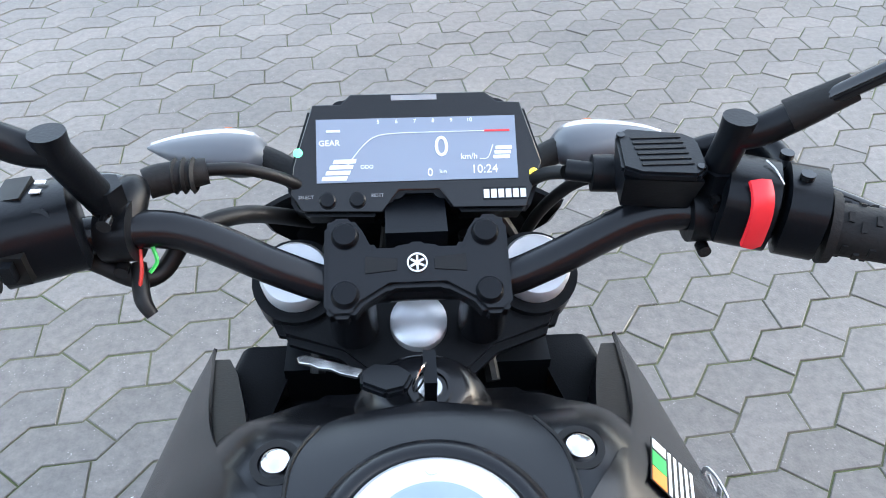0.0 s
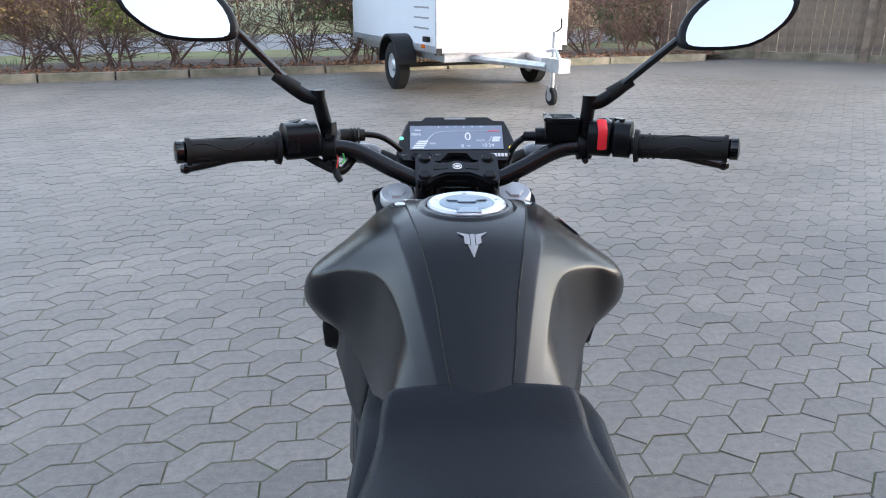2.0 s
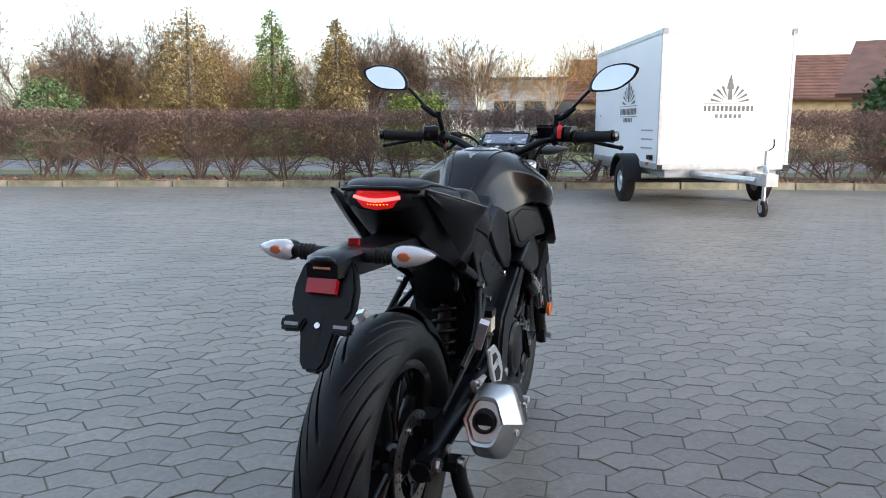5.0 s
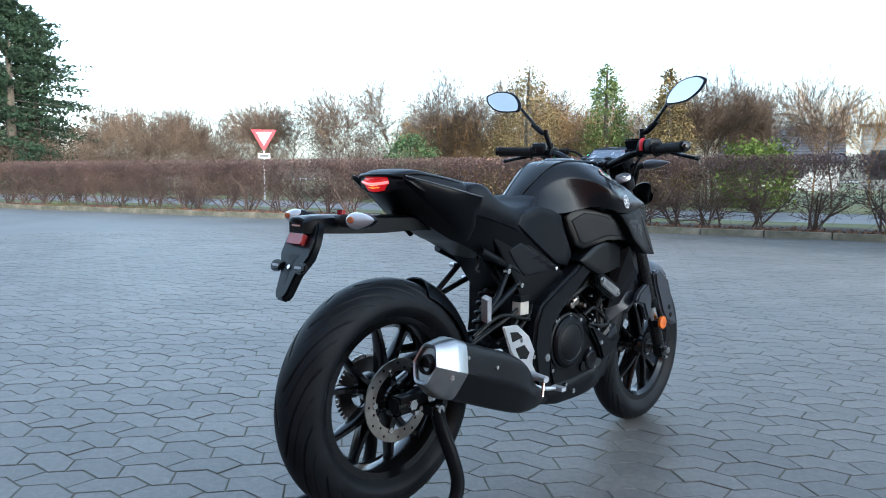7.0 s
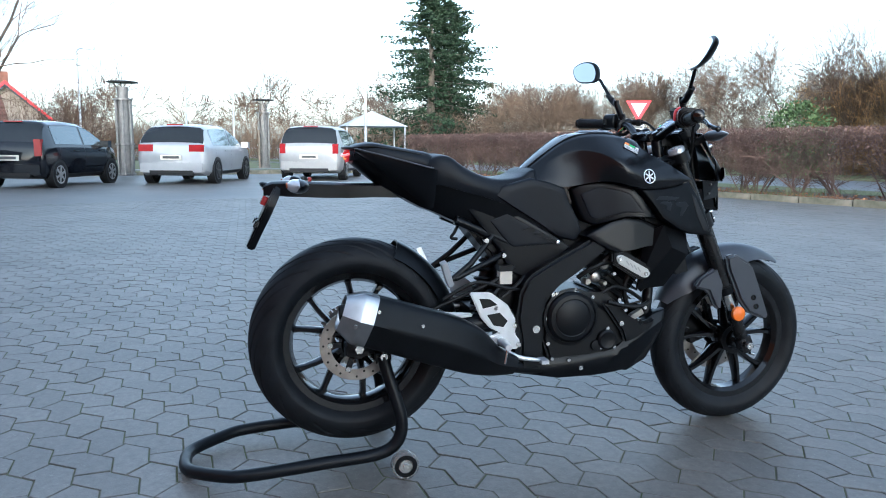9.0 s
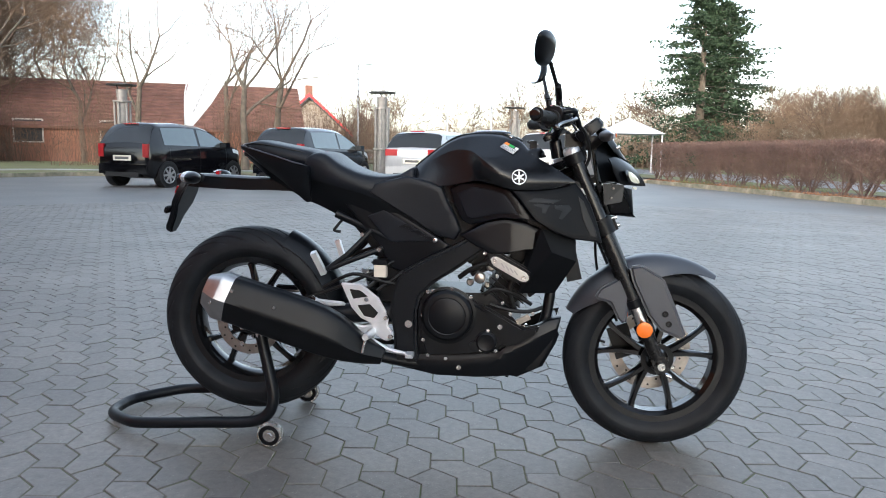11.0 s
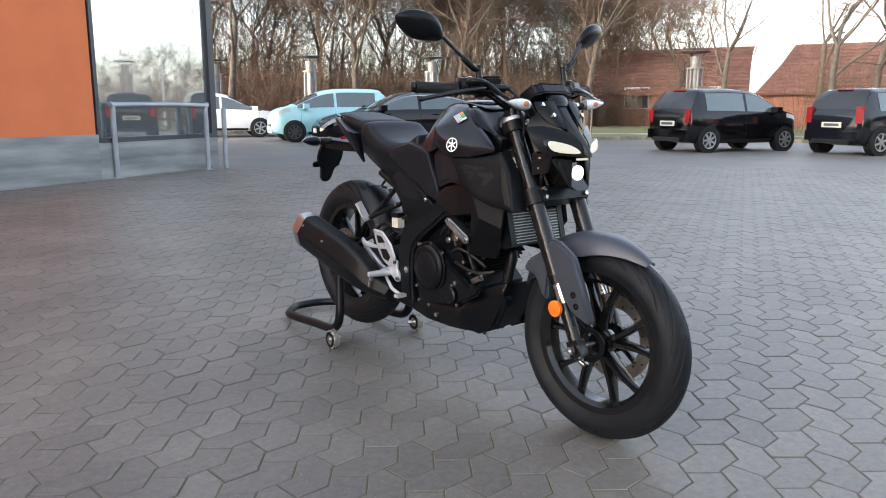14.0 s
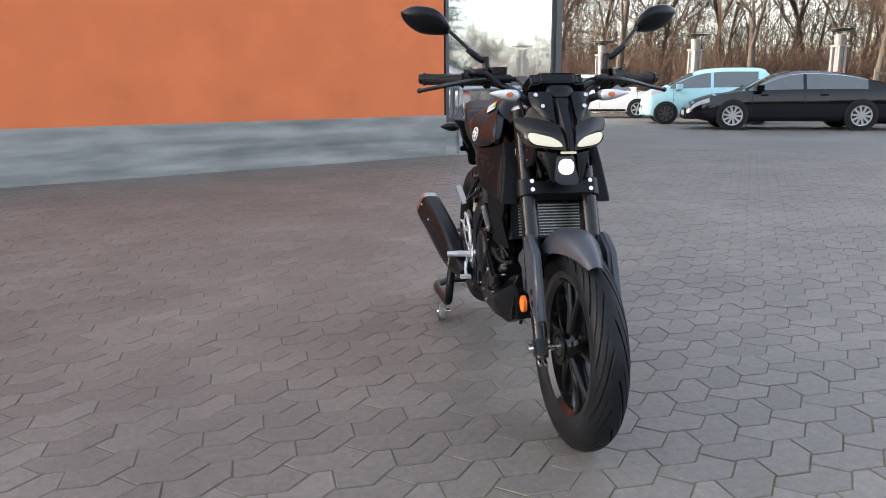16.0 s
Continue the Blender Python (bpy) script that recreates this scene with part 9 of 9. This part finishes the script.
# ---- paddock stand ----
ps = thing("paddock_stand", "black tubular rear paddock stand on clear wheels", "paddock stand")
arm = [(0.148, 0.066, 0.352), (0.152, 0.078, 0.30), (0.168, 0.102, 0.22), (0.178, 0.116, 0.15), (0.180, 0.098, 0.095), (0.180, 0.040, 0.066), (0.180, -0.10, 0.056), (0.180, -0.32, 0.042), (0.150, -0.40, 0.036), (0.085, -0.480, 0.030), (0.040, -0.500, 0.029), (0.0, -0.502, 0.029)]
part("tube_frame", tube(arm[:-1] + [(0.0, -0.502, 0.029)] + [(-x, y, z) for x, y, z in arm[-2::-1]], 0.0185, 16, None, 4), "frame", ps, "black bent steel tube")
for s in (1, -1):
    wv = part("stand_wheel", lathe([(-0.014 * s, 0.014), (-0.015 * s, 0.036), (-0.010 * s, 0.041), (0.010 * s, 0.041), (0.015 * s, 0.036), (0.014 * s, 0.014)], 36, "x", (0.214 * s, 0.117, 0.0415)), "resin", ps, "clear plastic stand wheel")
    part("wheel_hub", lathe([(-0.016 * s, 0.0), (-0.016 * s, 0.018), (0.017 * s, 0.018), (0.017 * s, 0.010), (0.021 * s, 0.008), (0.021 * s, 0.0)], 20, "x", (0.214 * s, 0.117, 0.0415)), "steel", wv)
    part("wheel_axle", rod((0.176 * s, 0.105, 0.0415), (0.214 * s, 0.117, 0.0415), 0.008), "steel", ps)
    part("hub_ring", lathe([(-0.0155 * s, 0.021), (-0.0155 * s, 0.033), (0.0155 * s, 0.033), (0.0155 * s, 0.021)], 28, "x", (0.214 * s, 0.117, 0.0415), closed=True), "engine", wv)
    part("lift_fork", block(min(0.118 * s, 0.152 * s), max(0.118 * s, 0.152 * s), 0.045, 0.090, 0.335, 0.358, 0.005), "frame", ps)
    part("fork_bolt", rod((0.150 * s, 0.066, 0.352), (0.166 * s, 0.066, 0.352), 0.011, 12), "steel", ps)

# ---- paving stones ----
# boomerang-shaped stones laid in zigzag courses; u runs along a course, v across it
U, V = Vector((0.868, 0.497)), Vector((-0.497, 0.868))
P, WID, AMP = 0.1925, 0.112, 0.0445
PHASE_U, PHASE_V = 0.1906, 1.661
stone = mat("paving_stone", (0.147, 0.131, 0.114), 0.50, vary=0.12, scale=1.1, gscale=170, grain=0.4, second=(0.110, 0.100, 0.089), spec=0.5)
sn, sl_ = stone.node_tree.nodes, stone.node_tree.links
bs = sn["Principled BSDF"]
old = bs.inputs["Base Color"].links[0].from_socket
info, geo = sn.new("ShaderNodeObjectInfo"), sn.new("ShaderNodeNewGeometry")
addn, spot, spr, sp2 = sn.new("ShaderNodeMath"), sn.new("ShaderNodeTexVoronoi"), sn.new("ShaderNodeMapRange"), sn.new("ShaderNodeTexNoise")
addn.operation = "ADD"
sl_.new(info.outputs["Random"], addn.inputs[0])
sl_.new(geo.outputs["Random Per Island"], addn.inputs[1])
ran = sn.new("ShaderNodeMath")
ran.operation = "FRACT"
sl_.new(addn.outputs[0], ran.inputs[0])
tone = sn.new("ShaderNodeMapRange")
tone.inputs[3].default_value, tone.inputs[4].default_value = 0.86, 1.10
sl_.new(ran.outputs[0], tone.inputs[0])
mul = sn.new("ShaderNodeVectorMath")
mul.operation = "SCALE"
# mottling of the worn faces
blot, blotr, blotm = sn.new("ShaderNodeTexNoise"), sn.new("ShaderNodeMapRange"), sn.new("ShaderNodeVectorMath")
blot.inputs["Scale"].default_value, blot.inputs["Detail"].default_value, blot.inputs["Roughness"].default_value = 38, 6, 0.75
blotr.inputs[1].default_value, blotr.inputs[2].default_value = 0.32, 0.68
blotr.inputs[3].default_value, blotr.inputs[4].default_value = 0.72, 1.22
sl_.new(geo.outputs["Position"], blot.inputs["Vector"])
sl_.new(blot.outputs[0], blotr.inputs[0])
blotm.operation = "SCALE"
sl_.new(old, blotm.inputs[0])
sl_.new(blotr.outputs[0], blotm.inputs["Scale"])
sl_.new(blotm.outputs[0], mul.inputs[0])
sl_.new(tone.outputs[0], mul.inputs["Scale"])
# pale grains in the concrete
spot.inputs["Scale"].default_value = 120
spr.inputs[1].default_value, spr.inputs[2].default_value = 0.19, 0.11
sl_.new(geo.outputs["Position"], spot.inputs["Vector"])
sl_.new(spot.outputs["Distance"], spr.inputs[0])
sp2.inputs["Scale"].default_value = 23
sl_.new(geo.outputs["Position"], sp2.inputs["Vector"])
gate = sn.new("ShaderNodeMapRange")
gate.inputs[1].default_value, gate.inputs[2].default_value = 0.52, 0.64
sl_.new(sp2.outputs[0], gate.inputs[0])
both_ = sn.new("ShaderNodeMath")
both_.operation = "MULTIPLY"
sl_.new(spr.outputs[0], both_.inputs[0])
sl_.new(gate.outputs[0], both_.inputs[1])
fin = sn.new("ShaderNodeMix")
fin.data_type = "RGBA"
fin.inputs[7].default_value = (0.34, 0.32, 0.29, 1)
sl_.new(both_.outputs[0], fin.inputs[0])
sl_.new(mul.outputs[0], fin.inputs[6])
sl_.new(fin.outputs[2], bs.inputs["Base Color"])


def zig(u):
    """The height of a course line over u; it rises for half a period from 0."""
    f = (u / P) % 1.0
    return -AMP / 2 + AMP * (f * 2 if f < 0.5 else 2 - f * 2)


def stone_outline(kind):
    """Corners of one stone round its own middle, kind 0 cut on the rising legs, kind 1 on the falling ones."""
    m = P * (0.25 if kind == 0 else 0.75)
    sh = -0.040 if kind == 0 else 0.040
    low = [m, m + P / 4, m + 3 * P / 4, m + P]
    high = [m + P + sh] + [u for u in (m + 5 * P / 4, m + 3 * P / 4, m + P / 4, m - P / 4) if m + sh + 0.004 < u < m + P + sh - 0.004] + [m + sh]
    pts = [Vector((u, zig(u))) for u in low] + [Vector((u, WID + zig(u))) for u in high]
    c = sum(pts, Vector((0, 0))) / len(pts)
    return [p - c for p in pts], c


def inset(pts, d):
    out = []
    n = len(pts)
    for i in range(n):
        a, b, c = pts[i - 1], pts[i], pts[(i + 1) % n]
        e, f = (b - a).normalized(), (c - b).normalized()
        ne, nf = Vector((-e.y, e.x)), Vector((-f.y, f.x))
        k = ne + nf
        out.append(b + k / max(k.dot(ne), 0.3) * d)
    return out


def stone_shape(kind):
    pts, c = stone_outline(kind)
    rings = [(inset(pts, 0.0020), -0.010), (inset(pts, 0.0023), -0.0018), (inset(pts, 0.0042), 0.0)]
    verts = []
    for ring, z in rings:
        for p in ring:
            w = U * p.x + V * p.y
            verts.append((w.x, w.y, z))
    n = len(pts)
    faces = [tuple(range(2 * n, 3 * n))]
    for k in range(2):
        for i in range(n):
            j = (i + 1) % n
            faces.append((k * n + i, k * n + j, (k + 1) * n + j, (k + 1) * n + i))
    return np.array(verts), faces, c


pavement = thing("pavement", "grey interlocking zigzag concrete paving stones with mossy joints", "paving", kind="structure")
shapes = [stone_shape(0), stone_shape(1)]
plain_shapes = [(v[len(v) // 3:], [tuple(q - len(v) // 3 for q in g) for g in f if min(g) >= len(v) // 3], c) for v, f, c in shapes]
meshes = []
for v, f, _ in shapes:
    me = bpy.data.meshes.new("paving_stone")
    me.from_pydata(v.tolist(), [], f)
    me.materials.append(stone)
    meshes.append(me)
pr = np.random.default_rng(17)
singles, restv, restf, count, base = 0, [], [], 0, 0
cells = []
for k in range(-130, 150):
    for i in range(-80, 85):
        kind = k % 2
        c = shapes[kind][2]
        u, v = i * P + c.x + PHASE_U, k * WID + c.y + PHASE_V
        x, y = u * U.x + v * V.x, u * U.y + v * V.y
        if (x + 1.0) ** 2 + (y - 1.5) ** 2 > 11.0 ** 2:
            continue
        if (x + 0.2) * 0.5 - (y + 7.6) * 0.866 > 0.75:
            continue
        cells.append((x, y, kind))
# the stretch beside the front wheel and along the machine's left side is laid stone by stone
cells.sort(key=lambda q: min(abs(q[0] + 0.75) + abs(q[1] - 1.45), abs(q[0] - 0.2) + abs(q[1] - 2.1)))
for x, y, kind in cells[:296]:
    sharing("paving_stone", meshes[kind], pavement, pose(x, y, pr.uniform(-0.0015, 0.0012), pr.normal(0, 0.25), pr.normal(0, 0.25), 0))
for x, y, kind in cells[296:]:
    v, f, _ = shapes[kind] if math.hypot(x, y - 1.2) < 5.5 else plain_shapes[kind]
    w = v + [x, y, pr.uniform(-0.0015, 0.0012)]
    w[:, 2] += (v[:, 0] * pr.normal(0, 0.004) + v[:, 1] * pr.normal(0, 0.004)) * (v[:, 2] > -0.01)
    restv.append(w)
    restf.extend([tuple(q + base for q in g) for g in f])
    base += len(v)
rest = raw("paving_stones", np.concatenate(restv).tolist(), restf, stone, pavement)
rest["kind"] = "stuff"
jb = bmesh.new()
ring = [jb.verts.new((-1.0 + 11.0 * math.cos(a), 1.5 + 11.0 * math.sin(a), -0.0032)) for a in np.linspace(0, 2 * math.pi, 64, endpoint=False)]
jb.faces.new(ring)
part("joint_bed", jb, "joint", pavement, "mossy sand in the joints", 0)
